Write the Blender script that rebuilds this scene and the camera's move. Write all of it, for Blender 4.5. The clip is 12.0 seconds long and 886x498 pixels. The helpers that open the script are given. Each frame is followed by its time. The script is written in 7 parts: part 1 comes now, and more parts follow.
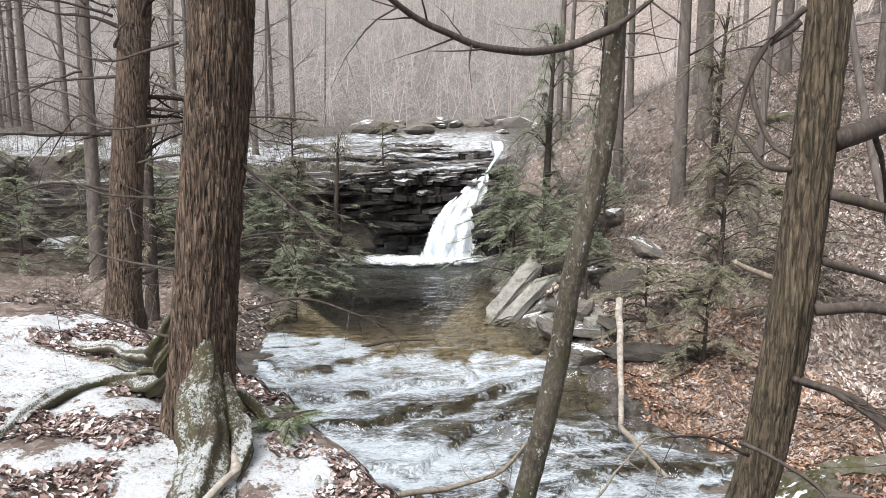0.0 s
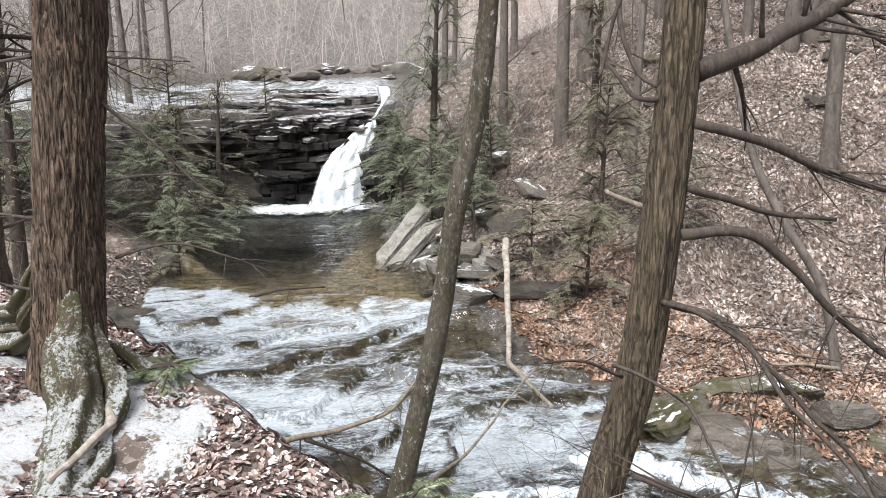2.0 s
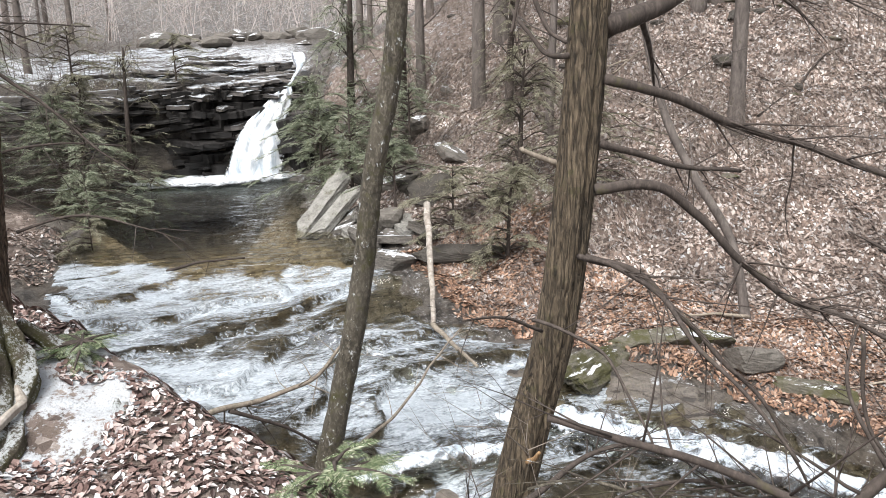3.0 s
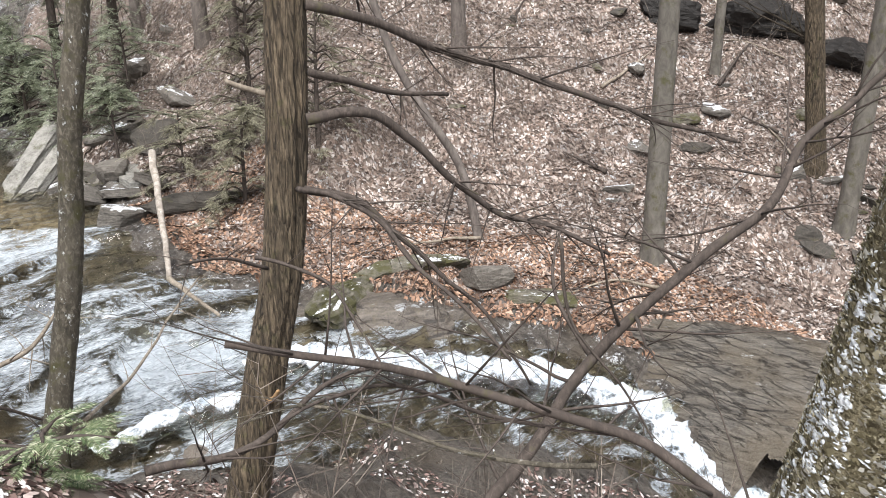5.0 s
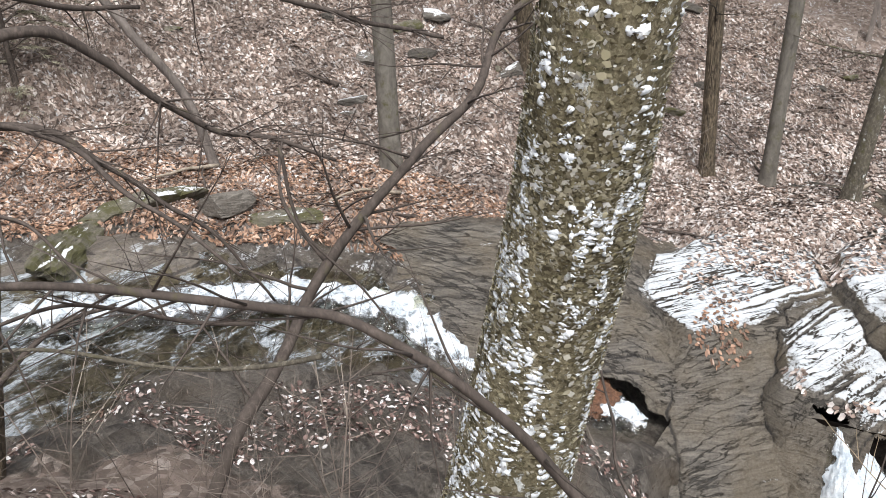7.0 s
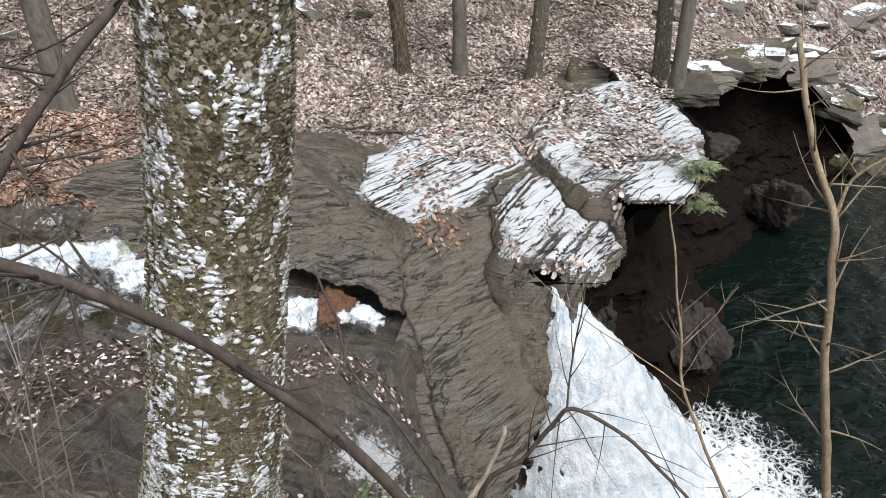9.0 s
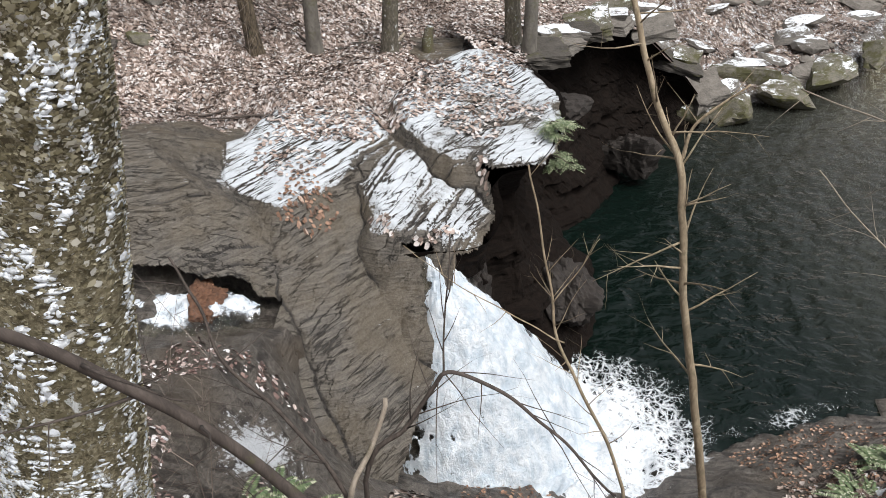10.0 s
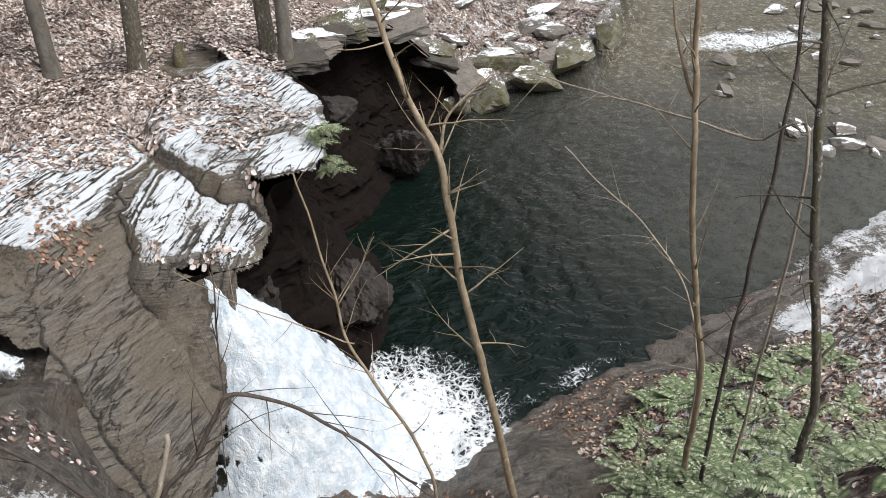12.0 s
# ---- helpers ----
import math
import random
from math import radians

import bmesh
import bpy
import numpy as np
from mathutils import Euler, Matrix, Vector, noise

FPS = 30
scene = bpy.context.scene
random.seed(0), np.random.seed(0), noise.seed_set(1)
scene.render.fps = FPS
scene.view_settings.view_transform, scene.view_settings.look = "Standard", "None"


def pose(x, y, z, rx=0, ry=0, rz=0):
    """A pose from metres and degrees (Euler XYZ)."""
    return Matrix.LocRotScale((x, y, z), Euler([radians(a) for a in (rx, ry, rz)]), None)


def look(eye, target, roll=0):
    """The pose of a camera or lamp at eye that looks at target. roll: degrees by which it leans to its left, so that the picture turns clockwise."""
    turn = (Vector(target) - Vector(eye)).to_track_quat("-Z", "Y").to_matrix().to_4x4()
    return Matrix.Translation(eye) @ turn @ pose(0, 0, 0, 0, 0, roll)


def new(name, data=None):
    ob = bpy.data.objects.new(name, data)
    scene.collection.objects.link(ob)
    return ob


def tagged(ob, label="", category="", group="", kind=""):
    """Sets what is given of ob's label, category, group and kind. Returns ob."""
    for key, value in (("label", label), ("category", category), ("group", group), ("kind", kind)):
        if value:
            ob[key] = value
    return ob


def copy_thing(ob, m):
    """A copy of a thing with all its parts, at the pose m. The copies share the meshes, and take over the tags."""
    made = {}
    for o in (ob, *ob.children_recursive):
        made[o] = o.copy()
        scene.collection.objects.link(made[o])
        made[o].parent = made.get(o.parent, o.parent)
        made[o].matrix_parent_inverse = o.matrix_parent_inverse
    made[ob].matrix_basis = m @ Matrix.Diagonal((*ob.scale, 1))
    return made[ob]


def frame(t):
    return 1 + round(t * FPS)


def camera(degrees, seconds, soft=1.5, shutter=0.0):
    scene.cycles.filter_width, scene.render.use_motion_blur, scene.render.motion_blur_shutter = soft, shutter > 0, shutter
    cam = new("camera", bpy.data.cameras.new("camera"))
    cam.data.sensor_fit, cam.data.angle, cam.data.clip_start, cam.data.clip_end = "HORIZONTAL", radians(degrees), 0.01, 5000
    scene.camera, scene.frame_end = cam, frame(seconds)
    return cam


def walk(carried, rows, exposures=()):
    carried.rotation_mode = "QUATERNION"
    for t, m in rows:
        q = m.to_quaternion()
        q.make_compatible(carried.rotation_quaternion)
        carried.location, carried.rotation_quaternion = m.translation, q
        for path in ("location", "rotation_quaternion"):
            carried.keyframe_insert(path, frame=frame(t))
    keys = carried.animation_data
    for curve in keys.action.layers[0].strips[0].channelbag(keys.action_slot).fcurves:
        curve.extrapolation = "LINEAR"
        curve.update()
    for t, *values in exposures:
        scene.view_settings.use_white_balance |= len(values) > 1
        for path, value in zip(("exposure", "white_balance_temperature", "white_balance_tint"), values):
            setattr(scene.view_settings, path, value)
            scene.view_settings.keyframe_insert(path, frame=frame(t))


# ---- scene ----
cam = camera(58.0, 12.0, soft=0.45)
PATH = [
    (0, (0.178, -0.181, 3.724), (0.143, 1.795, 3.416), -0.1),
    (0.5, (0.2, -0.171, 3.708), (0.2, 1.801, 3.375), -0.3),
    (1, (0.227, -0.157, 3.684), (0.29, 1.809, 3.32), -0.4),
    (1.5, (0.257, -0.152, 3.654), (0.38, 1.804, 3.258), -0.6),
    (2, (0.278, -0.153, 3.63), (0.505, 1.786, 3.197), -0.5),
    (2.5, (0.295, -0.143, 3.605), (0.601, 1.775, 3.129), -0.7),
    (2.7, (0.299, -0.149, 3.597), (0.648, 1.757, 3.104), -0.9),
    (4.3, (0.479, -0.176, 3.527), (1.222, 1.578, 2.917), -1.3),
    (4.5, (0.503, -0.173, 3.514), (1.33, 1.536, 2.886), -1),
    (5, (0.55, -0.203, 3.49), (1.499, 1.429, 2.828), -1.2),
    (5.5, (0.59, -0.235, 3.46), (1.644, 1.312, 2.757), -1.4),
    (6, (0.629, -0.271, 3.437), (1.773, 1.186, 2.683), -1.7),
    (6.5, (0.662, -0.316, 3.408), (1.909, 1.022, 2.601), -1.9),
    (7, (0.697, -0.36, 3.382), (2.048, 0.843, 2.528), -2.1),
    (7.5, (0.741, -0.389, 3.345), (2.169, 0.676, 2.436), -2.3),
    (7.7, (0.751, -0.402, 3.337), (2.204, 0.606, 2.403), -2.2),
    (9.3, (0.958, -0.448, 3.086), (2.573, 0.063, 2.023), -2.8),
    (9.5, (0.957, -0.467, 3.083), (2.579, -0.012, 2.004), -2.9),
    (10, (0.959, -0.513, 3.074), (2.602, -0.209, 1.975), -2.8),
    (10.5, (0.937, -0.555, 3.084), (2.591, -0.399, 1.969), -2.2),
    (11, (0.95, -0.596, 3.073), (2.601, -0.59, 1.944), -1.4),
    (11.5, (0.959, -0.64, 3.07), (2.615, -0.756, 1.955), -1.2),
    (12, (0.956, -0.674, 3.076), (2.609, -0.876, 1.969), -1.3),
]
walk(cam, [(t, look(e, g, r)) for t, e, g, r in PATH],
     exposures=((0, 0.66), (3.0, 0.7), (5.3, 0.76), (6.6, 0.62), (7.7, 0.53), (9.3, 0.31), (12.0, 0.42)))

# world: overcast winter sky, weak wide sun
world = bpy.data.worlds.new("sky")
scene.world = world
world.use_nodes = True
wn = world.node_tree.nodes
sky = wn.new("ShaderNodeTexSky")
sky.sky_type = "NISHITA"
sky.sun_disc = False
sky.sun_elevation, sky.sun_rotation = radians(62), radians(220)
sky.air_density, sky.dust_density, sky.ozone_density = 1.0, 5.0, 1.0
hsv = wn.new("ShaderNodeHueSaturation")
hsv.inputs["Saturation"].default_value = 0.25
world.node_tree.links.new(sky.outputs[0], hsv.inputs["Color"])
cloud = wn.new("ShaderNodeMix")
cloud.data_type, cloud.blend_type = "RGBA", "MULTIPLY"
cloud.inputs[0].default_value = 1.0
cloud.inputs[7].default_value = (0.985, 0.99, 1.02, 1)
world.node_tree.links.new(hsv.outputs[0], cloud.inputs[6])
world.node_tree.links.new(cloud.outputs[2], wn["Background"].inputs[0])
wn["Background"].inputs[1].default_value = 0.12
sun_data = bpy.data.lights.new("sun", "SUN")
sun_data.energy, sun_data.angle, sun_data.color = 2.5, radians(35), (1.0, 0.985, 0.96)
sun = new("sun", sun_data)
sun.matrix_world = look((-12, -16, 38), (2, 2, 0))

# ---- materials ----
def mat(name):
    m = bpy.data.materials.new(name)
    m.use_nodes = True
    nt = m.node_tree
    return m, nt, nt.nodes["Principled BSDF"]


def nd(nt, kind, **kw):
    n = nt.nodes.new("ShaderNode" + kind)
    for k, v in kw.items():
        if k in n.inputs:
            n.inputs[k].default_value = v
    return n


def coords(nt, scale=(1, 1, 1), generated=False):
    c = nt.nodes.new("ShaderNodeTexCoord")
    mp = nt.nodes.new("ShaderNodeMapping")
    mp.inputs["Scale"].default_value = scale
    nt.links.new(c.outputs["Generated" if generated else "Object"], mp.inputs["Vector"])
    return mp.outputs[0]


def noise_tex(nt, vec, scale, detail=6, rough=0.6, distort=0.0):
    n = nd(nt, "TexNoise", Scale=scale, Detail=detail, Roughness=rough, Distortion=distort)
    nt.links.new(vec, n.inputs["Vector"])
    return n.outputs["Fac"]


def ramp(nt, fac, stops, mode="LINEAR"):
    r = nt.nodes.new("ShaderNodeValToRGB")
    r.color_ramp.interpolation = mode
    e = r.color_ramp.elements
    while len(e) < len(stops):
        e.new(0.5)
    for el, (p, c) in zip(e, stops):
        el.position = p
        el.color = (*c, 1) if len(c) == 3 else c
    nt.links.new(fac, r.inputs[0])
    return r.outputs[0]


def mix(nt, fac, a, b, blend="MIX"):
    n = nt.nodes.new("ShaderNodeMix")
    n.data_type, n.blend_type = "RGBA", blend
    for sock, v in ((0, fac), (6, a), (7, b)):
        if hasattr(v, "is_linked"):
            nt.links.new(v, n.inputs[sock])
        else:
            n.inputs[sock].default_value = v if sock == 0 else ((*v, 1) if len(v) == 3 else v)
    return n.outputs[2]


def calc(nt, op, a, b=0.0, clamp=False):
    n = nt.nodes.new("ShaderNodeMath")
    n.operation, n.use_clamp = op, clamp
    for k, v in ((0, a), (1, b)):
        if hasattr(v, "is_linked"):
            nt.links.new(v, n.inputs[k])
        else:
            n.inputs[k].default_value = v
    return n.outputs[0]


def bump(nt, bsdf, height, strength=0.5, dist=0.02):
    b = nd(nt, "Bump", Strength=strength, Distance=dist)
    nt.links.new(height, b.inputs["Height"])
    nt.links.new(b.outputs[0], bsdf.inputs["Normal"])


def attr(nt, name):
    a = nt.nodes.new("ShaderNodeAttribute")
    a.attribute_name = name
    return a.outputs["Fac"]


def bark_material(name, dark, light, moss=0.0, snow=0.0, stretch=0.12, scale=18.0, depth=0.02, furrow=False):
    m, nt, p = mat(name)
    v = coords(nt, (1, 1, stretch))
    a = noise_tex(nt, v, scale, 8, 0.7, 0.6)
    b = noise_tex(nt, coords(nt), 3.0, 5)
    col = ramp(nt, a, [(0.3, [c * 0.35 for c in dark]), (0.5, dark), (0.72, light)])
    col = mix(nt, ramp(nt, b, [(0.35, (0, 0, 0)), (0.7, (0.6, 0.6, 0.6))]), col, [0.6 * x + 0.4 * y for x, y in zip(dark, light)])
    if furrow:
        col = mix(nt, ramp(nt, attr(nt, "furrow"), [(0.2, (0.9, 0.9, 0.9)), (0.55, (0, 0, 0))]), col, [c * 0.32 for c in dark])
    if moss:
        g = noise_tex(nt, coords(nt), 6.0, 8, 0.7)
        col = mix(nt, ramp(nt, g, [(0.62 - 0.25 * moss, (0, 0, 0)), (0.75 - 0.2 * moss, (1, 1, 1))]), col, (0.075, 0.072, 0.03))
    if snow:
        s = noise_tex(nt, coords(nt, (1, 1, 0.7)), 14.0, 8, 0.75)
        col = mix(nt, ramp(nt, s, [(0.66 - 0.2 * snow, (0, 0, 0)), (0.70 - 0.2 * snow, (1, 1, 1))]), col, (0.62, 0.64, 0.63))
    nt.links.new(col, p.inputs["Base Color"])
    p.inputs["Roughness"].default_value = 0.9
    h = a
    if furrow:
        # plates of bark parted by cracks
        w = nt.nodes.new("ShaderNodeVectorMath")
        w.operation = "ADD"
        wob = nd(nt, "TexNoise", Scale=9.0, Detail=4)
        sc = nt.nodes.new("ShaderNodeVectorMath")
        sc.operation = "SCALE"
        sc.inputs["Scale"].default_value = 0.09
        nt.links.new(wob.outputs["Color"], sc.inputs[0])
        nt.links.new(coords(nt, (1, 1, 0.13)), w.inputs[0])
        nt.links.new(sc.outputs[0], w.inputs[1])
        vor = nd(nt, "TexVoronoi", Scale=34.0)
        vor.feature = "DISTANCE_TO_EDGE"
        nt.links.new(w.outputs[0], vor.inputs["Vector"])
        cell = nd(nt, "TexVoronoi", Scale=34.0)
        nt.links.new(w.outputs[0], cell.inputs["Vector"])
        col = mix(nt, 0.55, col, ramp(nt, cell.outputs["Color"], [(0.2, (0.65, 0.63, 0.62)), (0.8, (1.3, 1.27, 1.24))]), "MULTIPLY")
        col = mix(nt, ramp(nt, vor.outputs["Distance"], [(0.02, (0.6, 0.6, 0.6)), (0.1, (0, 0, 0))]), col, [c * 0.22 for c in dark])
        nt.links.new(col, p.inputs["Base Color"])
        h = calc(nt, "ADD", a, ramp(nt, vor.outputs["Distance"], [(0.0, (0, 0, 0)), (0.2, (1, 1, 1))]))
    bump(nt, p, h, 0.9, depth)
    return m


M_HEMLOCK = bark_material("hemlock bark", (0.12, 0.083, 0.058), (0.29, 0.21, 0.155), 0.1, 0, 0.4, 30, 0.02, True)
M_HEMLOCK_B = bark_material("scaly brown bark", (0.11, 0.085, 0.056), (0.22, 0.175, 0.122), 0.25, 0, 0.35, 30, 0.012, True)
M_BEECH = bark_material("grey smooth bark", (0.12, 0.108, 0.092), (0.21, 0.195, 0.17), 0.35, 0, 0.5, 8, 0.006)
M_MOSSY = bark_material("mossy thin bark", (0.075, 0.065, 0.048), (0.27, 0.24, 0.19), 0.42, 0.3, 0.5, 34)
M_TWIG = bark_material("dark twig bark", (0.055, 0.043, 0.036), (0.13, 0.105, 0.09), 0.1, 0, 0.3, 25, 0.004)
M_PALE = bark_material("pale twig bark", (0.24, 0.2, 0.155), (0.46, 0.41, 0.34), 0.1, 0, 0.3, 20, 0.004)
M_DEADWOOD = bark_material("bleached dead wood", (0.3, 0.26, 0.22), (0.62, 0.58, 0.52), 0, 0.2, 0.2, 14, 0.006)
M_BIRCH = bark_material("flaky lichen bark", (0.15, 0.125, 0.072), (0.43, 0.39, 0.27), 0.3, 0.4, 0.9, 60, 0.02)
M_SAPLING = bark_material("pale sapling bark", (0.22, 0.17, 0.11), (0.46, 0.38, 0.27), 0.15, 0, 0.4, 16, 0.004)
M_FARTREE = bark_material("far grey bark", (0.13, 0.11, 0.098), (0.26, 0.228, 0.205), 0.1, 0, 0.3, 10)


def leaf_material(name, stops, rough=0.7, patch=0.0, thin=0.0):
    m, nt, p = mat(name)
    g = nt.nodes.new("ShaderNodeNewGeometry")
    col = ramp(nt, g.outputs["Random Per Island"], stops)
    if patch:
        # Dark streaks in the colour stand in for twigs and shadows among leaves.
        n = noise_tex(nt, coords(nt, (1, 1, 2.5)), 1.1, 7, 0.7)
        col = mix(nt, ramp(nt, n, [(0.42, (patch, patch, patch)), (0.6, (0, 0, 0))]), col, (0.22, 0.2, 0.19), "MULTIPLY")
    nt.links.new(col, p.inputs["Base Color"])
    p.inputs["Roughness"].default_value = rough
    if thin:
        t = nt.nodes.new("ShaderNodeBsdfTranslucent")
        nt.links.new(col, t.inputs["Color"])
        s = nd(nt, "MixShader", Fac=thin)
        nt.links.new(p.outputs[0], s.inputs[1])
        nt.links.new(t.outputs[0], s.inputs[2])
        nt.links.new(s.outputs[0], nt.nodes["Material Output"].inputs[0])
    return m


M_LITTER = leaf_material("fallen leaves", [(0, (0.075, 0.05, 0.038)), (0.25, (0.17, 0.12, 0.095)), (0.5, (0.29, 0.215, 0.175)), (0.7, (0.45, 0.37, 0.32)), (0.88, (0.57, 0.51, 0.47)), (1, (0.7, 0.68, 0.66))], 0.7, 0.75)
M_LITTER_PALE = leaf_material("pale dry leaves", [(0, (0.1, 0.07, 0.055)), (0.2, (0.26, 0.19, 0.155)), (0.45, (0.45, 0.36, 0.31)), (0.7, (0.62, 0.55, 0.51)), (1, (0.76, 0.75, 0.74))], 0.7, 0.5)
M_LITTER_RED = leaf_material("wet orange leaves", [(0, (0.1, 0.055, 0.035)), (0.3, (0.22, 0.125, 0.08)), (0.6, (0.34, 0.2, 0.13)), (0.85, (0.48, 0.31, 0.21)), (1, (0.62, 0.48, 0.39))], 0.6, 0.5)
M_NEEDLE = leaf_material("evergreen needles", [(0, (0.09, 0.115, 0.072)), (0.5, (0.27, 0.305, 0.205)), (0.85, (0.44, 0.46, 0.34)), (1, (0.6, 0.62, 0.55))], 0.5, 0.0, 0.45)
M_FERN = leaf_material("fern fronds", [(0, (0.05, 0.085, 0.035)), (0.5, (0.13, 0.175, 0.08)), (0.85, (0.28, 0.31, 0.19)), (1, (0.48, 0.48, 0.37))], 0.5)

SNOW = (0.72, 0.75, 0.78)


def ground_material():
    m, nt, p = mat("forest floor")
    v = coords(nt)
    big = noise_tex(nt, v, 0.9, 6)
    mid = noise_tex(nt, v, 5.0, 8, 0.7)
    fine = noise_tex(nt, v, 26.0, 8, 0.75)
    vor = nd(nt, "TexVoronoi", Scale=14.0)
    nt.links.new(v, vor.inputs["Vector"])
    leaf = ramp(nt, vor.outputs["Color"], [(0.1, (0.08, 0.06, 0.05)), (0.35, (0.19, 0.145, 0.12)), (0.6, (0.3, 0.24, 0.205)), (0.85, (0.45, 0.39, 0.35))])
    leaf = mix(nt, ramp(nt, mid, [(0.35, (0, 0, 0)), (0.65, (1, 1, 1))]), leaf, (0.15, 0.115, 0.095))
    rock = ramp(nt, fine, [(0.3, (0.05, 0.044, 0.038)), (0.5, (0.145, 0.128, 0.11)), (0.72, (0.26, 0.235, 0.205))])
    beds = noise_tex(nt, coords(nt, (0.9, 0.9, 7.0)), 2.2, 8, 0.75, 0.6)
    rock = mix(nt, ramp(nt, beds, [(0.38, (0.55, 0.55, 0.55)), (0.5, (0, 0, 0))]), rock, (0.03, 0.026, 0.021))
    thin = noise_tex(nt, coords(nt, (2.4, 0.5, 3.5)), 2.4, 8, 0.7, 0.8)
    rock = mix(nt, ramp(nt, thin, [(0.4, (0.9, 0.9, 0.9)), (0.52, (0, 0, 0))]), rock, (0.035, 0.03, 0.027))
    rock = mix(nt, ramp(nt, big, [(0.5, (0, 0, 0)), (0.66, (0.7, 0.7, 0.7))]), rock, (0.1, 0.078, 0.055))
    w = attr(nt, "rock")
    rk = ramp(nt, calc(nt, "ADD", w, calc(nt, "MULTIPLY", calc(nt, "SUBTRACT", mid, 0.5), 1.2)), [(0.42, (0, 0, 0)), (0.58, (1, 1, 1))])
    col = mix(nt, rk, leaf, rock)
    gravel = ramp(nt, vor.outputs["Color"], [(0.1, (0.15, 0.115, 0.078)), (0.5, (0.27, 0.22, 0.155)), (0.9, (0.4, 0.34, 0.26))])
    col = mix(nt, attr(nt, "silt"), col, gravel)
    sn = attr(nt, "snow")
    fac = calc(nt, "ADD", sn, calc(nt, "ADD", calc(nt, "MULTIPLY", calc(nt, "SUBTRACT", mid, 0.5), 1.6), calc(nt, "MULTIPLY", calc(nt, "SUBTRACT", fine, 0.5), 1.7)))
    sm = ramp(nt, fac, [(0.42, (0, 0, 0)), (0.54, (0.8, 0.8, 0.8)), (0.75, (1, 1, 1))])
    col = mix(nt, sm, col, SNOW)
    nt.links.new(col, p.inputs["Base Color"])
    rg = mix(nt, rk, (0.9, 0.9, 0.9), ramp(nt, mid, [(0.35, (0.25, 0.25, 0.25)), (0.65, (0.6, 0.6, 0.6))]))
    nt.links.new(rg, p.inputs["Roughness"])
    bump(nt, p, calc(nt, "ADD", calc(nt, "ADD", mid, fine), calc(nt, "MULTIPLY", calc(nt, "MULTIPLY", calc(nt, "ADD", beds, thin), rk), 1.4)), 0.9, 0.05)
    return m


M_GROUND = ground_material()


def rock_material(name, dark, light, snow=0.0, moss=0.0, wet=0.0, strata=1.0):
    """Layered stone. Snow lies on faces that point upwards."""
    m, nt, p = mat(name)
    v = coords(nt, (1, 1, 1 + 5 * strata))
    a = noise_tex(nt, v, 5.0, 8, 0.7)
    b = noise_tex(nt, coords(nt), 1.6, 6)
    fine = noise_tex(nt, coords(nt), 30.0, 6, 0.7)
    col = ramp(nt, a, [(0.3, dark), (0.7, light)])
    col = mix(nt, ramp(nt, fine, [(0.4, (0, 0, 0)), (0.7, (0.5, 0.5, 0.5))]), col, [1.35 * c for c in light])
    if moss:
        col = mix(nt, ramp(nt, noise_tex(nt, coords(nt), 4.0, 8, 0.7), [(0.6 - 0.25 * moss, (0, 0, 0)), (0.72 - 0.25 * moss, (1, 1, 1))]), col, (0.075, 0.072, 0.028))
    if snow:
        g = nt.nodes.new("ShaderNodeNewGeometry")
        sp = nt.nodes.new("ShaderNodeSeparateXYZ")
        nt.links.new(g.outputs["Normal"], sp.inputs[0])
        up = calc(nt, "SUBTRACT", sp.outputs[2], 0.8, False)
        k = calc(nt, "ADD", calc(nt, "MULTIPLY", up, 3.2), calc(nt, "ADD", calc(nt, "MULTIPLY", calc(nt, "SUBTRACT", a, 0.5), 1.6), calc(nt, "ADD", calc(nt, "MULTIPLY", calc(nt, "SUBTRACT", b, 0.5), 1.6), calc(nt, "MULTIPLY", calc(nt, "SUBTRACT", fine, 0.5), 0.9))))
        k = calc(nt, "ADD", k, snow - 0.5)
        col = mix(nt, ramp(nt, k, [(0.2, (0, 0, 0)), (0.32, (1, 1, 1))]), col, SNOW)
    nt.links.new(col, p.inputs["Base Color"])
    p.inputs["Roughness"].default_value = 0.85 - 0.5 * wet
    bump(nt, p, calc(nt, "ADD", a, calc(nt, "MULTIPLY", fine, 0.4)), 0.9, 0.04)
    return m


M_ROCK = rock_material("grey layered stone", (0.05, 0.045, 0.038), (0.21, 0.19, 0.165))
M_ROCK_DARK = rock_material("dark damp stone", (0.02, 0.018, 0.015), (0.09, 0.08, 0.068), 0.0, 0.15)
M_ROCK_SNOW = rock_material("snow dusted stone", (0.05, 0.045, 0.04), (0.18, 0.165, 0.145), 0.36)
# Darker than wet alone: shade under overhangs is put into this colour.
M_ROCK_WET_SHADE = rock_material("wet stone darkened as in shade", (0.003, 0.0027, 0.0025), (0.02, 0.017, 0.015), 0.0, 0.0, 0.3)
M_ROCK_BROWN = rock_material("brown wet stone", (0.045, 0.038, 0.032), (0.22, 0.19, 0.16), 0.0, 0.1, 0.5)
# Brown stone again, its colour lowered to carry the hollow's shade.
M_ROCK_CAVE = rock_material("brown stone darkened for shade", (0.006, 0.005, 0.004), (0.036, 0.028, 0.023), 0.0, 0.0, 0.2)
M_LICHEN = rock_material("pale lichened stone", (0.07, 0.066, 0.056), (0.34, 0.33, 0.3), 0.0, 0.12)
M_ROCK_MOSS = rock_material("mossy stone", (0.05, 0.046, 0.034), (0.18, 0.165, 0.13), 0.05, 0.6)


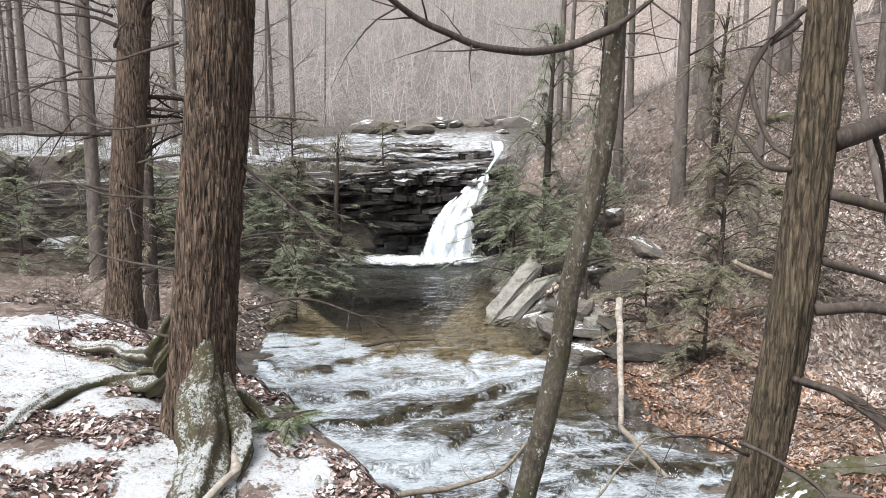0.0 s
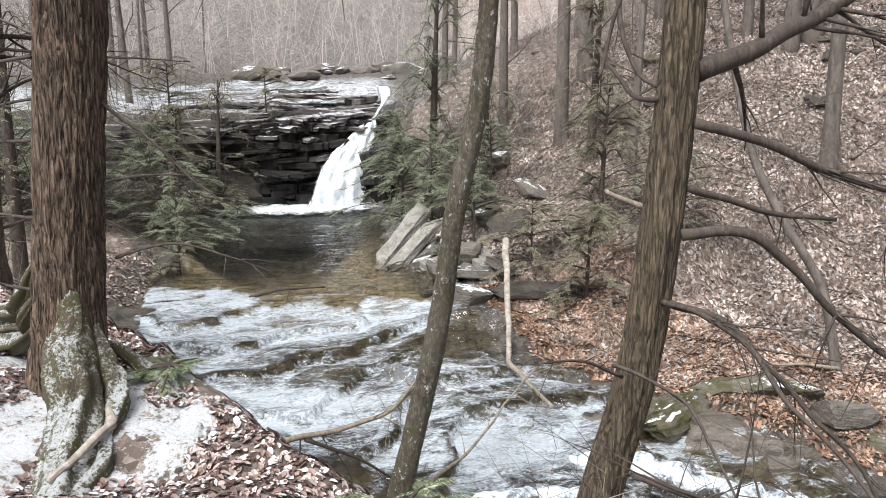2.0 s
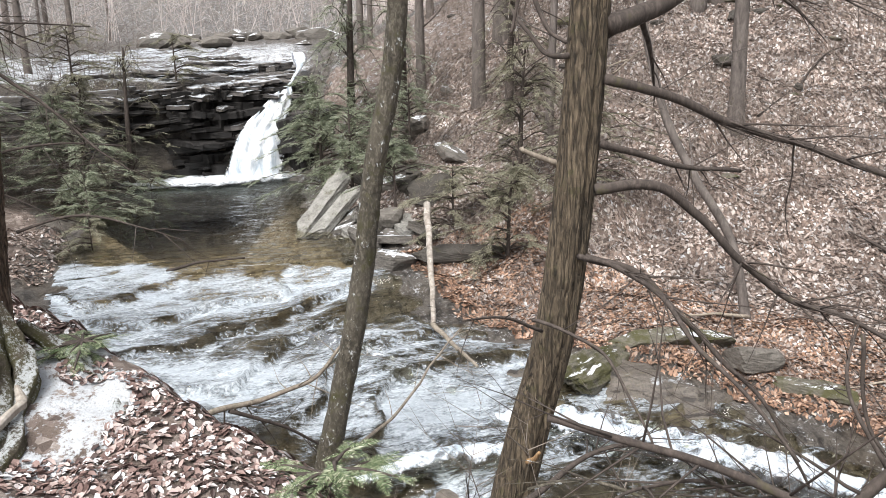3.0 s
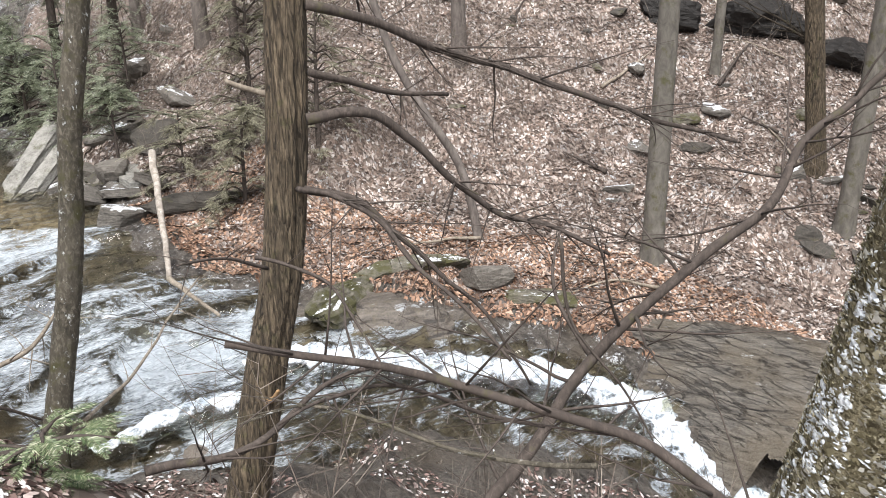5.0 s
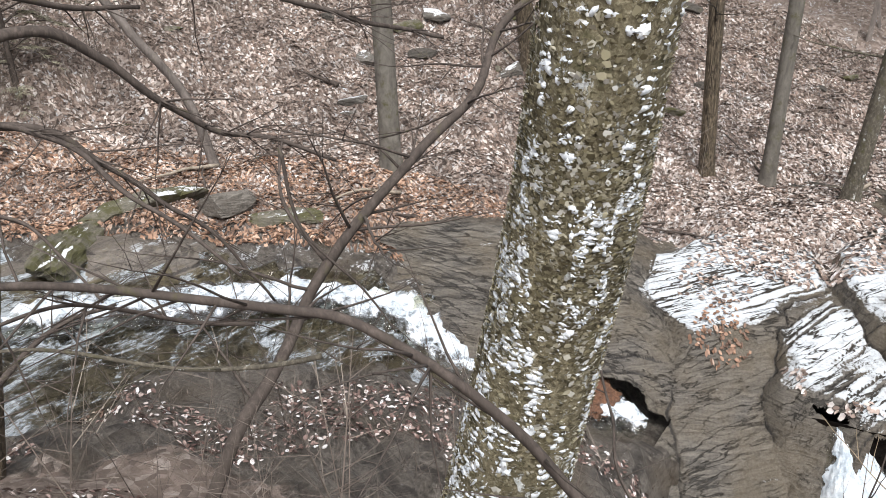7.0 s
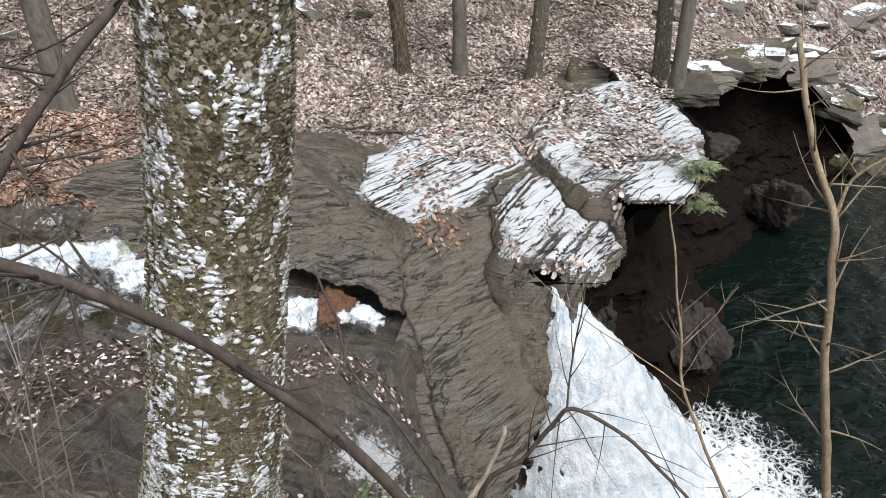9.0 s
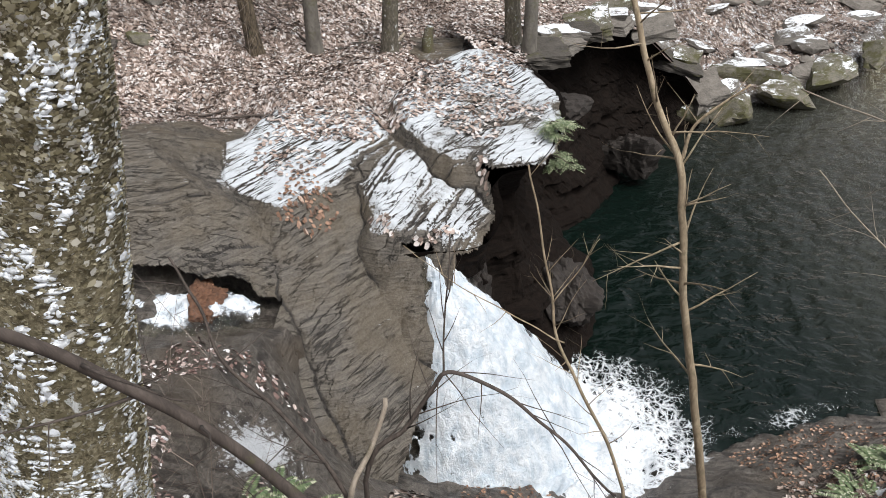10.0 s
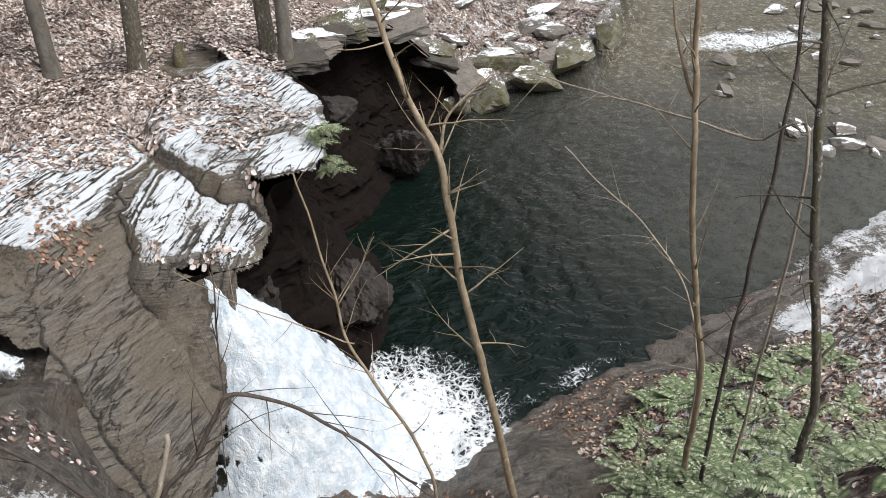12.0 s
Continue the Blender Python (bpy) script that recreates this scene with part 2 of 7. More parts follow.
def slab_material(name, dark, light, snow, turn, crack=3.0):
    """Bedded stone whose top is streaked with thin snow along the grain."""
    m, nt, p = mat(name)
    c = nt.nodes.new("ShaderNodeTexCoord")
    mp = nt.nodes.new("ShaderNodeMapping")
    mp.inputs["Rotation"].default_value = (0, 0, math.radians(turn))
    mp.inputs["Scale"].default_value = (0.45, 2.6, 5.0)
    nt.links.new(c.outputs["Object"], mp.inputs["Vector"])
    s = noise_tex(nt, mp.outputs[0], 2.4, 8, 0.68, 0.7)
    b = noise_tex(nt, coords(nt), 1.1, 5)
    mid = noise_tex(nt, coords(nt), 7.0, 6, 0.7)
    fine = noise_tex(nt, coords(nt), 34.0, 6, 0.7)
    col = ramp(nt, s, [(0.3, dark), (0.68, light)])
    col = mix(nt, ramp(nt, fine, [(0.4, (0, 0, 0)), (0.7, (0.5, 0.5, 0.5))]), col, [1.3 * v for v in light])
    col = mix(nt, ramp(nt, mid, [(0.52, (0, 0, 0)), (0.68, (0.7, 0.7, 0.7))]), col, (0.12, 0.1, 0.06))
    g = nt.nodes.new("ShaderNodeNewGeometry")
    sp = nt.nodes.new("ShaderNodeSeparateXYZ")
    nt.links.new(g.outputs["Normal"], sp.inputs[0])
    k = calc(nt, "MULTIPLY", calc(nt, "SUBTRACT", sp.outputs[2], 0.93), 4.0)
    for t, w in ((s, 2.2), (b, 2.0), (mid, 0.8), (fine, 0.6)):
        k = calc(nt, "ADD", k, calc(nt, "MULTIPLY", calc(nt, "SUBTRACT", t, 0.5), w))
    k = calc(nt, "ADD", k, snow)
    col = mix(nt, ramp(nt, k, [(0.05, (0, 0, 0)), (0.22, (0.6, 0.6, 0.6)), (0.5, (1, 1, 1))]), col, (0.5, 0.54, 0.575))
    # open bedding cracks, broken here and there
    wv = nd(nt, "TexWave", Scale=crack, Distortion=2.6, Detail=4.0)
    wv.inputs["Detail Scale"].default_value = 1.2
    wv.bands_direction = "Z"
    nt.links.new(coords(nt), wv.inputs["Vector"])
    line = calc(nt, "ADD", wv.outputs["Fac"], calc(nt, "MULTIPLY", calc(nt, "ADD", calc(nt, "MULTIPLY", calc(nt, "SUBTRACT", b, 0.45), 1.4), calc(nt, "SUBTRACT", mid, 0.44)), 1.1))
    col = mix(nt, ramp(nt, line, [(0.02, (0.75, 0.75, 0.75)), (0.12, (0, 0, 0))]), col, (0.02, 0.017, 0.015))
    nt.links.new(col, p.inputs["Base Color"])
    p.inputs["Roughness"].default_value = 0.6
    bump(nt, p, calc(nt, "ADD", calc(nt, "ADD", s, calc(nt, "MULTIPLY", ramp(nt, line, [(0.0, (0, 0, 0)), (0.3, (1, 1, 1))]), 0.8)), calc(nt, "MULTIPLY", fine, 0.3)), 0.8, 0.03)
    return m


def outcrop_material():
    """Bedded stone: dark damp risers, grey-brown treads, thin snow where it could settle."""
    m, nt, p = mat("bedded outcrop stone")
    v = coords(nt)
    big = noise_tex(nt, v, 1.3, 5)
    mid = noise_tex(nt, v, 6.0, 7, 0.7)
    fine = noise_tex(nt, v, 38.0, 6, 0.72)
    grain = noise_tex(nt, coords(nt, (1.4, 0.7, 16.0)), 3.0, 8, 0.7, 0.4)
    col = ramp(nt, grain, [(0.36, (0.018, 0.016, 0.014)), (0.5, (0.075, 0.066, 0.055)), (0.7, (0.17, 0.152, 0.128))])
    col = mix(nt, ramp(nt, big, [(0.42, (0, 0, 0)), (0.62, (0.75, 0.75, 0.75))]), col, (0.085, 0.066, 0.042))
    col = mix(nt, ramp(nt, fine, [(0.42, (0, 0, 0)), (0.72, (0.4, 0.4, 0.4))]), col, (0.22, 0.2, 0.17))
    g = nt.nodes.new("ShaderNodeNewGeometry")
    sp = nt.nodes.new("ShaderNodeSeparateXYZ")
    nt.links.new(g.outputs["Normal"], sp.inputs[0])
    seams = []
    for turn in (28, 74):
        c = nt.nodes.new("ShaderNodeTexCoord")
        mp = nt.nodes.new("ShaderNodeMapping")
        mp.inputs["Rotation"].default_value = (0, 0, math.radians(turn))
        nt.links.new(c.outputs["Object"], mp.inputs["Vector"])
        st = nt.nodes.new("ShaderNodeMapping")
        st.inputs["Scale"].default_value = (0.4, 4.2, 3.5)
        nt.links.new(mp.outputs[0], st.inputs["Vector"])
        n = noise_tex(nt, st.outputs[0], 2.1, 5, 0.55, 0.35)
        seams.append(calc(nt, "ABSOLUTE", calc(nt, "SUBTRACT", n, 0.5)))
    thin = mix(nt, attr(nt, "low"), seams[0], seams[1])
    hair = ramp(nt, calc(nt, "ADD", thin, calc(nt, "MULTIPLY", calc(nt, "SUBTRACT", big, 0.45), 0.1)), [(0.004, (0.85, 0.85, 0.85)), (0.022, (0, 0, 0))])
    col = mix(nt, hair, col, (0.02, 0.017, 0.014))
    open_ = ramp(nt, attr(nt, "crack"), [(0.15, (0, 0, 0)), (0.5, (0.92, 0.92, 0.92))])
    col = mix(nt, open_, col, (0.018, 0.015, 0.013))
    k = calc(nt, "MULTIPLY", calc(nt, "SUBTRACT", sp.outputs[2], 0.9), 2.2)
    for t, w in ((big, 0.9), (mid, 1.5), (fine, 1.2), (grain, 1.0)):
        k = calc(nt, "ADD", k, calc(nt, "MULTIPLY", calc(nt, "SUBTRACT", t, 0.5), w))
    k = calc(nt, "ADD", k, calc(nt, "SUBTRACT", calc(nt, "SUBTRACT", attr(nt, "snow"), calc(nt, "ADD", calc(nt, "MULTIPLY", attr(nt, "crack"), 2.2), calc(nt, "MULTIPLY", hair, 1.6))), 0.42))
    col = mix(nt, ramp(nt, k, [(0.0, (0, 0, 0)), (0.15, (0.6, 0.6, 0.6)), (0.5, (1, 1, 1))]), col, (0.52, 0.555, 0.585))
    nt.links.new(col, p.inputs["Base Color"])
    nt.links.new(ramp(nt, mid, [(0.35, (0.28, 0.28, 0.28)), (0.65, (0.65, 0.65, 0.65))]), p.inputs["Roughness"])
    bump(nt, p, calc(nt, "SUBTRACT", calc(nt, "ADD", calc(nt, "ADD", grain, mid), calc(nt, "MULTIPLY", fine, 0.4)), hair), 0.8, 0.03)
    return m


M_SLAB_THIN = slab_material("thinly snowed stone", (0.028, 0.024, 0.021), (0.18, 0.156, 0.132), -0.3, 20, 2.6)
M_FALL_LEDGE = slab_material("ledge stone", (0.03, 0.027, 0.025), (0.17, 0.155, 0.145), 0.08, 8)


def clear_water(nt, tint, height, strength, dist):
    """Tinted clear water with a rippled gloss."""
    t = nd(nt, "BsdfTransparent", Color=(*tint, 1))
    g = nd(nt, "BsdfGlossy", Roughness=0.06)
    f = nd(nt, "Fresnel", IOR=1.33)
    b = nd(nt, "Bump", Strength=strength, Distance=dist)
    nt.links.new(height, b.inputs["Height"])
    nt.links.new(b.outputs[0], g.inputs["Normal"])
    nt.links.new(b.outputs[0], f.inputs["Normal"])
    s = nt.nodes.new("ShaderNodeMixShader")
    nt.links.new(f.outputs[0], s.inputs[0])
    nt.links.new(t.outputs[0], s.inputs[1])
    nt.links.new(g.outputs[0], s.inputs[2])
    return s.outputs[0]


def water_material(name, deep, tint, rough=0.05, scale=6.0, strength=0.35, stretch=(1, 1, 1)):
    """Clear over the shallows, opaque and dark where the water is deep."""
    m, nt, p = mat(name)
    d = attr(nt, "depth")
    nt.links.new(ramp(nt, d, [(0.35, tuple(0.11 * v for v in tint)), (1.0, deep)]), p.inputs["Base Color"])
    p.inputs["Roughness"].default_value = rough
    p.inputs["IOR"].default_value = 1.33
    v = coords(nt, stretch)
    a = noise_tex(nt, v, scale, 2, 0.5, 0.5)
    b = noise_tex(nt, v, scale * 0.3, 3, 0.5)
    h = calc(nt, "ADD", a, b)
    bump(nt, p, h, strength, 0.2)
    s = nt.nodes.new("ShaderNodeMixShader")
    nt.links.new(d, s.inputs[0])
    nt.links.new(clear_water(nt, tint, h, strength, 0.2), s.inputs[1])
    nt.links.new(p.outputs[0], s.inputs[2])
    nt.links.new(s.outputs[0], nt.nodes["Material Output"].inputs[0])
    return m


M_POOL = water_material("deep green water", (0.0035, 0.0078, 0.0062), (0.84, 0.82, 0.7), 0.05, 4.2, 0.42, (1.25, 0.8, 1))
# Deep colour raised to stand in for the sky mirrored on the pool.
M_STREAM = water_material("clear pool water", (0.1, 0.145, 0.145), (0.96, 0.94, 0.84), 0.05, 5.5, 0.6, (0.5, 1.7, 1))


def foam_material(name, cover, scale, stretch=(1, 1, 1), white=(0.74, 0.78, 0.82), soft=0.12, clear=False):
    """White water: froth where the noise is high, clear water in the holes."""
    m, nt, p = mat(name)
    v = coords(nt, stretch)
    a = noise_tex(nt, v, scale, 8, 0.7, 0.4)
    f = noise_tex(nt, coords(nt), scale * 2.6, 5, 0.6, 0.8)
    e = attr(nt, "froth")
    k = calc(nt, "ADD", calc(nt, "ADD", a, calc(nt, "MULTIPLY", calc(nt, "SUBTRACT", f, 0.5), 0.5)), calc(nt, "SUBTRACT", e, 1.0))
    mask = ramp(nt, k, [(0.62 - 0.3 * cover, (0, 0, 0)), (0.62 + soft - 0.3 * cover, (1, 1, 1))])
    nt.links.new(mix(nt, ramp(nt, a, [(0.38, (0.9, 0.9, 0.9)), (0.58, (0, 0, 0))]), white, (0.42, 0.5, 0.57)), p.inputs["Base Color"])
    p.inputs["Roughness"].default_value = 0.6
    bump(nt, p, calc(nt, "ADD", a, f), 0.6, 0.06)
    w = nt.nodes.new("ShaderNodeBsdfTransparent").outputs[0] if clear else clear_water(nt, (0.85, 0.86, 0.8), a, 0.6, 0.06)
    s = nt.nodes.new("ShaderNodeMixShader")
    nt.links.new(mask, s.inputs[0])
    nt.links.new(w, s.inputs[1])
    nt.links.new(p.outputs[0], s.inputs[2])
    nt.links.new(s.outputs[0], nt.nodes["Material Output"].inputs[0])
    return m


M_FOAM = foam_material("white falling water", 1.25, 7.0, (1, 1, 0.6), (0.66, 0.7, 0.735))
M_FALL = foam_material("white waterfall water", 1.1, 5.0, (1, 1, 0.3), (0.86, 0.88, 0.9))
M_RAPID = foam_material("broken white water", 0.62, 5.0, (1, 1, 1), (0.74, 0.78, 0.82), 0.2)


def lace_material():
    """Froth that thins out into a net of white threads over dark water."""
    m, nt, p = mat("lacy froth")
    w = nd(nt, "TexNoise", Scale=2.2, Detail=4)
    nt.links.new(coords(nt), w.inputs["Vector"])
    sc = nt.nodes.new("ShaderNodeVectorMath")
    sc.operation = "SCALE"
    sc.inputs["Scale"].default_value = 0.35
    nt.links.new(w.outputs["Color"], sc.inputs[0])
    add = nt.nodes.new("ShaderNodeVectorMath")
    add.operation = "ADD"
    nt.links.new(coords(nt), add.inputs[0])
    nt.links.new(sc.outputs[0], add.inputs[1])
    cell = nd(nt, "TexVoronoi", Scale=7.5)
    cell.feature = "DISTANCE_TO_EDGE"
    nt.links.new(add.outputs[0], cell.inputs["Vector"])
    small = nd(nt, "TexVoronoi", Scale=18.0)
    small.feature = "DISTANCE_TO_EDGE"
    nt.links.new(add.outputs[0], small.inputs["Vector"])
    n = noise_tex(nt, coords(nt), 3.0, 8, 0.7)
    f = noise_tex(nt, coords(nt), 22.0, 6, 0.7)
    thread = calc(nt, "MINIMUM", calc(nt, "MULTIPLY", cell.outputs["Distance"], 1.6), calc(nt, "MULTIPLY", small.outputs["Distance"], 3.6))
    k = calc(nt, "SUBTRACT", calc(nt, "MULTIPLY", attr(nt, "froth"), 0.62), thread)
    k = calc(nt, "ADD", k, calc(nt, "ADD", calc(nt, "MULTIPLY", calc(nt, "SUBTRACT", n, 0.5), 1.1), calc(nt, "MULTIPLY", calc(nt, "SUBTRACT", f, 0.5), 0.5)))
    mask = ramp(nt, k, [(0.26, (0, 0, 0)), (0.42, (0.45, 0.45, 0.45)), (0.66, (0.97, 0.97, 0.97))])
    nt.links.new(mix(nt, ramp(nt, f, [(0.35, (0.7, 0.7, 0.7)), (0.6, (0, 0, 0))]), (0.83, 0.86, 0.89), (0.5, 0.57, 0.62)), p.inputs["Base Color"])
    p.inputs["Roughness"].default_value = 0.6
    bump(nt, p, calc(nt, "ADD", n, f), 0.6, 0.05)
    s = nt.nodes.new("ShaderNodeMixShader")
    nt.links.new(mask, s.inputs[0])
    nt.links.new(nt.nodes.new("ShaderNodeBsdfTransparent").outputs[0], s.inputs[1])
    nt.links.new(p.outputs[0], s.inputs[2])
    nt.links.new(s.outputs[0], nt.nodes["Material Output"].inputs[0])
    return m


M_FROTH = lace_material()


def riffle_material():
    """Shallow water broken into pale wavelets, clear between them."""
    m, nt, p = mat("rippled shallow water")
    v = coords(nt, (0.75, 1.7, 1))
    a = noise_tex(nt, v, 2.2, 7, 0.68, 1.1)
    f = noise_tex(nt, v, 15.0, 6, 0.65, 1.2)
    e = calc(nt, "SUBTRACT", attr(nt, "froth"), 0.5)
    k = calc(nt, "ADD", e, calc(nt, "ADD", calc(nt, "MULTIPLY", calc(nt, "SUBTRACT", a, 0.5), 2.1), calc(nt, "MULTIPLY", calc(nt, "SUBTRACT", f, 0.5), 1.4)))
    mask = ramp(nt, k, [(0.2, (0, 0, 0)), (0.5, (0.5, 0.5, 0.5)), (0.85, (0.93, 0.93, 0.93))])
    # Besides broken water, this pale colour stands in for sky mirrored on ripples.
    nt.links.new(ramp(nt, f, [(0.32, (0.38, 0.44, 0.49)), (0.5, (0.54, 0.6, 0.65)), (0.68, (0.74, 0.79, 0.83))]), p.inputs["Base Color"])
    p.inputs["Roughness"].default_value = 0.3
    h = calc(nt, "ADD", calc(nt, "MULTIPLY", a, 1.5), f)
    bump(nt, p, h, 0.8, 0.05)
    cv = coords(nt, (0.6, 1.7, 1))
    w = clear_water(nt, (0.88, 0.86, 0.74), calc(nt, "ADD", noise_tex(nt, cv, 2.8, 2, 0.5, 0.5), noise_tex(nt, cv, 0.84, 3, 0.5)), 0.75, 0.2)
    s = nt.nodes.new("ShaderNodeMixShader")
    nt.links.new(mask, s.inputs[0])
    nt.links.new(w, s.inputs[1])
    nt.links.new(p.outputs[0], s.inputs[2])
    nt.links.new(s.outputs[0], nt.nodes["Material Output"].inputs[0])
    return m


M_RIFFLE = riffle_material()


def root_material():
    """Root bark with moss on the flanks and snow on top."""
    m, nt, p = mat("snowy mossy root bark")
    v = coords(nt)
    a = noise_tex(nt, v, 46.0, 8, 0.8)
    b = noise_tex(nt, v, 5.5, 8, 0.75)
    col = ramp(nt, a, [(0.32, (0.03, 0.023, 0.016)), (0.68, (0.21, 0.175, 0.13))])
    col = mix(nt, ramp(nt, b, [(0.4, (0, 0, 0)), (0.55, (0.85, 0.85, 0.85))]), col, (0.09, 0.085, 0.03))
    g = nt.nodes.new("ShaderNodeNewGeometry")
    sp = nt.nodes.new("ShaderNodeSeparateXYZ")
    nt.links.new(g.outputs["Normal"], sp.inputs[0])
    k = calc(nt, "ADD", calc(nt, "MULTIPLY", sp.outputs[2], 0.6), calc(nt, "ADD", calc(nt, "MULTIPLY", calc(nt, "SUBTRACT", a, 0.5), 2.2), calc(nt, "MULTIPLY", calc(nt, "SUBTRACT", b, 0.5), 1.6)))
    col = mix(nt, ramp(nt, k, [(0.33, (0, 0, 0)), (0.57, (0.92, 0.92, 0.92))]), col, (0.6, 0.63, 0.64))
    nt.links.new(col, p.inputs["Base Color"])
    p.inputs["Roughness"].default_value = 0.9
    bump(nt, p, a, 0.9, 0.03)
    return m


M_ROOT = root_material()

# ---- building blocks ----
def finish(name, bm, material, parent=None, label="", smooth_faces=True):
    me = bpy.data.meshes.new(name)
    bm.to_mesh(me)
    bm.free()
    if smooth_faces:
        me.polygons.foreach_set("use_smooth", [True] * len(me.polygons))
    me.materials.append(material)
    ob = new(name, me)
    if parent:
        ob.parent = parent
    if label:
        ob["label"] = label
    return ob


def mesh_from(name, co, faces, material, parent=None, smooth_faces=True):
    me = bpy.data.meshes.new(name)
    me.from_pydata(co, [], faces)
    if smooth_faces:
        me.polygons.foreach_set("use_smooth", [True] * len(me.polygons))
    me.materials.append(material)
    ob = new(name, me)
    if parent:
        ob.parent = parent
    return ob


def tube(pts, radii, sides=8, rough=0.0, seed=0, close=True):
    """Vertices and faces of a tapering tube along points; rough: relief as a share of the radius."""
    pts = [Vector(p) for p in pts]
    co, faces = [], []
    ref = Vector((0.31, 0.17, 0.93)) if abs((pts[-1] - pts[0]).normalized().z) < 0.8 else Vector((1, 0.2, 0))
    for i, p in enumerate(pts):
        d = (pts[min(i + 1, len(pts) - 1)] - pts[max(i - 1, 0)]).normalized()
        u = d.cross(ref).normalized()
        v = d.cross(u)
        for j in range(sides):
            a = 2 * math.pi * j / sides
            r = radii[i]
            if rough:
                r *= 1 + rough * noise.noise((math.cos(a) * 2.2 + seed, math.sin(a) * 2.2, p.z * 1.6 + i * 0.02))
            co.append(p + (u * math.cos(a) + v * math.sin(a)) * r)
    for i in range(len(pts) - 1):
        for j in range(sides):
            a, b = i * sides + j, i * sides + (j + 1) % sides
            faces.append((a, b, b + sides, a + sides))
    if close:
        faces.append(tuple(range(sides - 1, -1, -1)))
        n = (len(pts) - 1) * sides
        faces.append(tuple(range(n, n + sides)))
    return co, faces


def curve_points(keys, n):
    """Points on a smooth curve through the given ones."""
    keys = [Vector(k) for k in keys]
    if len(keys) == 2:
        return [keys[0].lerp(keys[1], i / (n - 1)) for i in range(n)]
    out = []
    segs = len(keys) - 1
    for i in range(n):
        f = i / (n - 1) * segs
        k = min(int(f), segs - 1)
        t = f - k
        p1, p2 = keys[k], keys[k + 1]
        p0 = keys[k - 1] if k else p1 * 2 - p2
        p3 = keys[k + 2] if k + 2 <= segs else p2 * 2 - p1
        out.append(0.5 * ((2 * p1) + (p2 - p0) * t + (2 * p0 - 5 * p1 + 4 * p2 - p3) * t * t + (3 * p1 - p0 - 3 * p2 + p3) * t ** 3))
    return out


class Soup:
    """Collects vertices and faces of many small shapes for one mesh."""
    def __init__(self):
        self.co, self.faces = [], []

    def add(self, co, faces):
        n = len(self.co)
        self.co.extend(tuple(c) for c in co)
        self.faces.extend(tuple(i + n for i in f) for f in faces)

    def make(self, name, material, parent=None, smooth_faces=True):
        return mesh_from(name, self.co, self.faces, material, parent, smooth_faces)


def thing(name, at, label, category, group="", kind=""):
    e = new(name)
    e.location = at
    return tagged(e, label, category, group, kind)


def sprout(soup, start, way, length, radius, rng, depth, sides=5, droop=0.0, wiggle=0.25, most=14):
    """A twig that bends, tapers and forks."""
    n = max(4, int(length / 0.12)) if length < 2 else 12
    n = min(n, most)
    p, d = Vector(start), Vector(way).normalized()
    pts, rad = [p.copy()], [radius]
    for i in range(n):
        d = (d + Vector((rng.uniform(-1, 1), rng.uniform(-1, 1), rng.uniform(-1, 1))) * wiggle * 0.5 + Vector((0, 0, -droop * 0.1))).normalized()
        p = p + d * length / n
        pts.append(p.copy())
        rad.append(radius * (1 - 0.85 * (i + 1) / n))
        if depth and i > 0 and rng.random() < 0.55:
            side = (d + Vector((rng.uniform(-1, 1), rng.uniform(-1, 1), rng.uniform(-0.8, 0.9))) * 0.9).normalized()
            sprout(soup, p, side, length * rng.uniform(0.25, 0.5), rad[-1] * 0.6, rng, depth - 1, max(3, sides - 1), droop, wiggle, most)
    soup.add(*tube(pts, rad, sides))

# ---- large structure: the ground ----
# edges of the stream: x, y, height of the water's edge
NEAR = np.array([(-40, 30, 1.5), (-12, 22, 0.6), (-4.8, 20.5, 0), (-3.1, 16, 0), (-3.0, 12.6, -0.05), (-1.7, 9.6, -0.3), (-1.0, 7.9, -0.55), (1.2, 6.5, -0.75), (3.4, 6.2, -0.9), (5.2, 4.9, -1.15),
                 (6.4, 3.9, -1.9), (7.8, 2.9, -2.35), (8.45, 1.6, -2.45), (7.5, 1.25, -4.3), (7.3, -0.7, -4.5), (8.3, -2.6, -4.5), (9.6, -5.2, -4.5), (10.9, -7.6, -4.5), (12.8, -11, -4.5), (14, -18, -4.6), (16, -40, -5)])
# the same for the far bank, with the width of the bench and the slope behind it
FAR = np.array([(8, 60, 4.6, 1, 0.35), (3.4, 28, 3.8, 0.5, 0.5), (1.9, 23.5, 3.0, 0.2, 0.5), (0.7, 21.6, 0, 0.1, 0.75), (1.0, 15.6, 0, 0.2, 0.72), (1.9, 12.4, -0.05, 0.8, 0.6), (2.3, 10.0, -0.2, 1.8, 0.5),
                (4.1, 8.5, -0.55, 2.4, 0.46), (6.0, 6.6, -0.85, 3.0, 0.44), (6.9, 5.0, -1.25, 3.6, 0.42), (8.0, 3.6, -1.8, 4.2, 0.4), (9.1, 2.0, -1.95, 4.5, 0.4), (9.35, 1.0, -2.0, 4.5, 0.38), (10.6, 0.75, -1.75, 4.0, 0.38),
                (12.6, 0.95, -1.6, 2.2, 0.4), (15.2, 0.35, -1.7, 1.4, 0.4), (17.0, -1.6, -2.6, 0.8, 0.42), (17.9, -3.4, -4.2, 0.8, 0.42), (20.5, -7.0, -4.4, 1.5, 0.4), (26, -10, -4.4, 2.5, 0.4), (60, -22, -4.0, 4, 0.35)])
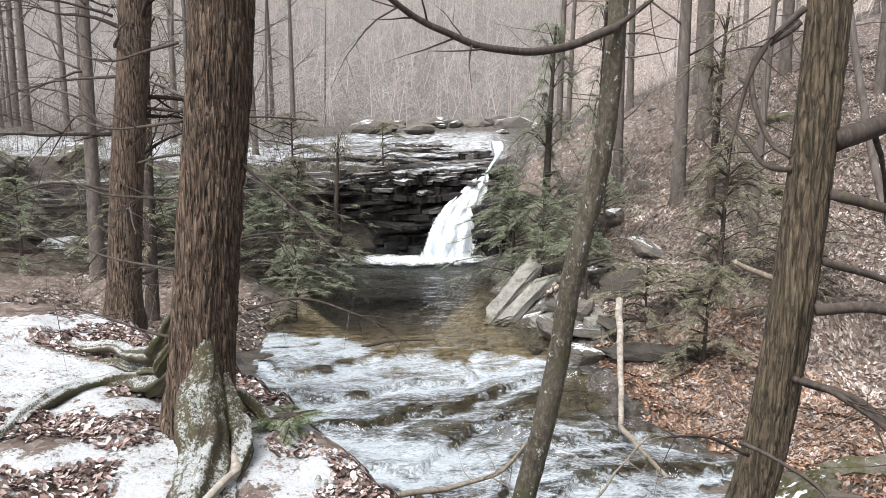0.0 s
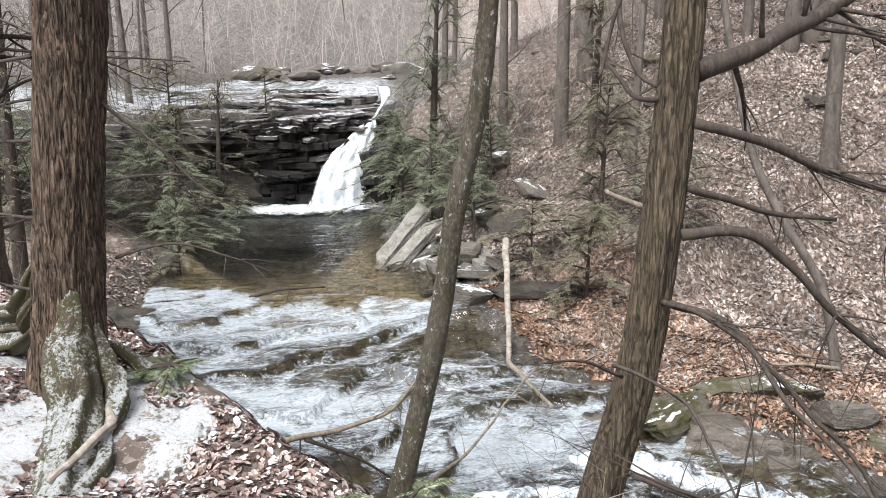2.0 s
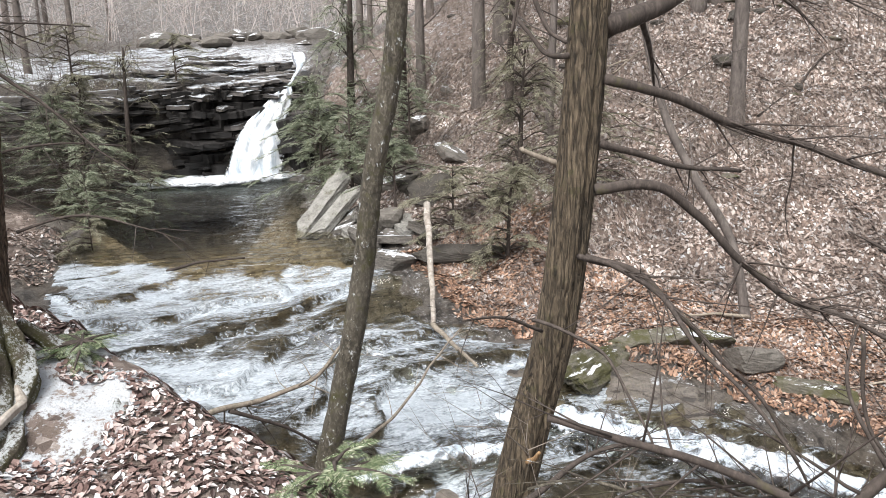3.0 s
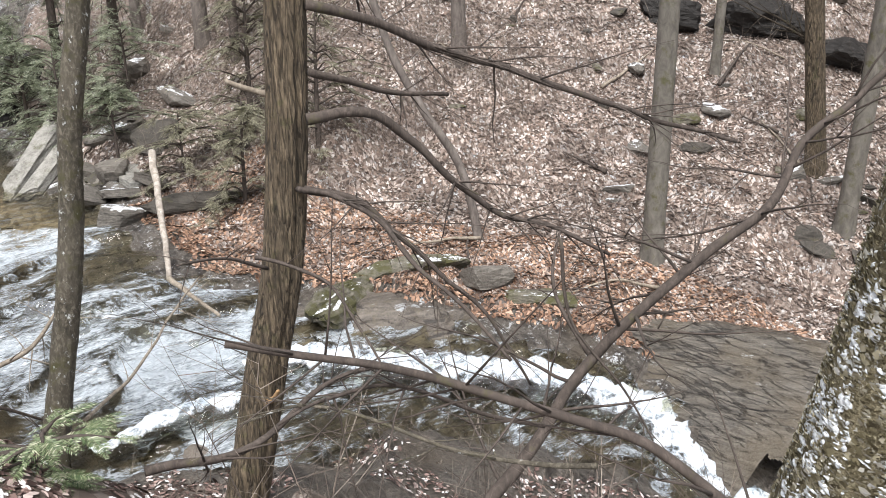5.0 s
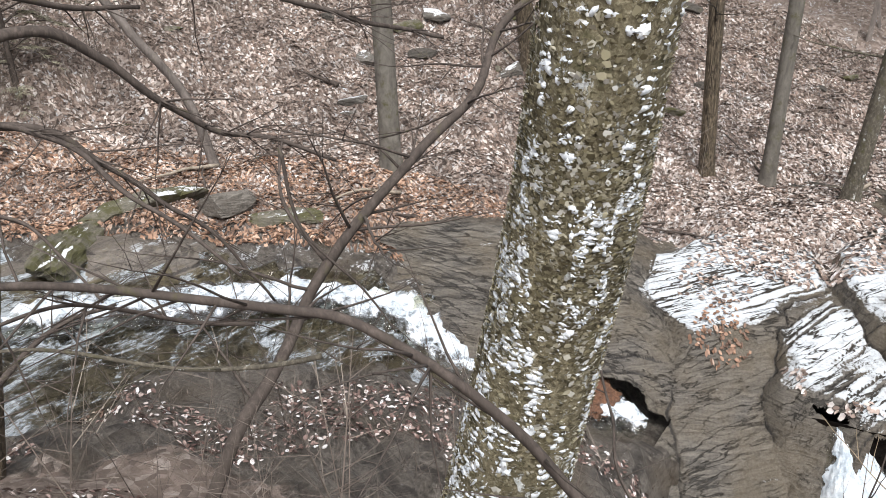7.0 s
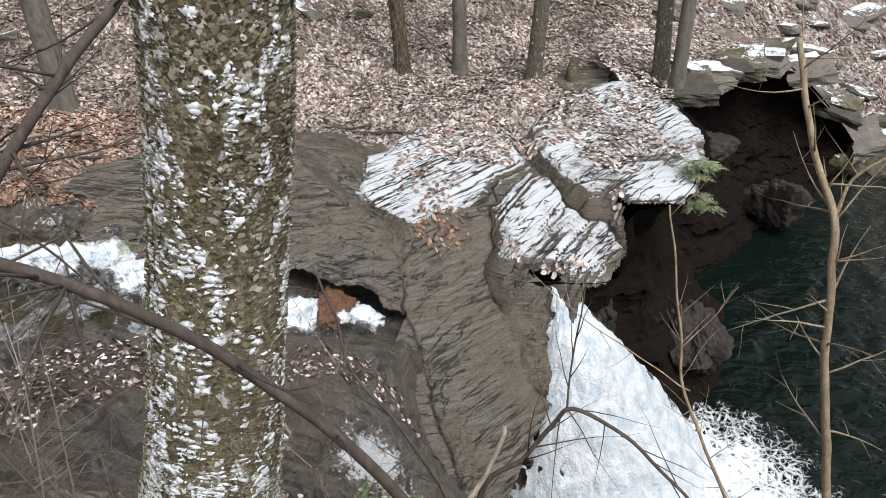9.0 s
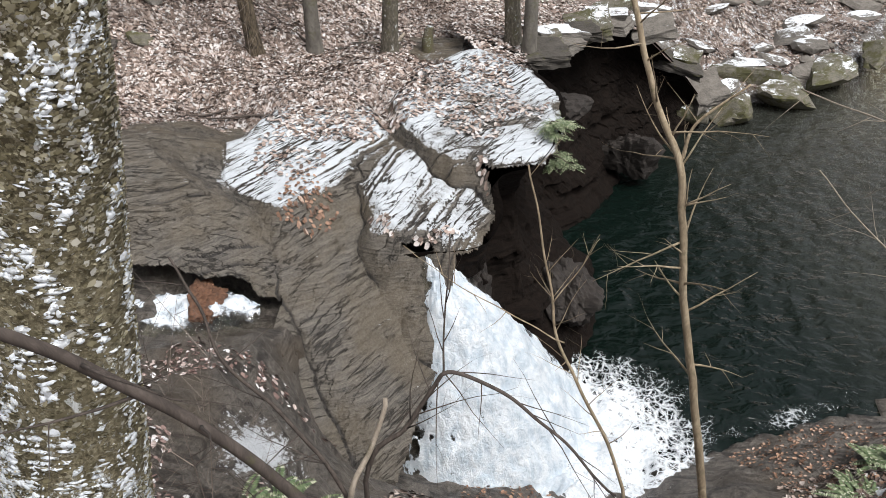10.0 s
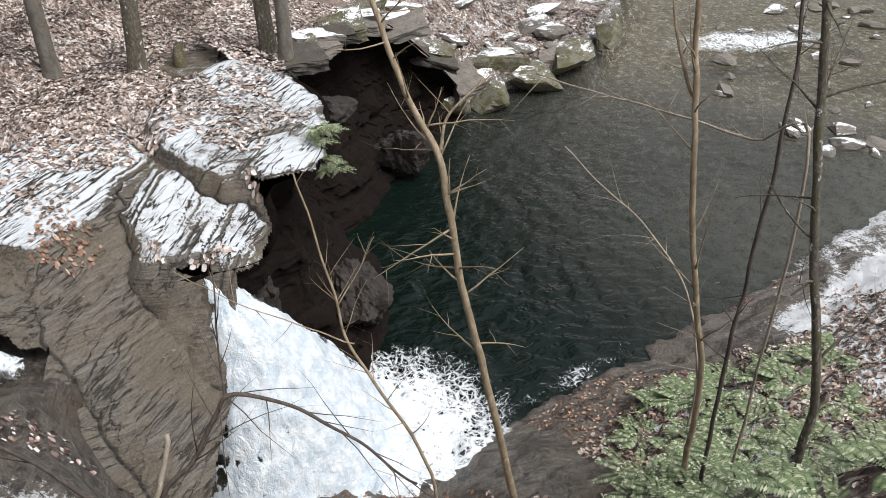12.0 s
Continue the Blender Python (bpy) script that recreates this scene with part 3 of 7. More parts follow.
# the brow of the bank that the camera stands on
LIP = np.array([(-40, 16, 2.6), (-9, 10.5, 1.7), (-4.0, 9.2, 1.45), (-2.2, 7.6, 1.4), (-1.15, 6.0, 1.35), (-0.5, 4.7, 1.25), (0.35, 3.7, 1.1), (0.9, 2.2, 1.2), (1.3, 0.6, 1.25), (1.6, -2.0, 1.1), (2.6, -6, 0.9), (4, -12, 0.3), (6, -40, 0)])
CLIFF = np.array([(-60, 20, 3.4), (-14, 20.2, 3.0), (-8, 21.8, 2.7), (-4.5, 21.6, 2.6), (-2.4, 21.7, 2.6), (-0.4, 22.2, 2.5), (0.9, 22.8, 2.3), (1.9, 23.6, 2.6), (4.0, 26, 3.2), (40, 30, 4)])


def along(line, x, y):
    """Distance to a polyline (positive to the left of its way) and its other columns, blended over the near stretch of it."""
    best = np.full(x.shape, 1e9)
    sign = np.ones(x.shape)
    total = np.zeros(x.shape)
    cols = np.zeros((line.shape[1] - 2,) + x.shape)
    for a, b in zip(line[:-1], line[1:]):
        d = b[:2] - a[:2]
        t = np.clip(((x - a[0]) * d[0] + (y - a[1]) * d[1]) / (d @ d), 0, 1)
        dx, dy = x - a[0] - t * d[0], y - a[1] - t * d[1]
        r = np.hypot(dx, dy)
        near = r < best - 1e-9
        side = np.where(d[0] * dy - d[1] * dx >= 0, 1.0, -1.0)
        best = np.where(near, r, best)
        sign = np.where(near, side, sign)
        w = 1.0 / (r + 0.03) ** 4
        total += w
        for k in range(cols.shape[0]):
            cols[k] += w * (a[k + 2] + t * (b[k + 2] - a[k + 2]))
    return best * sign, cols / total


def smooth(v, a, b):
    t = np.clip((v - a) / (b - a), 0, 1)
    return t * t * (3 - 2 * t)


def value_noise(x, y, seed=0):
    """Smooth random numbers from -1 to 1 over the plane."""
    xi, yi = np.floor(x), np.floor(y)
    fx, fy = x - xi, y - yi
    fx, fy = fx * fx * (3 - 2 * fx), fy * fy * (3 - 2 * fy)

    def h(i, j):
        n = np.sin(i * 127.1 + j * 311.7 + seed * 74.7) * 43758.5453
        return 2 * (n - np.floor(n)) - 1
    return (h(xi, yi) * (1 - fx) + h(xi + 1, yi) * fx) * (1 - fy) + (h(xi, yi + 1) * (1 - fx) + h(xi + 1, yi + 1) * fx) * fy


def fbm(x, y, octaves=4, seed=0):
    return sum(0.5 ** k * value_noise(x * 2 ** k, y * 2 ** k, seed + k) for k in range(octaves))


def winding(x, y):
    """Lets the edges of the stream wander; less along the pool's smooth rim."""
    k = 0.25 * (1 - 0.8 * smooth(x, 6.5, 8.0) * smooth(-y, 0.0, 1.5) * smooth(-x, -14, -12))
    return x + k * fbm(x * 0.7, y * 0.7, 3, 5), y + k * fbm(x * 0.7, y * 0.7, 3, 9)


# the hollow under the overhanging slabs
CAVE = [(8.75, 0.6), (9.5, 1.0), (10.6, 0.95), (12.4, 1.25), (13.6, 1.1), (15.2, 0.6), (16.8, -0.3), (17.9, -2.0), (18.0, -3.3), (16.5, -4.5), (9, -4.5), (8.6, -1.0)]


def within_outline(pts, x, y):
    """Signed distance to a closed outline, positive inside."""
    pts = np.array(pts)
    d = np.full(x.shape, 1e9)
    odd = np.zeros(x.shape, bool)
    for a, b in zip(pts, np.roll(pts, -1, 0)):
        e = b - a
        t = np.clip(((x - a[0]) * e[0] + (y - a[1]) * e[1]) / (e @ e), 0, 1)
        d = np.minimum(d, np.hypot(x - a[0] - t * e[0], y - a[1] - t * e[1]))
        if abs(e[1]) > 1e-9:
            odd ^= ((a[1] > y) != (b[1] > y)) & (x < e[0] * (y - a[1]) / e[1] + a[0])
    return np.where(odd, d, -d)


def terrain(x, y):
    """Height of the ground and how much of it is bare rock and snow."""
    x, y = np.asarray(x, float), np.asarray(y, float)
    wx, wy = winding(x, y)
    dn, (zn,) = along(NEAR, wx, wy)
    df, (zf, bench, slope) = along(FAR, wx, wy)
    dl, (zl,) = along(LIP, wx, wy)
    near_s, far_s = -dn, df
    # bed of the stream
    pool = smooth(x, 7.5, 9.0) * smooth(-y, -0.2, 1.2) * (1 - 0.82 * smooth(x * 0.8 - y * 0.6, 16.0, 20.0))
    deep = 0.28 + 1.6 * pool + 0.9 * smooth(y, 14.5, 18)
    inside = np.minimum(-near_s, -far_s)
    k = smooth(inside, 0, 1.6 - 1.35 * smooth(x, 8.8, 9.6) * smooth(-y, -2.2, -0.8))
    water = (zn * np.abs(df) + zf * np.abs(dn)) / (np.abs(df) + np.abs(dn) + 1e-6)
    water = np.where((x > 6.9) & (y < 1.7), np.minimum(water, -2.5 - 2.0 * smooth(-y, -1.4, 0.15)), water)
    bed = water - 0.05 - 0.25 * smooth(x, 6.9, 7.4) * smooth(-y, -0.6, 0.2) - deep * k
    # near bank: from the water's edge up to the brow, then nearly flat
    t = near_s / (near_s + np.abs(dl) + 1e-6)
    rise = 0.55 * t + 0.45 * smooth(t, 0.45, 1.0)
    bank = np.where(-dl > 0, zl + 0.07 * np.minimum(-dl, 12) + 0.25 * np.maximum(-dl - 12, 0), zn + (zl - zn) * rise)
    # far bank: a bench, then the hillside
    s = np.maximum(far_s, 0)
    over = np.maximum(s - bench, 0)
    hill = zf + 0.12 * np.minimum(s, bench) + slope * (over * over / (over + 0.8)) 
    z = np.where(near_s > 0, bank, np.where(far_s > 0, hill, bed))
    # terrace above the waterfall
    dc, (zc,) = along(CLIFF, wx, wy)
    top = zc + 0.06 * np.clip(dc, 0, 12) + 0.01 * np.maximum(dc - 12, 0)
    kc = smooth(dc, -0.1, 0.5)
    z = np.where(dc > -0.2, z * (1 - kc) + np.maximum(z * (x > 3), top) * kc, z)
    # valley sides far off
    far_y = np.maximum(y - 45, 0)
    z = z + 0.27 * np.maximum(far_y - 10, 0) * smooth(far_y, 0, 30)
    z = z + np.where(near_s > 0, 0.18 * np.maximum(np.hypot(x, y) - 25, 0), 0) * (x < 0) * (y > -30)
    # ground banked up behind the slabs, and the dark slot beside the run
    z = z + 0.26 * np.exp(-((x - 11.7) / 1.5) ** 2 - ((y - 2.7) / 1.5) ** 2)
    z = z - 0.5 * np.exp(-((x - 7.45) / 0.13) ** 2 - ((y - 2.75) / 0.4) ** 2)
    z = np.where((within_outline(CAVE, x, y) > 0) & (z < -1.0), np.minimum(z, -5.0), z)
    dry = smooth(np.maximum(near_s, far_s), 0.0, 0.8)
    z = z + dry * (0.10 * fbm(x * 0.9, y * 0.9, 4, 2) + 0.05 * fbm(x * 3.1, y * 3.1, 3, 3)) + (1 - dry) * 0.05 * fbm(x * 2, y * 2, 3, 4)
    edge = np.exp(-(np.maximum(np.maximum(near_s, far_s), 0) / 0.9) ** 2)
    rock = np.clip(edge * 1.1, 0, 1)
    rock = np.maximum(rock, np.where(near_s > 0, smooth(1 - t, 0.35, 0.7) * smooth(x, 1.0, 2.5), 0))
    rock = np.maximum(rock, smooth(dc, -0.6, 0.1) * smooth(-dc, -4, -2))
    # beds of stone step down in terraces
    beds = z / 0.15 + 1.6 * fbm(x * 0.45, y * 0.45, 3, 55)
    fr = beds - np.floor(beds)
    z = z + np.clip(rock * 1.3, 0, 1) * 0.15 * 0.85 * (smooth(fr, 0.55, 0.95) - fr)
    bare = smooth(fbm(x * 0.9, y * 0.9, 3, 91) + 0.5 * fbm(x * 2.6, y * 3.4, 3, 92), -0.2, 0.35)
    snow = np.where(-dl > -0.3, (0.67 - 0.5 * bare) * smooth(-x, -0.6, 0.6) * smooth(y, 1, 3), 0.0)
    snow = np.maximum(snow, 0.55 * smooth(dc, 0.2, 0.8) * smooth(-dc, -14, -6) * smooth(-x, -3, -1))
    snow = np.maximum(snow, 0.6 * smooth(x, 9, 12) * smooth(-y, -5, 0) * (1 - 0.4 * smooth(x, 15, 17)))
    # Far slope whitened by the snow mask in place of distant haze.
    snow = np.maximum(snow, 0.3 * smooth(y, 40, 55))
    snow = np.maximum(snow, 0.26 * (far_s > 0))
    snow = np.maximum(snow, 0.95 * (near_s > 0) * smooth(-y, 5.8, 6.8) * smooth(x, 5.8, 7.2) * smooth(near_s, 0.5, 1.2))
    snow = np.maximum(snow, 0.44 * (near_s > 0) * smooth(-y, 2.6, 3.8) * smooth(x, 3.5, 5) * smooth(near_s, 1.0, 1.8))
    snow = np.maximum(snow, 0.85 * np.exp(-((x - 5.3) / 0.35) ** 2 - ((y - 1.95) / 0.3) ** 2))
    silt = smooth(np.minimum(-near_s, -far_s), 0.0, 0.5) * np.maximum(smooth(y, 11.0, 12.2) * smooth(-y, -20.0, -16.5), 0.3 * smooth(x * 0.8 - y * 0.6, 17.5, 20.0) * (x > 12))
    return z, rock, snow, silt


def ground_z(x, y):
    return float(terrain(np.array([x]), np.array([y]))[0][0])


def spaced(lo, hi, step, far_lo, far_hi):
    mid = list(np.arange(lo, hi, step))
    out, d, v = [], step, hi
    while v < far_hi:
        out.append(v)
        d *= 1.13
        v += d
    out.append(far_hi)
    back, d, v = [], step, lo
    while v > far_lo:
        d *= 1.13
        v -= d
        back.append(v)
    return np.array(back[::-1] + mid + out)


def sheet(name, xs, ys, zs, material, attrs=(), keep=None, exact=False):
    nx, ny = len(xs), len(ys)
    gx, gy = np.meshgrid(xs, ys)
    co = np.stack([gx, gy, zs], -1).reshape(-1, 3)
    i = np.arange((ny - 1) * (nx - 1))
    r, c = i // (nx - 1), i % (nx - 1)
    a = r * nx + c
    faces = np.stack([a, a + 1, a + nx + 1, a + nx], -1)
    if keep is not None:
        kf = keep.reshape(-1)[faces[:, 0]] if exact else keep.reshape(-1)[faces].any(1)
        faces = faces[kf]
        used = np.unique(faces)
        remap = np.zeros(len(co), int)
        remap[used] = np.arange(len(used))
        co, faces = co[used], remap[faces]
        attrs = [(n, v.reshape(-1)[used]) for n, v in attrs]
    me = bpy.data.meshes.new(name)
    me.from_pydata(co.tolist(), [], faces.tolist())
    for n, v in attrs:
        me.attributes.new(n, "FLOAT", "POINT").data.foreach_set("value", np.asarray(v, float).reshape(-1))
    me.polygons.foreach_set("use_smooth", [True] * len(me.polygons))
    me.materials.append(material)
    me.update()
    return new(name, me)


gxs, gys = spaced(-6, 19, 0.085, -160, 160), spaced(-9, 24, 0.085, -140, 220)
GX, GY = np.meshgrid(gxs, gys)
GZ, G_ROCK, G_SNOW, G_SILT = terrain(GX, GY)
ground = sheet("ground", gxs, gys, GZ, M_GROUND, (("rock", G_ROCK), ("snow", G_SNOW), ("silt", G_SILT)))
tagged(ground, "forest floor of brown leaves, snow patches and wet rock", "ground", kind="structure")


# ---- water ----
def stream_level(x, y):
    wx, wy = winding(x, y)
    dn, (zn,) = along(NEAR, wx, wy)
    df, (zf, _, _) = along(FAR, wx, wy)
    lvl = (zn * np.abs(df) + zf * np.abs(dn)) / (np.abs(df) + np.abs(dn) + 1e-6)
    return lvl, -dn, df


def water_sheet(name, x0, x1, y0, y1, step, level, material, label, ripple=0.02, margin=0.3, froth=None, depth=None):
    xs, ys = np.arange(x0, x1, step), np.arange(y0, y1, step)
    X, Y = np.meshgrid(xs, ys)
    lvl, sn, sf = stream_level(X, Y)
    if level is None:
        # thin sheets of water stepping down over ledges
        u = X * 0.45 - Y * 0.9 + 0.9 * fbm(X * 0.6, Y * 0.6, 3, 31)
        Z = lvl + 0.02 + 0.13 * (np.abs((u * 0.8) % 1.0 - 0.12) - 0.4) * smooth(-Y, -12.8, -11.5) + ripple * fbm(X * 2.2, Y * 4.5, 4, 21)
        Z = Z + (0.004 - Z) * smooth(Y, 12.2, 12.95)
    else:
        Z = np.full(X.shape, float(level)) + ripple * fbm(X * 3, Y * 5, 3, 21)
    keep = (sn < margin) & (sf < margin)
    if level is None:
        keep &= ~((X > 6.1) & (Y < 5.2))
    at = (("froth", froth(X, Y)),) if froth else (("depth", depth(X, Y, sn, sf)),)
    return tagged(sheet(name, xs, ys, Z, material, at, keep), label, "water", kind="structure")


def riffle_froth_sheen(x, y):
    u = (x * 0.45 - y * 0.9 + 0.9 * fbm(x * 0.6, y * 0.6, 3, 31)) * 0.8 % 1.0
    lip = 0.3 * np.exp(-((u - 0.16) / 0.09) ** 2) - 0.45 * np.exp(-((u - 0.97) / 0.07) ** 2) * smooth(fbm(x * 0.8, y * 0.8, 3, 45), -0.2, 0.3)
    return 1.06 - 0.3 * smooth(-y, -8.4, -7.2) + lip + 0.3 * fbm(x * 0.5, y * 1.1, 3, 41) - 1.1 * smooth(y + 0.35 * x + 0.6 * fbm(x, y, 3, 43), 12.4, 13.5) - 0.7 * smooth(x + 0.3 * (10 - y), 0.5, 1.7) * smooth(y, 9.8, 10.8) - 0.08 * smooth(x, 1.8, 3.2)


def lower_depth(x, y, sn, sf):
    """Deep by the undercut wall, shallow over the gravel at the outflow."""
    # Thins to a paler colour downstream, in place of sky mirrored by ripples.
    far = smooth(x * 0.35 - y, 6.5, 13.5)
    gravel = smooth(x * 0.8 - y * 0.6, 18.6, 22.0)
    return np.clip(smooth(-sn, -0.8, -0.5), 0, 1) * (1 - 0.3 * far) * (1 - 0.85 * gravel)


def upper_depth(x, y, sn, sf):
    return 0.6 * smooth(y + 0.9 * fbm(x * 0.7, y, 3, 8), 16.5, 21.0) * smooth(-sn, -0.2, 1.2)


water_sheet("water_lower_pool", 7.0, 30, -24, 1.2, 0.09, -4.5, M_POOL, "deep dark green pool below the chute", 0.022, 0.7, None, lower_depth)
water_sheet("water_upper_pool", -7, 3, 14.2, 23, 0.08, 0.0, M_STREAM, "calm green and brown pool below the waterfall", 0.012, 0.3, None, upper_depth)
water_sheet("water_rapids", -4, 8.2, 2.6, 14.28, 0.05, None, M_RIFFLE, "shallow rippling water over flat rock ledges", 0.03, 0.15, riffle_froth_sheen)


def ribbon(name, keys, material, label, across=14, along_n=60, lump=0.06, kind="structure", full=1.2):
    """White water along keys of x, y, z and half width."""
    pts = curve_points([k[:3] for k in keys], along_n)
    hw = np.interp(np.linspace(0, len(keys) - 1, along_n), range(len(keys)), [k[3] for k in keys])
    co, fr = [], []
    for i, p in enumerate(pts):
        d = pts[min(i + 1, along_n - 1)] - pts[max(i - 1, 0)]
        side = Vector((-d.y, d.x, 0)).normalized()
        for j in range(across):
            u = 2 * j / (across - 1) - 1
            q = p + side * u * hw[i] * 1.3 * (1 + 0.3 * noise.noise((p.x * 2, p.y * 2, u)))
            h = (1 - u * u) * 0.07 + lump * noise.fractal(Vector((q.x * 5, q.y * 5, q.z * 5)), 0.7, 2.0, 4)
            co.append((q.x, q.y, q.z + h - 0.05 * abs(u) ** 3))
            fr.append(full - 0.75 * abs(u) ** 2.6 + 0.15 * noise.noise((q.x * 1.7, q.y * 1.7, 3)))
    faces = [(i * across + j, i * across + j + 1, (i + 1) * across + j + 1, (i + 1) * across + j) for i in range(along_n - 1) for j in range(across - 1)]
    ob = mesh_from(name, co, faces, material)
    ob.data.attributes.new("froth", "FLOAT", "POINT").data.foreach_set("value", fr)
    return tagged(ob, label, "water", kind=kind)

# ---- white water ----
ribbon("water_main_run", [(2.6, 7.8, -0.62, 0.12), (3.3, 7.62, -0.64, 0.28), (3.92, 7.35, -0.7, 0.33), (4.46, 6.95, -0.76, 0.36), (4.96, 6.58, -0.82, 0.3), (5.54, 6.2, -0.88, 0.33), (5.96, 5.78, -0.98, 0.35), (6.36, 5.3, -1.15, 0.36), (6.5, 4.85, -1.45, 0.38), (6.75, 4.35, -1.8, 0.36), (7.05, 3.8, -2.0, 0.3), (7.2, 3.35, -2.0, 0.32), (7.3, 2.95, -2.03, 0.24), (7.38, 2.7, -2.15, 0.1)],
       M_RAPID, "white rushing water in a rock channel", 16, 110, 0.09)
ribbon("water_side_run", [(0.9, 6.75, -0.6, 0.08), (1.5, 6.95, -0.55, 0.16), (2.1, 7.05, -0.58, 0.2), (2.7, 7.1, -0.66, 0.14)], M_RAPID, "white streak of water over a rock lip", 10, 40, 0.05)
ribbon("water_step", [(0.7, 10.0, -0.27, 0.1), (1.2, 9.6, -0.33, 0.34), (1.7, 9.1, -0.46, 0.36), (2.4, 8.6, -0.6, 0.2)], M_RAPID, "small white cascade over a ledge", 16, 60, 0.05, "structure", 0.92)


def fall_sheet(name, rows, material, label, across, down, lump, seed):
    """Falling water between pairs of points from top to bottom."""
    left = curve_points([r[0] for r in rows], down)
    right = curve_points([r[1] for r in rows], down)
    co, fr = [], []
    for i in range(down):
        for j in range(across):
            u = j / (across - 1)
            p = left[i].lerp(right[i], u)
            n = noise.fractal(Vector((u * 7 + seed, p.z * 0.9, i / down * 2)), 0.6, 2.0, 4)
            m = noise.noise(Vector((p.x * 5, p.y * 5, p.z * 3 + seed)))
            co.append(p + Vector((0.3 * m, -1, 0.25)) * (lump * n + 0.12 * math.sin(math.pi * u)))
            fr.append(1.25 - 0.55 * abs(2 * u - 1) ** 4 + 0.12 * n)
    faces = [(i * across + j, i * across + j + 1, (i + 1) * across + j + 1, (i + 1) * across + j) for i in range(down - 1) for j in range(across - 1)]
    ob = mesh_from(name, co, faces, material)
    ob.data.attributes.new("froth", "FLOAT", "POINT").data.foreach_set("value", fr)
    return tagged(ob, label, "water", kind="structure")


fall_sheet("water_fall", [((0.72, 22.7, 2.3), (1.1, 22.7, 2.32)), ((0.35, 22.25, 1.95), (1.05, 22.3, 1.95)), ((-0.3, 21.8, 1.35), (0.85, 21.85, 1.35)), ((-0.66, 21.5, 0.7), (0.74, 21.6, 0.7)), ((-0.95, 21.4, -0.05), (0.66, 21.5, -0.05))],
           M_FALL, "white waterfall sliding down dark ledges", 26, 70, 0.09, 3)
fall_sheet("water_upper_cascade", [((1.2, 24.3, 3.2), (1.6, 24.3, 3.2)), ((1.2, 23.9, 3.02), (1.62, 23.9, 3.0)), ((1.25, 23.4, 2.76), (1.42, 23.4, 2.76)), ((0.95, 22.75, 2.34), (1.08, 22.75, 2.36))], M_RAPID, "narrow cascade feeding the waterfall", 10, 30, 0.04, 8)


def froth_patch(name, x0, x1, y0, y1, z, level, label, lump=0.03):
    xs, ys = np.arange(x0, x1, 0.05), np.arange(y0, y1, 0.05)
    X, Y = np.meshgrid(xs, ys)
    f = level(X, Y)
    Z = z + lump * fbm(X * 4, Y * 4, 4, 61) * np.clip(f, 0, 1) + 0.1
    return tagged(sheet(name, xs, ys, Z, M_FROTH, (("froth", f),), f > 0.35), label, "water", kind="structure")


def fall_froth(x, y):
    r = np.hypot((x + 1.1) / 1.75, (y - 21.3) / 0.85)
    return 1.9 - 0.85 * r ** 1.5


froth_patch("water_fall_froth", -3.6, 1.4, 20.0, 22.2, 0.02, fall_froth, "white froth at the foot of the waterfall")


# the chute into the lower pool: water that fans out from a notch between the slabs
def chute():
    apex = Vector((8.62, 1.12, -2.08))
    nu, nv = 110, 110
    co, fr = [], []
    for i in range(nv):
        v = i / (nv - 1)
        for j in range(nu):
            u = j / (nu - 1)
            a = math.radians(188 - 26 * v + 5 * noise.noise((v * 9, 1, 1)) * (1 - u) + (94 + 24 * v - 30 * (1 - v) ** 2) * u)
            reach = 1.38 + 0.75 * u + 0.35 * math.sin(math.pi * u)
            r = 0.12 + v * reach
            x, y = apex.x + r * math.cos(a), apex.y + r * math.sin(a)
            drop = min(1.0, (v * 1.12) ** 1.3)
            z = apex.z - 2.42 * drop
            n = noise.fractal(Vector((u * 4, v * 2.2, 1.0)), 0.6, 2.0, 4)
            m = noise.fractal(Vector((x * 4, y * 4, z * 3)), 0.9, 2.0, 5)
            co.append((x, y, z + 0.16 * max(0.0, 0.5 - u) + 0.05 * n + 0.07 * m + 0.24 * math.sin(math.pi * u) * min(1.0, v * 3.5) * (1 - v * 0.4)))
            fr.append(1.34 - 0.62 * abs(2 * u - 1) ** 6 + 0.3 * m - 2.6 * max(0.0, 0.3 - u) * (0.3 + 2.6 * abs(m)) - 0.25 * max(0.0, n))
    faces = [(i * nu + j, i * nu + j + 1, (i + 1) * nu + j + 1, (i + 1) * nu + j) for i in range(nv - 1) for j in range(nu - 1)]
    ob = mesh_from("water_chute", co, faces, M_FOAM)
    ob.data.attributes.new("froth", "FLOAT", "POINT").data.foreach_set("value", fr)
    return tagged(ob, "white fan of water plunging into the pool", "water", kind="structure")


chute()


def pool_froth(x, y):
    r = np.hypot((x - 8.0) / 1.5, (y + 0.5) / 1.65)
    edge = np.exp(-((y + 0.55 + (x - 7.3) * 1.95) / 0.42) ** 2) * smooth(-y, 1.6, 2.2) * smooth(y, -5.0, -3.6)
    return np.maximum(2.0 - 1.12 * r ** 1.7, edge * (0.72 + 0.3 * fbm(x * 1.6, y * 1.6, 3, 72))) + 0.1 * fbm(x * 4.0, y * 4.0, 4, 71)


froth_patch("water_pool_froth", 6.9, 11, -5.4, 1.5, -4.5, pool_froth, "froth spreading over the green pool", 0.06)


def outflow_froth(x, y):
    r = np.hypot((x - 20.9) / 0.8, (y + 11.6) / 2.0)
    return 1.2 - 0.6 * r ** 1.5 + 0.15 * fbm(x * 2, y * 2, 3, 74)


froth_patch("water_outflow_riffle", 19.4, 22.4, -14.6, -8.8, -4.5, outflow_froth, "white riffle where the pool runs out", 0.05)

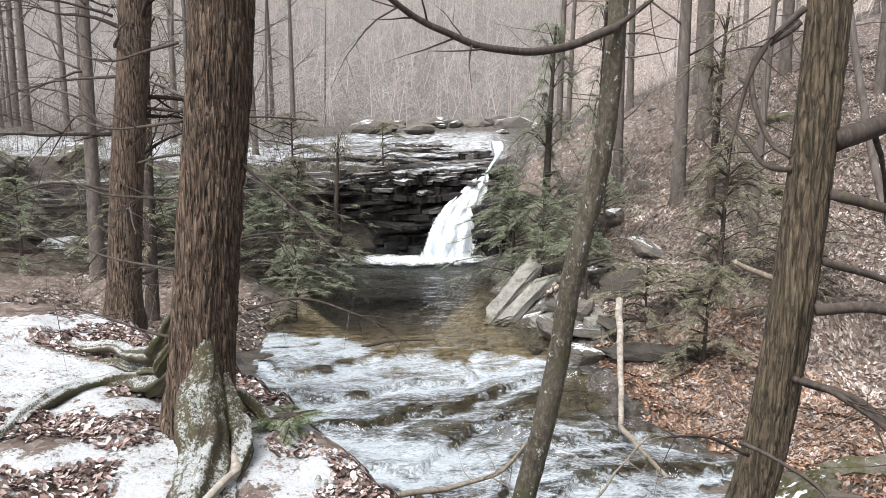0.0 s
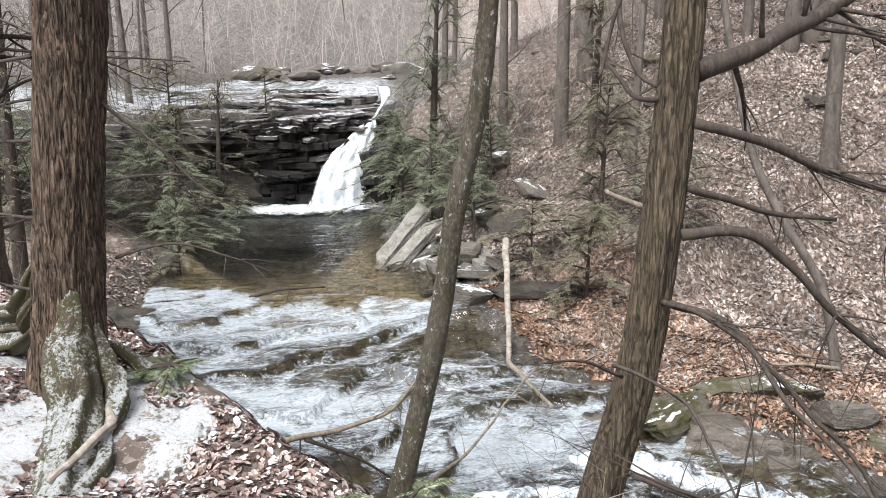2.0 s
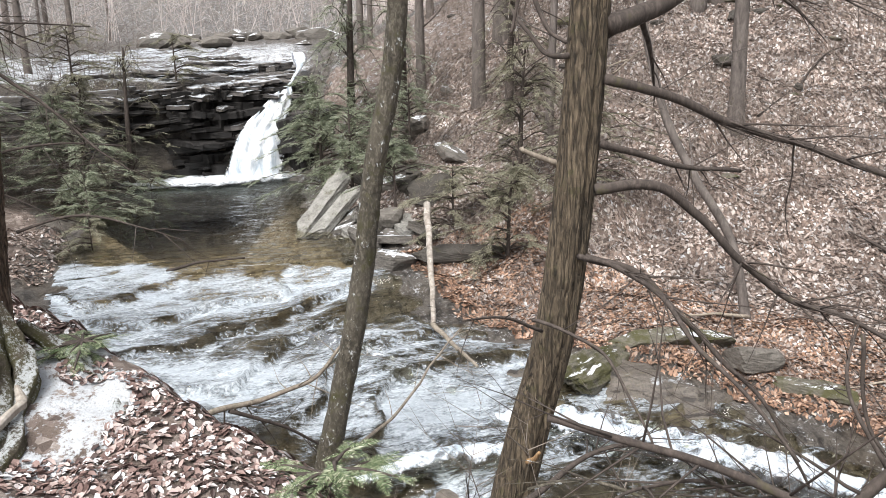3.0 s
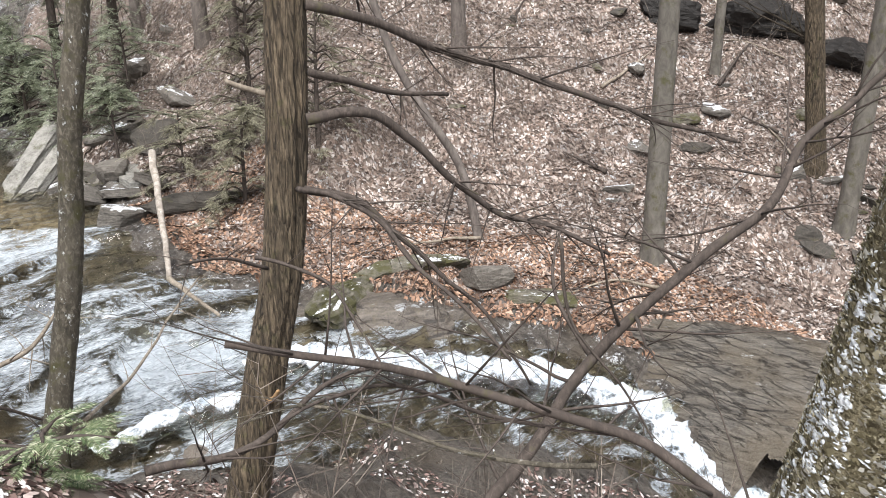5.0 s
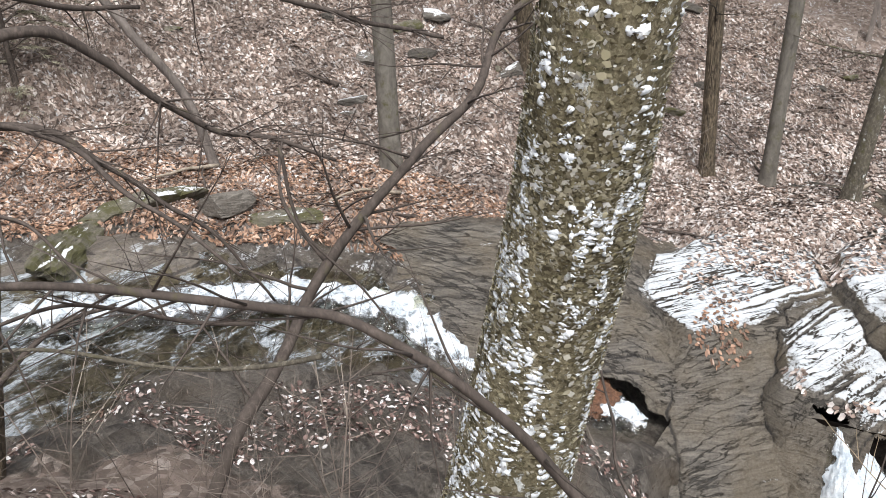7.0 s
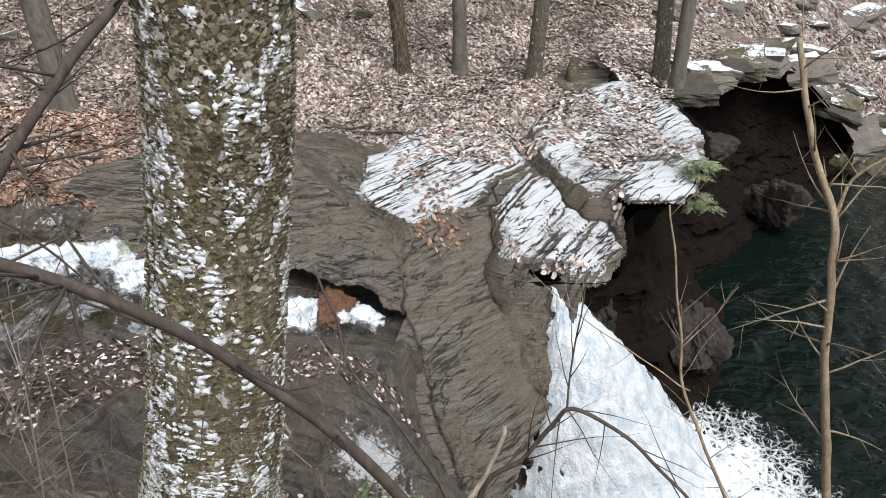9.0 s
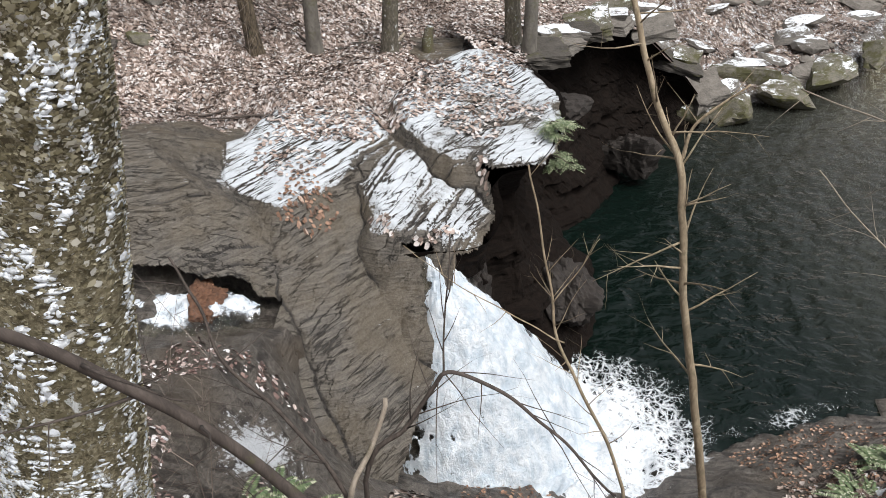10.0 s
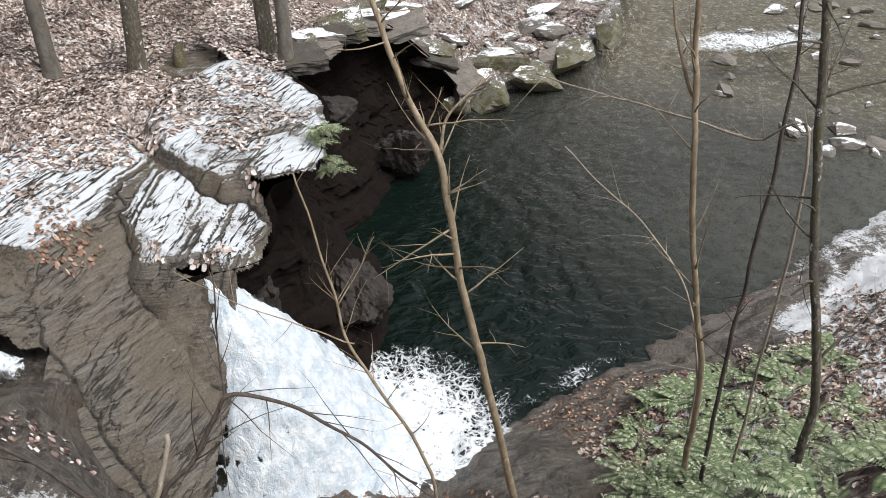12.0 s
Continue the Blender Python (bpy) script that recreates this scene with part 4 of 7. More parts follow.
# courses of the limbs and saplings
TOPBR = [(1.49, 6.59, 4.51), (1.06, 6.51, 4.35), (0.68, 6.4, 4.3), (0.27, 6.27, 4.36), (-0.12, 6.11, 4.52), (-0.32, 5.95, 4.64), (-0.51, 5.78, 4.81)]
TOPBR2 = [(1.46, 6.6, 4.5), (1.68, 6.71, 4.65), (1.85, 6.82, 4.8)]
B1 = [(2.47, 4.75, 3.3), (2.98, 4.76, 3.15), (3.42, 4.76, 2.97), (3.91, 4.7, 2.81), (4.66, 4.38, 2.52), (5.11, 4.25, 2.35), (5.65, 3.96, 2.17)]
B2 = [(2.46, 4.75, 2.88), (3.01, 4.83, 2.7), (3.57, 4.87, 2.62)]
B3 = [(2.39, 4.67, 2.59), (2.81, 4.6, 2.6), (3.09, 4.57, 2.38), (3.42, 4.49, 2.04), (3.71, 4.42, 1.8), (4.03, 4.3, 1.7), (4.47, 4.05, 1.44)]
B4 = [(2.34, 4.69, 2.13), (2.66, 4.58, 2.02), (2.95, 4.46, 1.74), (3.2, 4.35, 1.44), (3.48, 4.19, 1.1), (3.74, 4.03, 0.56)]
BR = [(2.48, 4.79, 3.62), (2.92, 4.96, 3.76), (3.35, 5.1, 3.93), (3.81, 5.2, 4.16)]
BSTUB = [(2.27, 4.9, 2.73), (2.11, 4.91, 2.79), (1.96, 4.92, 2.86)]
BL1 = [(2.26, 4.8, 4.41), (2.09, 4.82, 4.26), (1.98, 4.8, 4.09), (1.9, 4.78, 3.82), (1.83, 4.75, 3.59)]
BL2 = [(2.24, 4.81, 4.33), (2.0, 4.82, 4.13), (1.97, 4.75, 3.86), (2.03, 4.65, 3.62), (2.12, 4.53, 3.53)]
BL3 = [(2.24, 4.81, 3.45), (2.15, 5.03, 3.47), (2.06, 5.23, 3.65), (2.04, 5.42, 3.78)]
LOWR = [(2.32, 4.75, 2.12), (2.47, 4.45, 2.12), (2.62, 4.13, 2.01), (2.72, 3.81, 1.76), (2.83, 3.47, 1.6), (2.92, 3.13, 1.38)]
LOWR2 = [(2.06, 4.75, 1.61), (1.69, 4.56, 1.81), (1.4, 4.32, 1.9)]
ARC = [(1.94, 4.58, 1.76), (2.1, 4.33, 1.75), (2.25, 4.07, 1.66), (2.31, 3.85, 1.46), (2.35, 3.64, 1.29)]
NEARBR = [(2.8, 0.2, 0.35), (2.72, 0.37, 0.8), (2.59, 0.55, 1.23), (2.48, 0.67, 1.52), (2.32, 0.82, 1.82), (2.17, 0.93, 2.03), (2.01, 1.13, 2.22), (1.84, 1.29, 2.3), (1.63, 1.44, 2.39), (1.42, 1.56, 2.45), (1.18, 1.65, 2.53), (1.0, 1.71, 2.58)]
NEARBR2 = [(1.96, 1.59, 2.08), (1.67, 1.61, 2.23), (1.42, 1.59, 2.4), (1.21, 1.53, 2.44), (1.04, 1.44, 2.47)]
NEARBR3 = [(2.3, 1.7, 1.74), (2.15, 1.89, 1.69), (1.96, 2.08, 1.7), (1.66, 2.28, 1.85), (1.42, 2.42, 1.92), (1.22, 2.53, 1.84)]
DIAG = [(2.77, 3.35, 0.12), (3.26, 3.37, 0.55), (3.73, 3.36, 1.07), (4.33, 3.17, 1.63), (4.85, 2.99, 2.03), (5.16, 3.05, 2.36), (5.59, 2.92, 2.7), (5.99, 2.82, 3.08)]
DIAG2 = [(3.81, 3.46, 1.01), (3.82, 3.9, 1.36), (4.07, 4.15, 1.67)]
DIAG3 = [(3.63, 3.6, 1.85), (3.63, 3.48, 1.34), (3.85, 3.15, 0.87), (3.91, 2.95, 0.61)]
SAPA = [(6.33, -2.05, -3.7), (6.51, -1.77, -2.3), (6.65, -1.57, -1.34), (6.77, -1.45, -0.47), (6.88, -1.37, 0.08), (7.0, -1.2, 0.4), (7.12, -1.05, 0.83), (7.23, -0.92, 1.29)]
SAPA2 = [(7.18, -1.43, -0.07), (7.31, -1.52, 0.21), (7.39, -1.92, 0.53)]
SAPB = [(6.1, -1.15, -2.96), (6.29, -0.75, -1.99), (6.46, -0.49, -1.54), (6.62, -0.41, -1.15), (6.77, -0.29, -0.6), (6.92, -0.17, -0.03)]
SAPB2 = [(6.34, -0.54, -1.43), (6.38, -0.0, -1.14), (6.38, 0.42, -0.88), (6.37, 0.82, -0.53)]
SAPB3 = [(6.54, -0.43, -1.15), (6.64, -0.61, -0.92), (6.73, -0.79, -0.6)]
DARK = [(4.04, 0.57, -0.59), (4.11, 0.34, -0.26), (4.16, 0.17, 0.0), (4.18, 0.07, 0.1), (4.22, -0.18, -0.03), (4.25, -0.42, -0.28), (4.25, -0.61, -0.5), (4.24, -0.88, -0.83)]
DARK2 = [(4.17, 0.12, 0.09), (4.27, 0.13, 0.27), (4.38, 0.09, 0.6), (4.48, 0.1, 0.82)]
STUBST = [(3.9, 0.65, -0.66), (4.05, 0.54, -0.41), (4.18, 0.46, -0.12)]
SAPC = [(5.79, -3.49, -1.72), (5.98, -3.31, -0.56), (6.12, -3.2, 0.62), (6.24, -3.14, 1.42), (6.32, -3.14, 1.62)]
SAPC2 = [(6.18, -3.19, 0.73), (6.3, -3.06, 1.12), (6.38, -3.0, 1.46)]
SAPD = [(5.62, -3.59, -1.42), (5.68, -3.64, -0.66), (5.74, -3.69, 0.31), (5.8, -3.72, 1.05), (5.9, -3.71, 1.55)]
SAPE = [(4.74, -3.78, -0.97), (4.93, -3.66, -0.13), (5.08, -3.59, 0.54), (5.21, -3.54, 1.18), (5.32, -3.5, 1.72)]
WHITETW = [(5.33, -3.66, 0.56), (5.77, -3.49, 0.53), (6.26, -3.14, 0.54), (6.75, -2.67, 0.56), (7.16, -2.25, 0.59)]
TWIG = [(6.85, -4.06, -2.69), (7.06, -3.89, -1.82), (7.35, -3.53, -1.22), (7.6, -3.17, -0.88), (7.85, -2.75, -0.46)]
L95 = [(3.95, 0.68, -0.78), (4.05, 0.95, -0.33), (4.08, 1.32, 0.14), (4.22, 1.48, 0.42), (4.34, 1.66, 0.66)]


# ---- the trees by the camera ----
def bark_trunk(keys, radius_at, material, parent, sides, rings, style, depth, seed=0, name="trunk"):
    """A trunk with furrows (hemlock) or flaking plates (birch) raised on it."""
    pts = curve_points(keys, rings)
    co, faces, fur = [], [], []
    h = 0.0
    for i, p in enumerate(pts):
        d = (pts[min(i + 1, rings - 1)] - pts[max(i - 1, 0)]).normalized()
        if i:
            h += (p - pts[i - 1]).length
        u = d.cross(Vector((0, 1, 0.05))).normalized()
        v = u.cross(d)
        for j in range(sides):
            a = 2 * math.pi * j / sides
            r = radius_at(h, a)
            c, s = math.cos(a), math.sin(a)
            if style == "furrow":
                w = 0.5 * noise.noise(Vector((c * 2 + seed, s * 2, h * 0.9)))
                n = noise.noise(Vector(((c + w * 0.2) * 9.0 + seed, (s + w * 0.2) * 9.0, h * 3.6)))
                n2 = noise.noise(Vector((c * 14, s * 14 + seed, h * 5.0)))
                k = min(1.0, abs(n) * 3.2) - 0.6 + 0.35 * n2
            else:
                n = noise.noise(Vector((c * 3.4 + seed, s * 3.4, h * 6.0)))
                n2 = noise.noise(Vector((c * 8, s * 8 + seed, h * 18.0)))
                k = math.floor((n + 1) * 3) / 3 - 0.8 + 0.5 * n2
            lump = 0.04 * noise.noise(Vector((c + seed, s, h * 0.8)))
            co.append(p + (u * c + v * s) * (r * (1 + lump) + depth * k))
            fur.append(0.6 + 0.5 * k)
    for i in range(rings - 1):
        for j in range(sides):
            a, b = i * sides + j, i * sides + (j + 1) % sides
            faces.append((a, b, b + sides, a + sides))
    n = (rings - 1) * sides
    faces.append(tuple(range(n, n + sides)))
    ob = mesh_from(name, co, faces, material, parent)
    ob.data.attributes.new("furrow", "FLOAT", "POINT").data.foreach_set("value", fur)
    return ob


def rel(keys, base):
    return [Vector(k) - Vector(base) for k in keys]


def limb(parent, keys, r0, r1, material, twigs=6, reach=0.7, depth=2, seed=0, droop=0.2, name="limb", twig_material=None):
    """A bent limb under a tree, with its twigs as a part of their own."""
    base = parent.location
    pts = curve_points(rel(keys, base), max(10, 6 * len(keys)))
    n = len(pts)
    for i in range(1, n - 1):
        pts[i] = pts[i] + Vector((noise.noise(pts[i] * 3 + Vector((seed, 0, 0))), noise.noise(pts[i] * 3 + Vector((0, seed, 5))), noise.noise(pts[i] * 3 + Vector((7, 0, seed))))) * 0.02
    rad = [r0 + (r1 - r0) * (i / (n - 1)) ** 0.8 for i in range(n)]
    ob = mesh_from(name, *tube(pts, rad, 9, 0.12, seed), material, parent)
    if twigs:
        rng = random.Random(100 + seed)
        soup = Soup()
        for k in range(twigs):
            i = rng.randrange(n // 5, n - 1)
            d = (pts[i + 1] - pts[i]).normalized()
            w = d * 0.7 + Vector((rng.uniform(-1, 1), rng.uniform(-1, 1), rng.uniform(-1.0, 0.7)))
            sprout(soup, pts[i], w, reach * rng.uniform(0.5, 1.2), max(0.004, rad[i] * 0.35), rng, depth, 5, droop)
        tagged(soup.make("twig_spray", twig_material or material, ob), kind="stuff")
    return ob


def root(parent, keys, r0, r1, material, seed, label=""):
    """A gnarled root with ridges along it, half sunk in the ground."""
    n = 80
    pts = curve_points(rel(keys, parent.location), n)
    for i in range(n):
        q = pts[i] * 2.2 + Vector((seed * 3.1, 0, 0))
        pts[i] = pts[i] + Vector((noise.noise(q), noise.noise(q + Vector((9, 0, 0))), 0.5 * noise.noise(q + Vector((0, 9, 0))))) * 0.09 * min(1.0, i / 20)
    rad = [(r0 + (r1 - r0) * (i / (n - 1)) ** 0.7) * min(1.0, 0.3 + 3 * i / n) * (1 + 0.25 * noise.noise(Vector((i * 0.17, seed, 0)))) for i in range(n)]
    co, faces = tube(pts, rad, 30, 0.5, seed)
    out = []
    for k, c in enumerate(co):
        mid = pts[min(k // 30, n - 1)]
        a = 2 * math.pi * (k % 30) / 30
        g = 0.5 * noise.noise((math.cos(a) * 2.6 + seed, math.sin(a) * 2.6, k // 30 * 0.045)) + 0.35 * noise.fractal(c * 14, 0.8, 2.0, 3)
        out.append(mid + (c - mid) * (1 + 0.3 * g))
    ob = mesh_from("root", out, faces, material, parent)
    if label:
        ob["label"] = label
    return ob


# the great hemlock on the snowy bank
HEM = (-1.78, 5.6, 1.35)
hemlock = thing("hemlock_tree", HEM, "tall hemlock with furrowed brown bark and snowy roots", "tree")
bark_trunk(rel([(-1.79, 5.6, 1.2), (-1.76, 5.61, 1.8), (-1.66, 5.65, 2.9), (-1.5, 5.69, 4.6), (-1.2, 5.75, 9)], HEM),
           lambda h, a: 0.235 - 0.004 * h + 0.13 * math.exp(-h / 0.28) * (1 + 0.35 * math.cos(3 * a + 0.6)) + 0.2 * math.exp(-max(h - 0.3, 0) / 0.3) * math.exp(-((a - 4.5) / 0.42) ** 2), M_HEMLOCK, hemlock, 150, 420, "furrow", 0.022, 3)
root(hemlock, [(-1.7, 5.52, 2.25), (-1.63, 5.3, 1.76), (-1.56, 4.95, 1.38), (-1.5, 4.4, 1.2), (-1.52, 3.7, 1.1), (-1.6, 3.0, 1.06)], 0.19, 0.12, M_ROOT, 1, "snow-dusted buttress root")
root(hemlock, [(-1.55, 5.5, 1.9), (-1.4, 5.3, 1.5), (-1.32, 4.95, 1.32), (-1.38, 4.4, 1.22), (-1.5, 3.9, 1.14)], 0.12, 0.04, M_ROOT, 2)
root(hemlock, [(-1.4, 5.15, 1.45), (-1.3, 4.9, 1.41), (-1.42, 4.6, 1.38), (-1.52, 4.35, 1.34)], 0.035, 0.02, M_DEADWOOD, 3, "thin pale root")
root(hemlock, [(-1.5, 5.7, 1.7), (-1.25, 5.7, 1.44), (-1.0, 5.45, 1.33), (-0.78, 5.0, 1.25), (-0.62, 4.6, 1.18), (-0.5, 4.2, 1.1)], 0.1, 0.04, M_ROOT, 5)
root(hemlock, [(-1.95, 5.7, 1.9), (-2.3, 6.2, 1.6), (-2.75, 6.65, 1.48), (-3.05, 6.5, 1.46), (-3.2, 6.0, 1.45), (-3.25, 5.4, 1.41), (-3.3, 4.8, 1.31)], 0.1, 0.09, M_ROOT, 4, "long mossy root under snow")
root(hemlock, [(-1.95, 5.8, 2.35), (-2.25, 6.1, 1.95), (-2.65, 6.7, 1.66), (-3.3, 7.4, 1.54), (-4.0, 7.9, 1.48)], 0.09, 0.05, M_ROOT, 6, "mossy root arching from the trunk")
root(hemlock, [(-1.98, 5.75, 2.1), (-2.2, 6.0, 1.8), (-2.55, 6.55, 1.56), (-2.95, 7.1, 1.46), (-3.3, 7.3, 1.42)], 0.085, 0.04, M_ROOT, 7)
limb(hemlock, [(-1.45, 5.65, 3.5), (-1.15, 5.6, 3.25), (-0.85, 5.55, 2.95), (-0.6, 5.5, 2.75)], 0.014, 0.005, M_TWIG, 5, 0.5, 2, 11)
limb(hemlock, [(-1.4, 5.65, 2.35), (-1.0, 5.6, 2.45), (-0.6, 5.6, 2.35), (-0.3, 5.6, 2.2)], 0.012, 0.004, M_TWIG, 7, 0.5, 2, 12)
limb(hemlock, [(-1.4, 5.6, 2.9), (-1.0, 5.65, 2.95), (-0.65, 5.7, 2.9)], 0.01, 0.004, M_TWIG, 6, 0.5, 2, 13)
for k in range(5):
    z = 2.1 + 0.55 * k
    limb(hemlock, [(-1.8, 5.6, z), (-2.5, 5.9, z + 0.1 - 0.05 * k), (-3.3, 6.2, z + 0.25)], 0.014, 0.004, M_TWIG, 6, 0.8, 2, 20 + k)

# the thin leaning tree beside the rapids
LEAN = (0.6, 6.85, -0.6)
leaning = thing("leaning_tree", LEAN, "thin leaning tree with mossy bark beside the rapids", "tree")
bark_trunk(rel([(0.55, 6.86, -0.8), (1.01, 6.81, 1.2), (1.2, 6.79, 2.4), (1.42, 6.77, 3.44), (1.52, 6.7, 4.74), (1.7, 6.6, 8)], LEAN),
           lambda h, a: 0.112 - 0.006 * h + 0.04 * math.exp(-h / 0.3), M_MOSSY, leaning, 44, 220, "plate", 0.009, 9)
limb(leaning, TOPBR, 0.04, 0.02, M_TWIG, 9, 0.8, 2, 31)
limb(leaning, TOPBR2, 0.03, 0.015, M_TWIG, 4, 0.6, 2, 32)

# the hemlock with dead limbs
M_SPLINTER = bark_material("fresh splintered wood", (0.28, 0.17, 0.08), (0.5, 0.34, 0.19), 0, 0, 0.2, 20, 0.006)
HB = (1.75, 5.02, -0.5)
bare = thing("bare_hemlock_tree", HB, "hemlock with split brown bark and dead lower limbs", "tree")
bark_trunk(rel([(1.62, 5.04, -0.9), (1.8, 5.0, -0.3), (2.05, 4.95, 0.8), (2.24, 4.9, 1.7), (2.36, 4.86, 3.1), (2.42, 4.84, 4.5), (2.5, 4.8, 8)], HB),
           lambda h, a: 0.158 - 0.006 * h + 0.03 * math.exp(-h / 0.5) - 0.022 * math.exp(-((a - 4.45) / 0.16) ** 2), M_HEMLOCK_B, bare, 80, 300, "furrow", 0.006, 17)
limb(bare, B1, 0.036, 0.016, M_TWIG, 20, 0.9, 2, 41)
limb(bare, B2, 0.028, 0.014, M_TWIG, 6, 0.5, 2, 42)
limb(bare, B3, 0.04, 0.014, M_TWIG, 17, 0.8, 2, 43)
limb(bare, B4, 0.028, 0.01, M_TWIG, 16, 0.7, 2, 44)
limb(bare, BR, 0.075, 0.05, M_TWIG, 8, 1.0, 2, 45)
limb(bare, BSTUB, 0.026, 0.016, M_PALE, 0, 0, 0, 46, name="stub")
limb(bare, BL1, 0.022, 0.01, M_TWIG, 7, 0.5, 2, 47, 0.8)
limb(bare, BL2, 0.022, 0.012, M_TWIG, 4, 0.4, 2, 48, 0.8)
limb(bare, BL3, 0.02, 0.012, M_TWIG, 3, 0.5, 2, 49)
limb(bare, LOWR, 0.022, 0.01, M_TWIG, 9, 0.6, 2, 50)
limb(bare, LOWR2, 0.014, 0.006, M_TWIG, 4, 0.4, 2, 51)
limb(bare, ARC, 0.014, 0.007, M_TWIG, 5, 0.4, 2, 52)
limb(bare, [(1.96, 4.9, 0.55), (2.0, 4.76, 0.62), (2.03, 4.68, 0.72)], 0.035, 0.012, M_SPLINTER, 0, 0, 0, 53, name="broken_stub")

# the old birch
BI = (2.66, 1.2, 0.3)
birch = thing("birch_tree", BI, "old birch with flaking lichen-grey bark and clinging snow", "tree")
BIRCH_KEYS = rel([(2.4, 1.35, -0.6), (2.6, 1.2, 0.65), (2.66, 1.12, 1.1), (2.76, 1.0, 1.9), (2.81, 0.93, 2.4), (2.86, 0.86, 3.1), (3.0, 0.6, 5.5)], BI)


def birch_radius(h, a):
    return 0.205 + 0.16 * math.exp(-max(h - 0.7, 0) / 0.55)


bark_trunk(BIRCH_KEYS, birch_radius, M_BIRCH, birch, 160, 460, "plate", 0.011, 29)


def flakes():
    rng = random.Random(7)
    pts = curve_points(BIRCH_KEYS, 200)
    lens = [0.0]
    for a, b in zip(pts, pts[1:]):
        lens.append(lens[-1] + (b - a).length)
    co, faces = [], []
    for k in range(32000):
        i = rng.randrange(12, 170)
        d = (pts[i + 1] - pts[i - 1]).normalized()
        u = d.cross(Vector((0, 1, 0.05))).normalized()
        v = u.cross(d)
        a = rng.uniform(0, 2 * math.pi)
        out = u * math.cos(a) + v * math.sin(a)
        side = d.cross(out)
        r = birch_radius(lens[i], a) + 0.003
        t = rng.gauss(0, 0.5)
        e1, e2 = side * math.cos(t) + d * math.sin(t), d * math.cos(t) - side * math.sin(t)
        big = rng.random() ** 3
        w, l = 0.004 + 0.013 * big, 0.003 + 0.009 * rng.random() * (0.4 + big)
        lift = rng.uniform(0.001, 0.014)
        c = pts[i] + out * r + d * rng.uniform(-0.012, 0.012)
        n = len(co)
        j = [rng.uniform(0.6, 1.3) for _ in range(5)]
        co += [c - e1 * w * j[0] - e2 * l * 0.6, c + e1 * w * 0.2 - e2 * l * j[1], c + e1 * w * j[2] - e2 * l * 0.3, c + e1 * w * 0.6 + e2 * l * j[3] + out * lift, c - e1 * w * 0.7 + e2 * l * j[4] + out * lift * 0.8]
        faces += [(n, n + 1, n + 4), (n + 1, n + 3, n + 4), (n + 1, n + 2, n + 3)]
    ob = mesh_from("bark_flake_layer", co, faces, M_FLAKE, birch, False)
    tagged(ob, "curled pale bark flakes", kind="stuff")


M_FLAKE = leaf_material("bark flakes", [(0, (0.08, 0.066, 0.038)), (0.3, (0.2, 0.175, 0.1)), (0.55, (0.34, 0.31, 0.21)), (0.76, (0.4, 0.37, 0.28)), (0.93, (0.56, 0.55, 0.5)), (1, (0.74, 0.75, 0.75))], 0.8)
flakes()


def clinging_snow():
    """Clumps of snow caught on the rough bark, most on the weather side."""
    rng = random.Random(17)
    pts = curve_points(BIRCH_KEYS, 200)
    lens = [0.0]
    for a, b in zip(pts, pts[1:]):
        lens.append(lens[-1] + (b - a).length)
    co, faces = [], []
    for k in range(21000):
        i = rng.randrange(12, 170)
        a = rng.uniform(0, 2 * math.pi)
        h = lens[i]
        d = (pts[i + 1] - pts[i - 1]).normalized()
        u = d.cross(Vector((0, 1, 0.05))).normalized()
        v = u.cross(d)
        out = u * math.cos(a) + v * math.sin(a)
        where = 1.5 * noise.fractal(Vector((out.x * 3.2, out.y * 3.2, h * 4.4)), 0.6, 2.0, 4)
        if where < 0.26 * (h - 2.2) + 0.14 * rng.random() - 0.7 * math.exp(-((a - 0.35) / 0.12) ** 2):
            continue
        side = d.cross(out)
        c = pts[i] + out * (birch_radius(h, a) + 0.007)
        big = rng.random() ** 3
        w, l, t = 0.003 + 0.028 * big, 0.003 + 0.02 * big * rng.random(), rng.uniform(-0.002, 0.003)
        tw = rng.gauss(0, 0.9)
        e1, e2 = side * math.cos(tw) + d * math.sin(tw), d * math.cos(tw) - side * math.sin(tw)
        n = len(co)
        for q in range(6):
            g = q * math.pi / 3 + rng.uniform(-0.3, 0.3)
            co.append(c + e1 * w * math.cos(g) + e2 * l * math.sin(g) - out * 0.006)
        for q in range(6):
            g = q * math.pi / 3
            co.append(c + (e1 * w * math.cos(g) + e2 * l * math.sin(g)) * 0.6 + out * t)
        faces += [(n + q, n + (q + 1) % 6, n + 6 + (q + 1) % 6, n + 6 + q) for q in range(6)]
        faces.append(tuple(n + 6 + q for q in range(6)))
    tagged(mesh_from("clinging_snow", co, faces, M_SNOW, birch), "snow caught on the bark", kind="stuff")


def snow_material():
    m, nt, p = mat("snow")
    n = noise_tex(nt, coords(nt), 40.0, 6, 0.7)
    nt.links.new(ramp(nt, n, [(0.3, (0.5, 0.54, 0.58)), (0.65, (0.76, 0.79, 0.82))]), p.inputs["Base Color"])
    p.inputs["Roughness"].default_value = 0.8
    bump(nt, p, n, 0.5, 0.01)
    return m


M_SNOW = snow_material()
clinging_snow()
leaner = thing("leaning_branch", (2.8, 0.2, 0.3), "broken branch leaning across the birch trunk", "dead wood")
limb(leaner, NEARBR, 0.024, 0.01, M_TWIG, 26, 0.55, 2, 61, 0.1, "stem")
limb(leaner, NEARBR2, 0.008, 0.004, M_TWIG, 8, 0.35, 2, 62, 0.1)
limb(leaner, NEARBR3, 0.012, 0.005, M_MOSSY, 9, 0.45, 2, 63, 0.1)

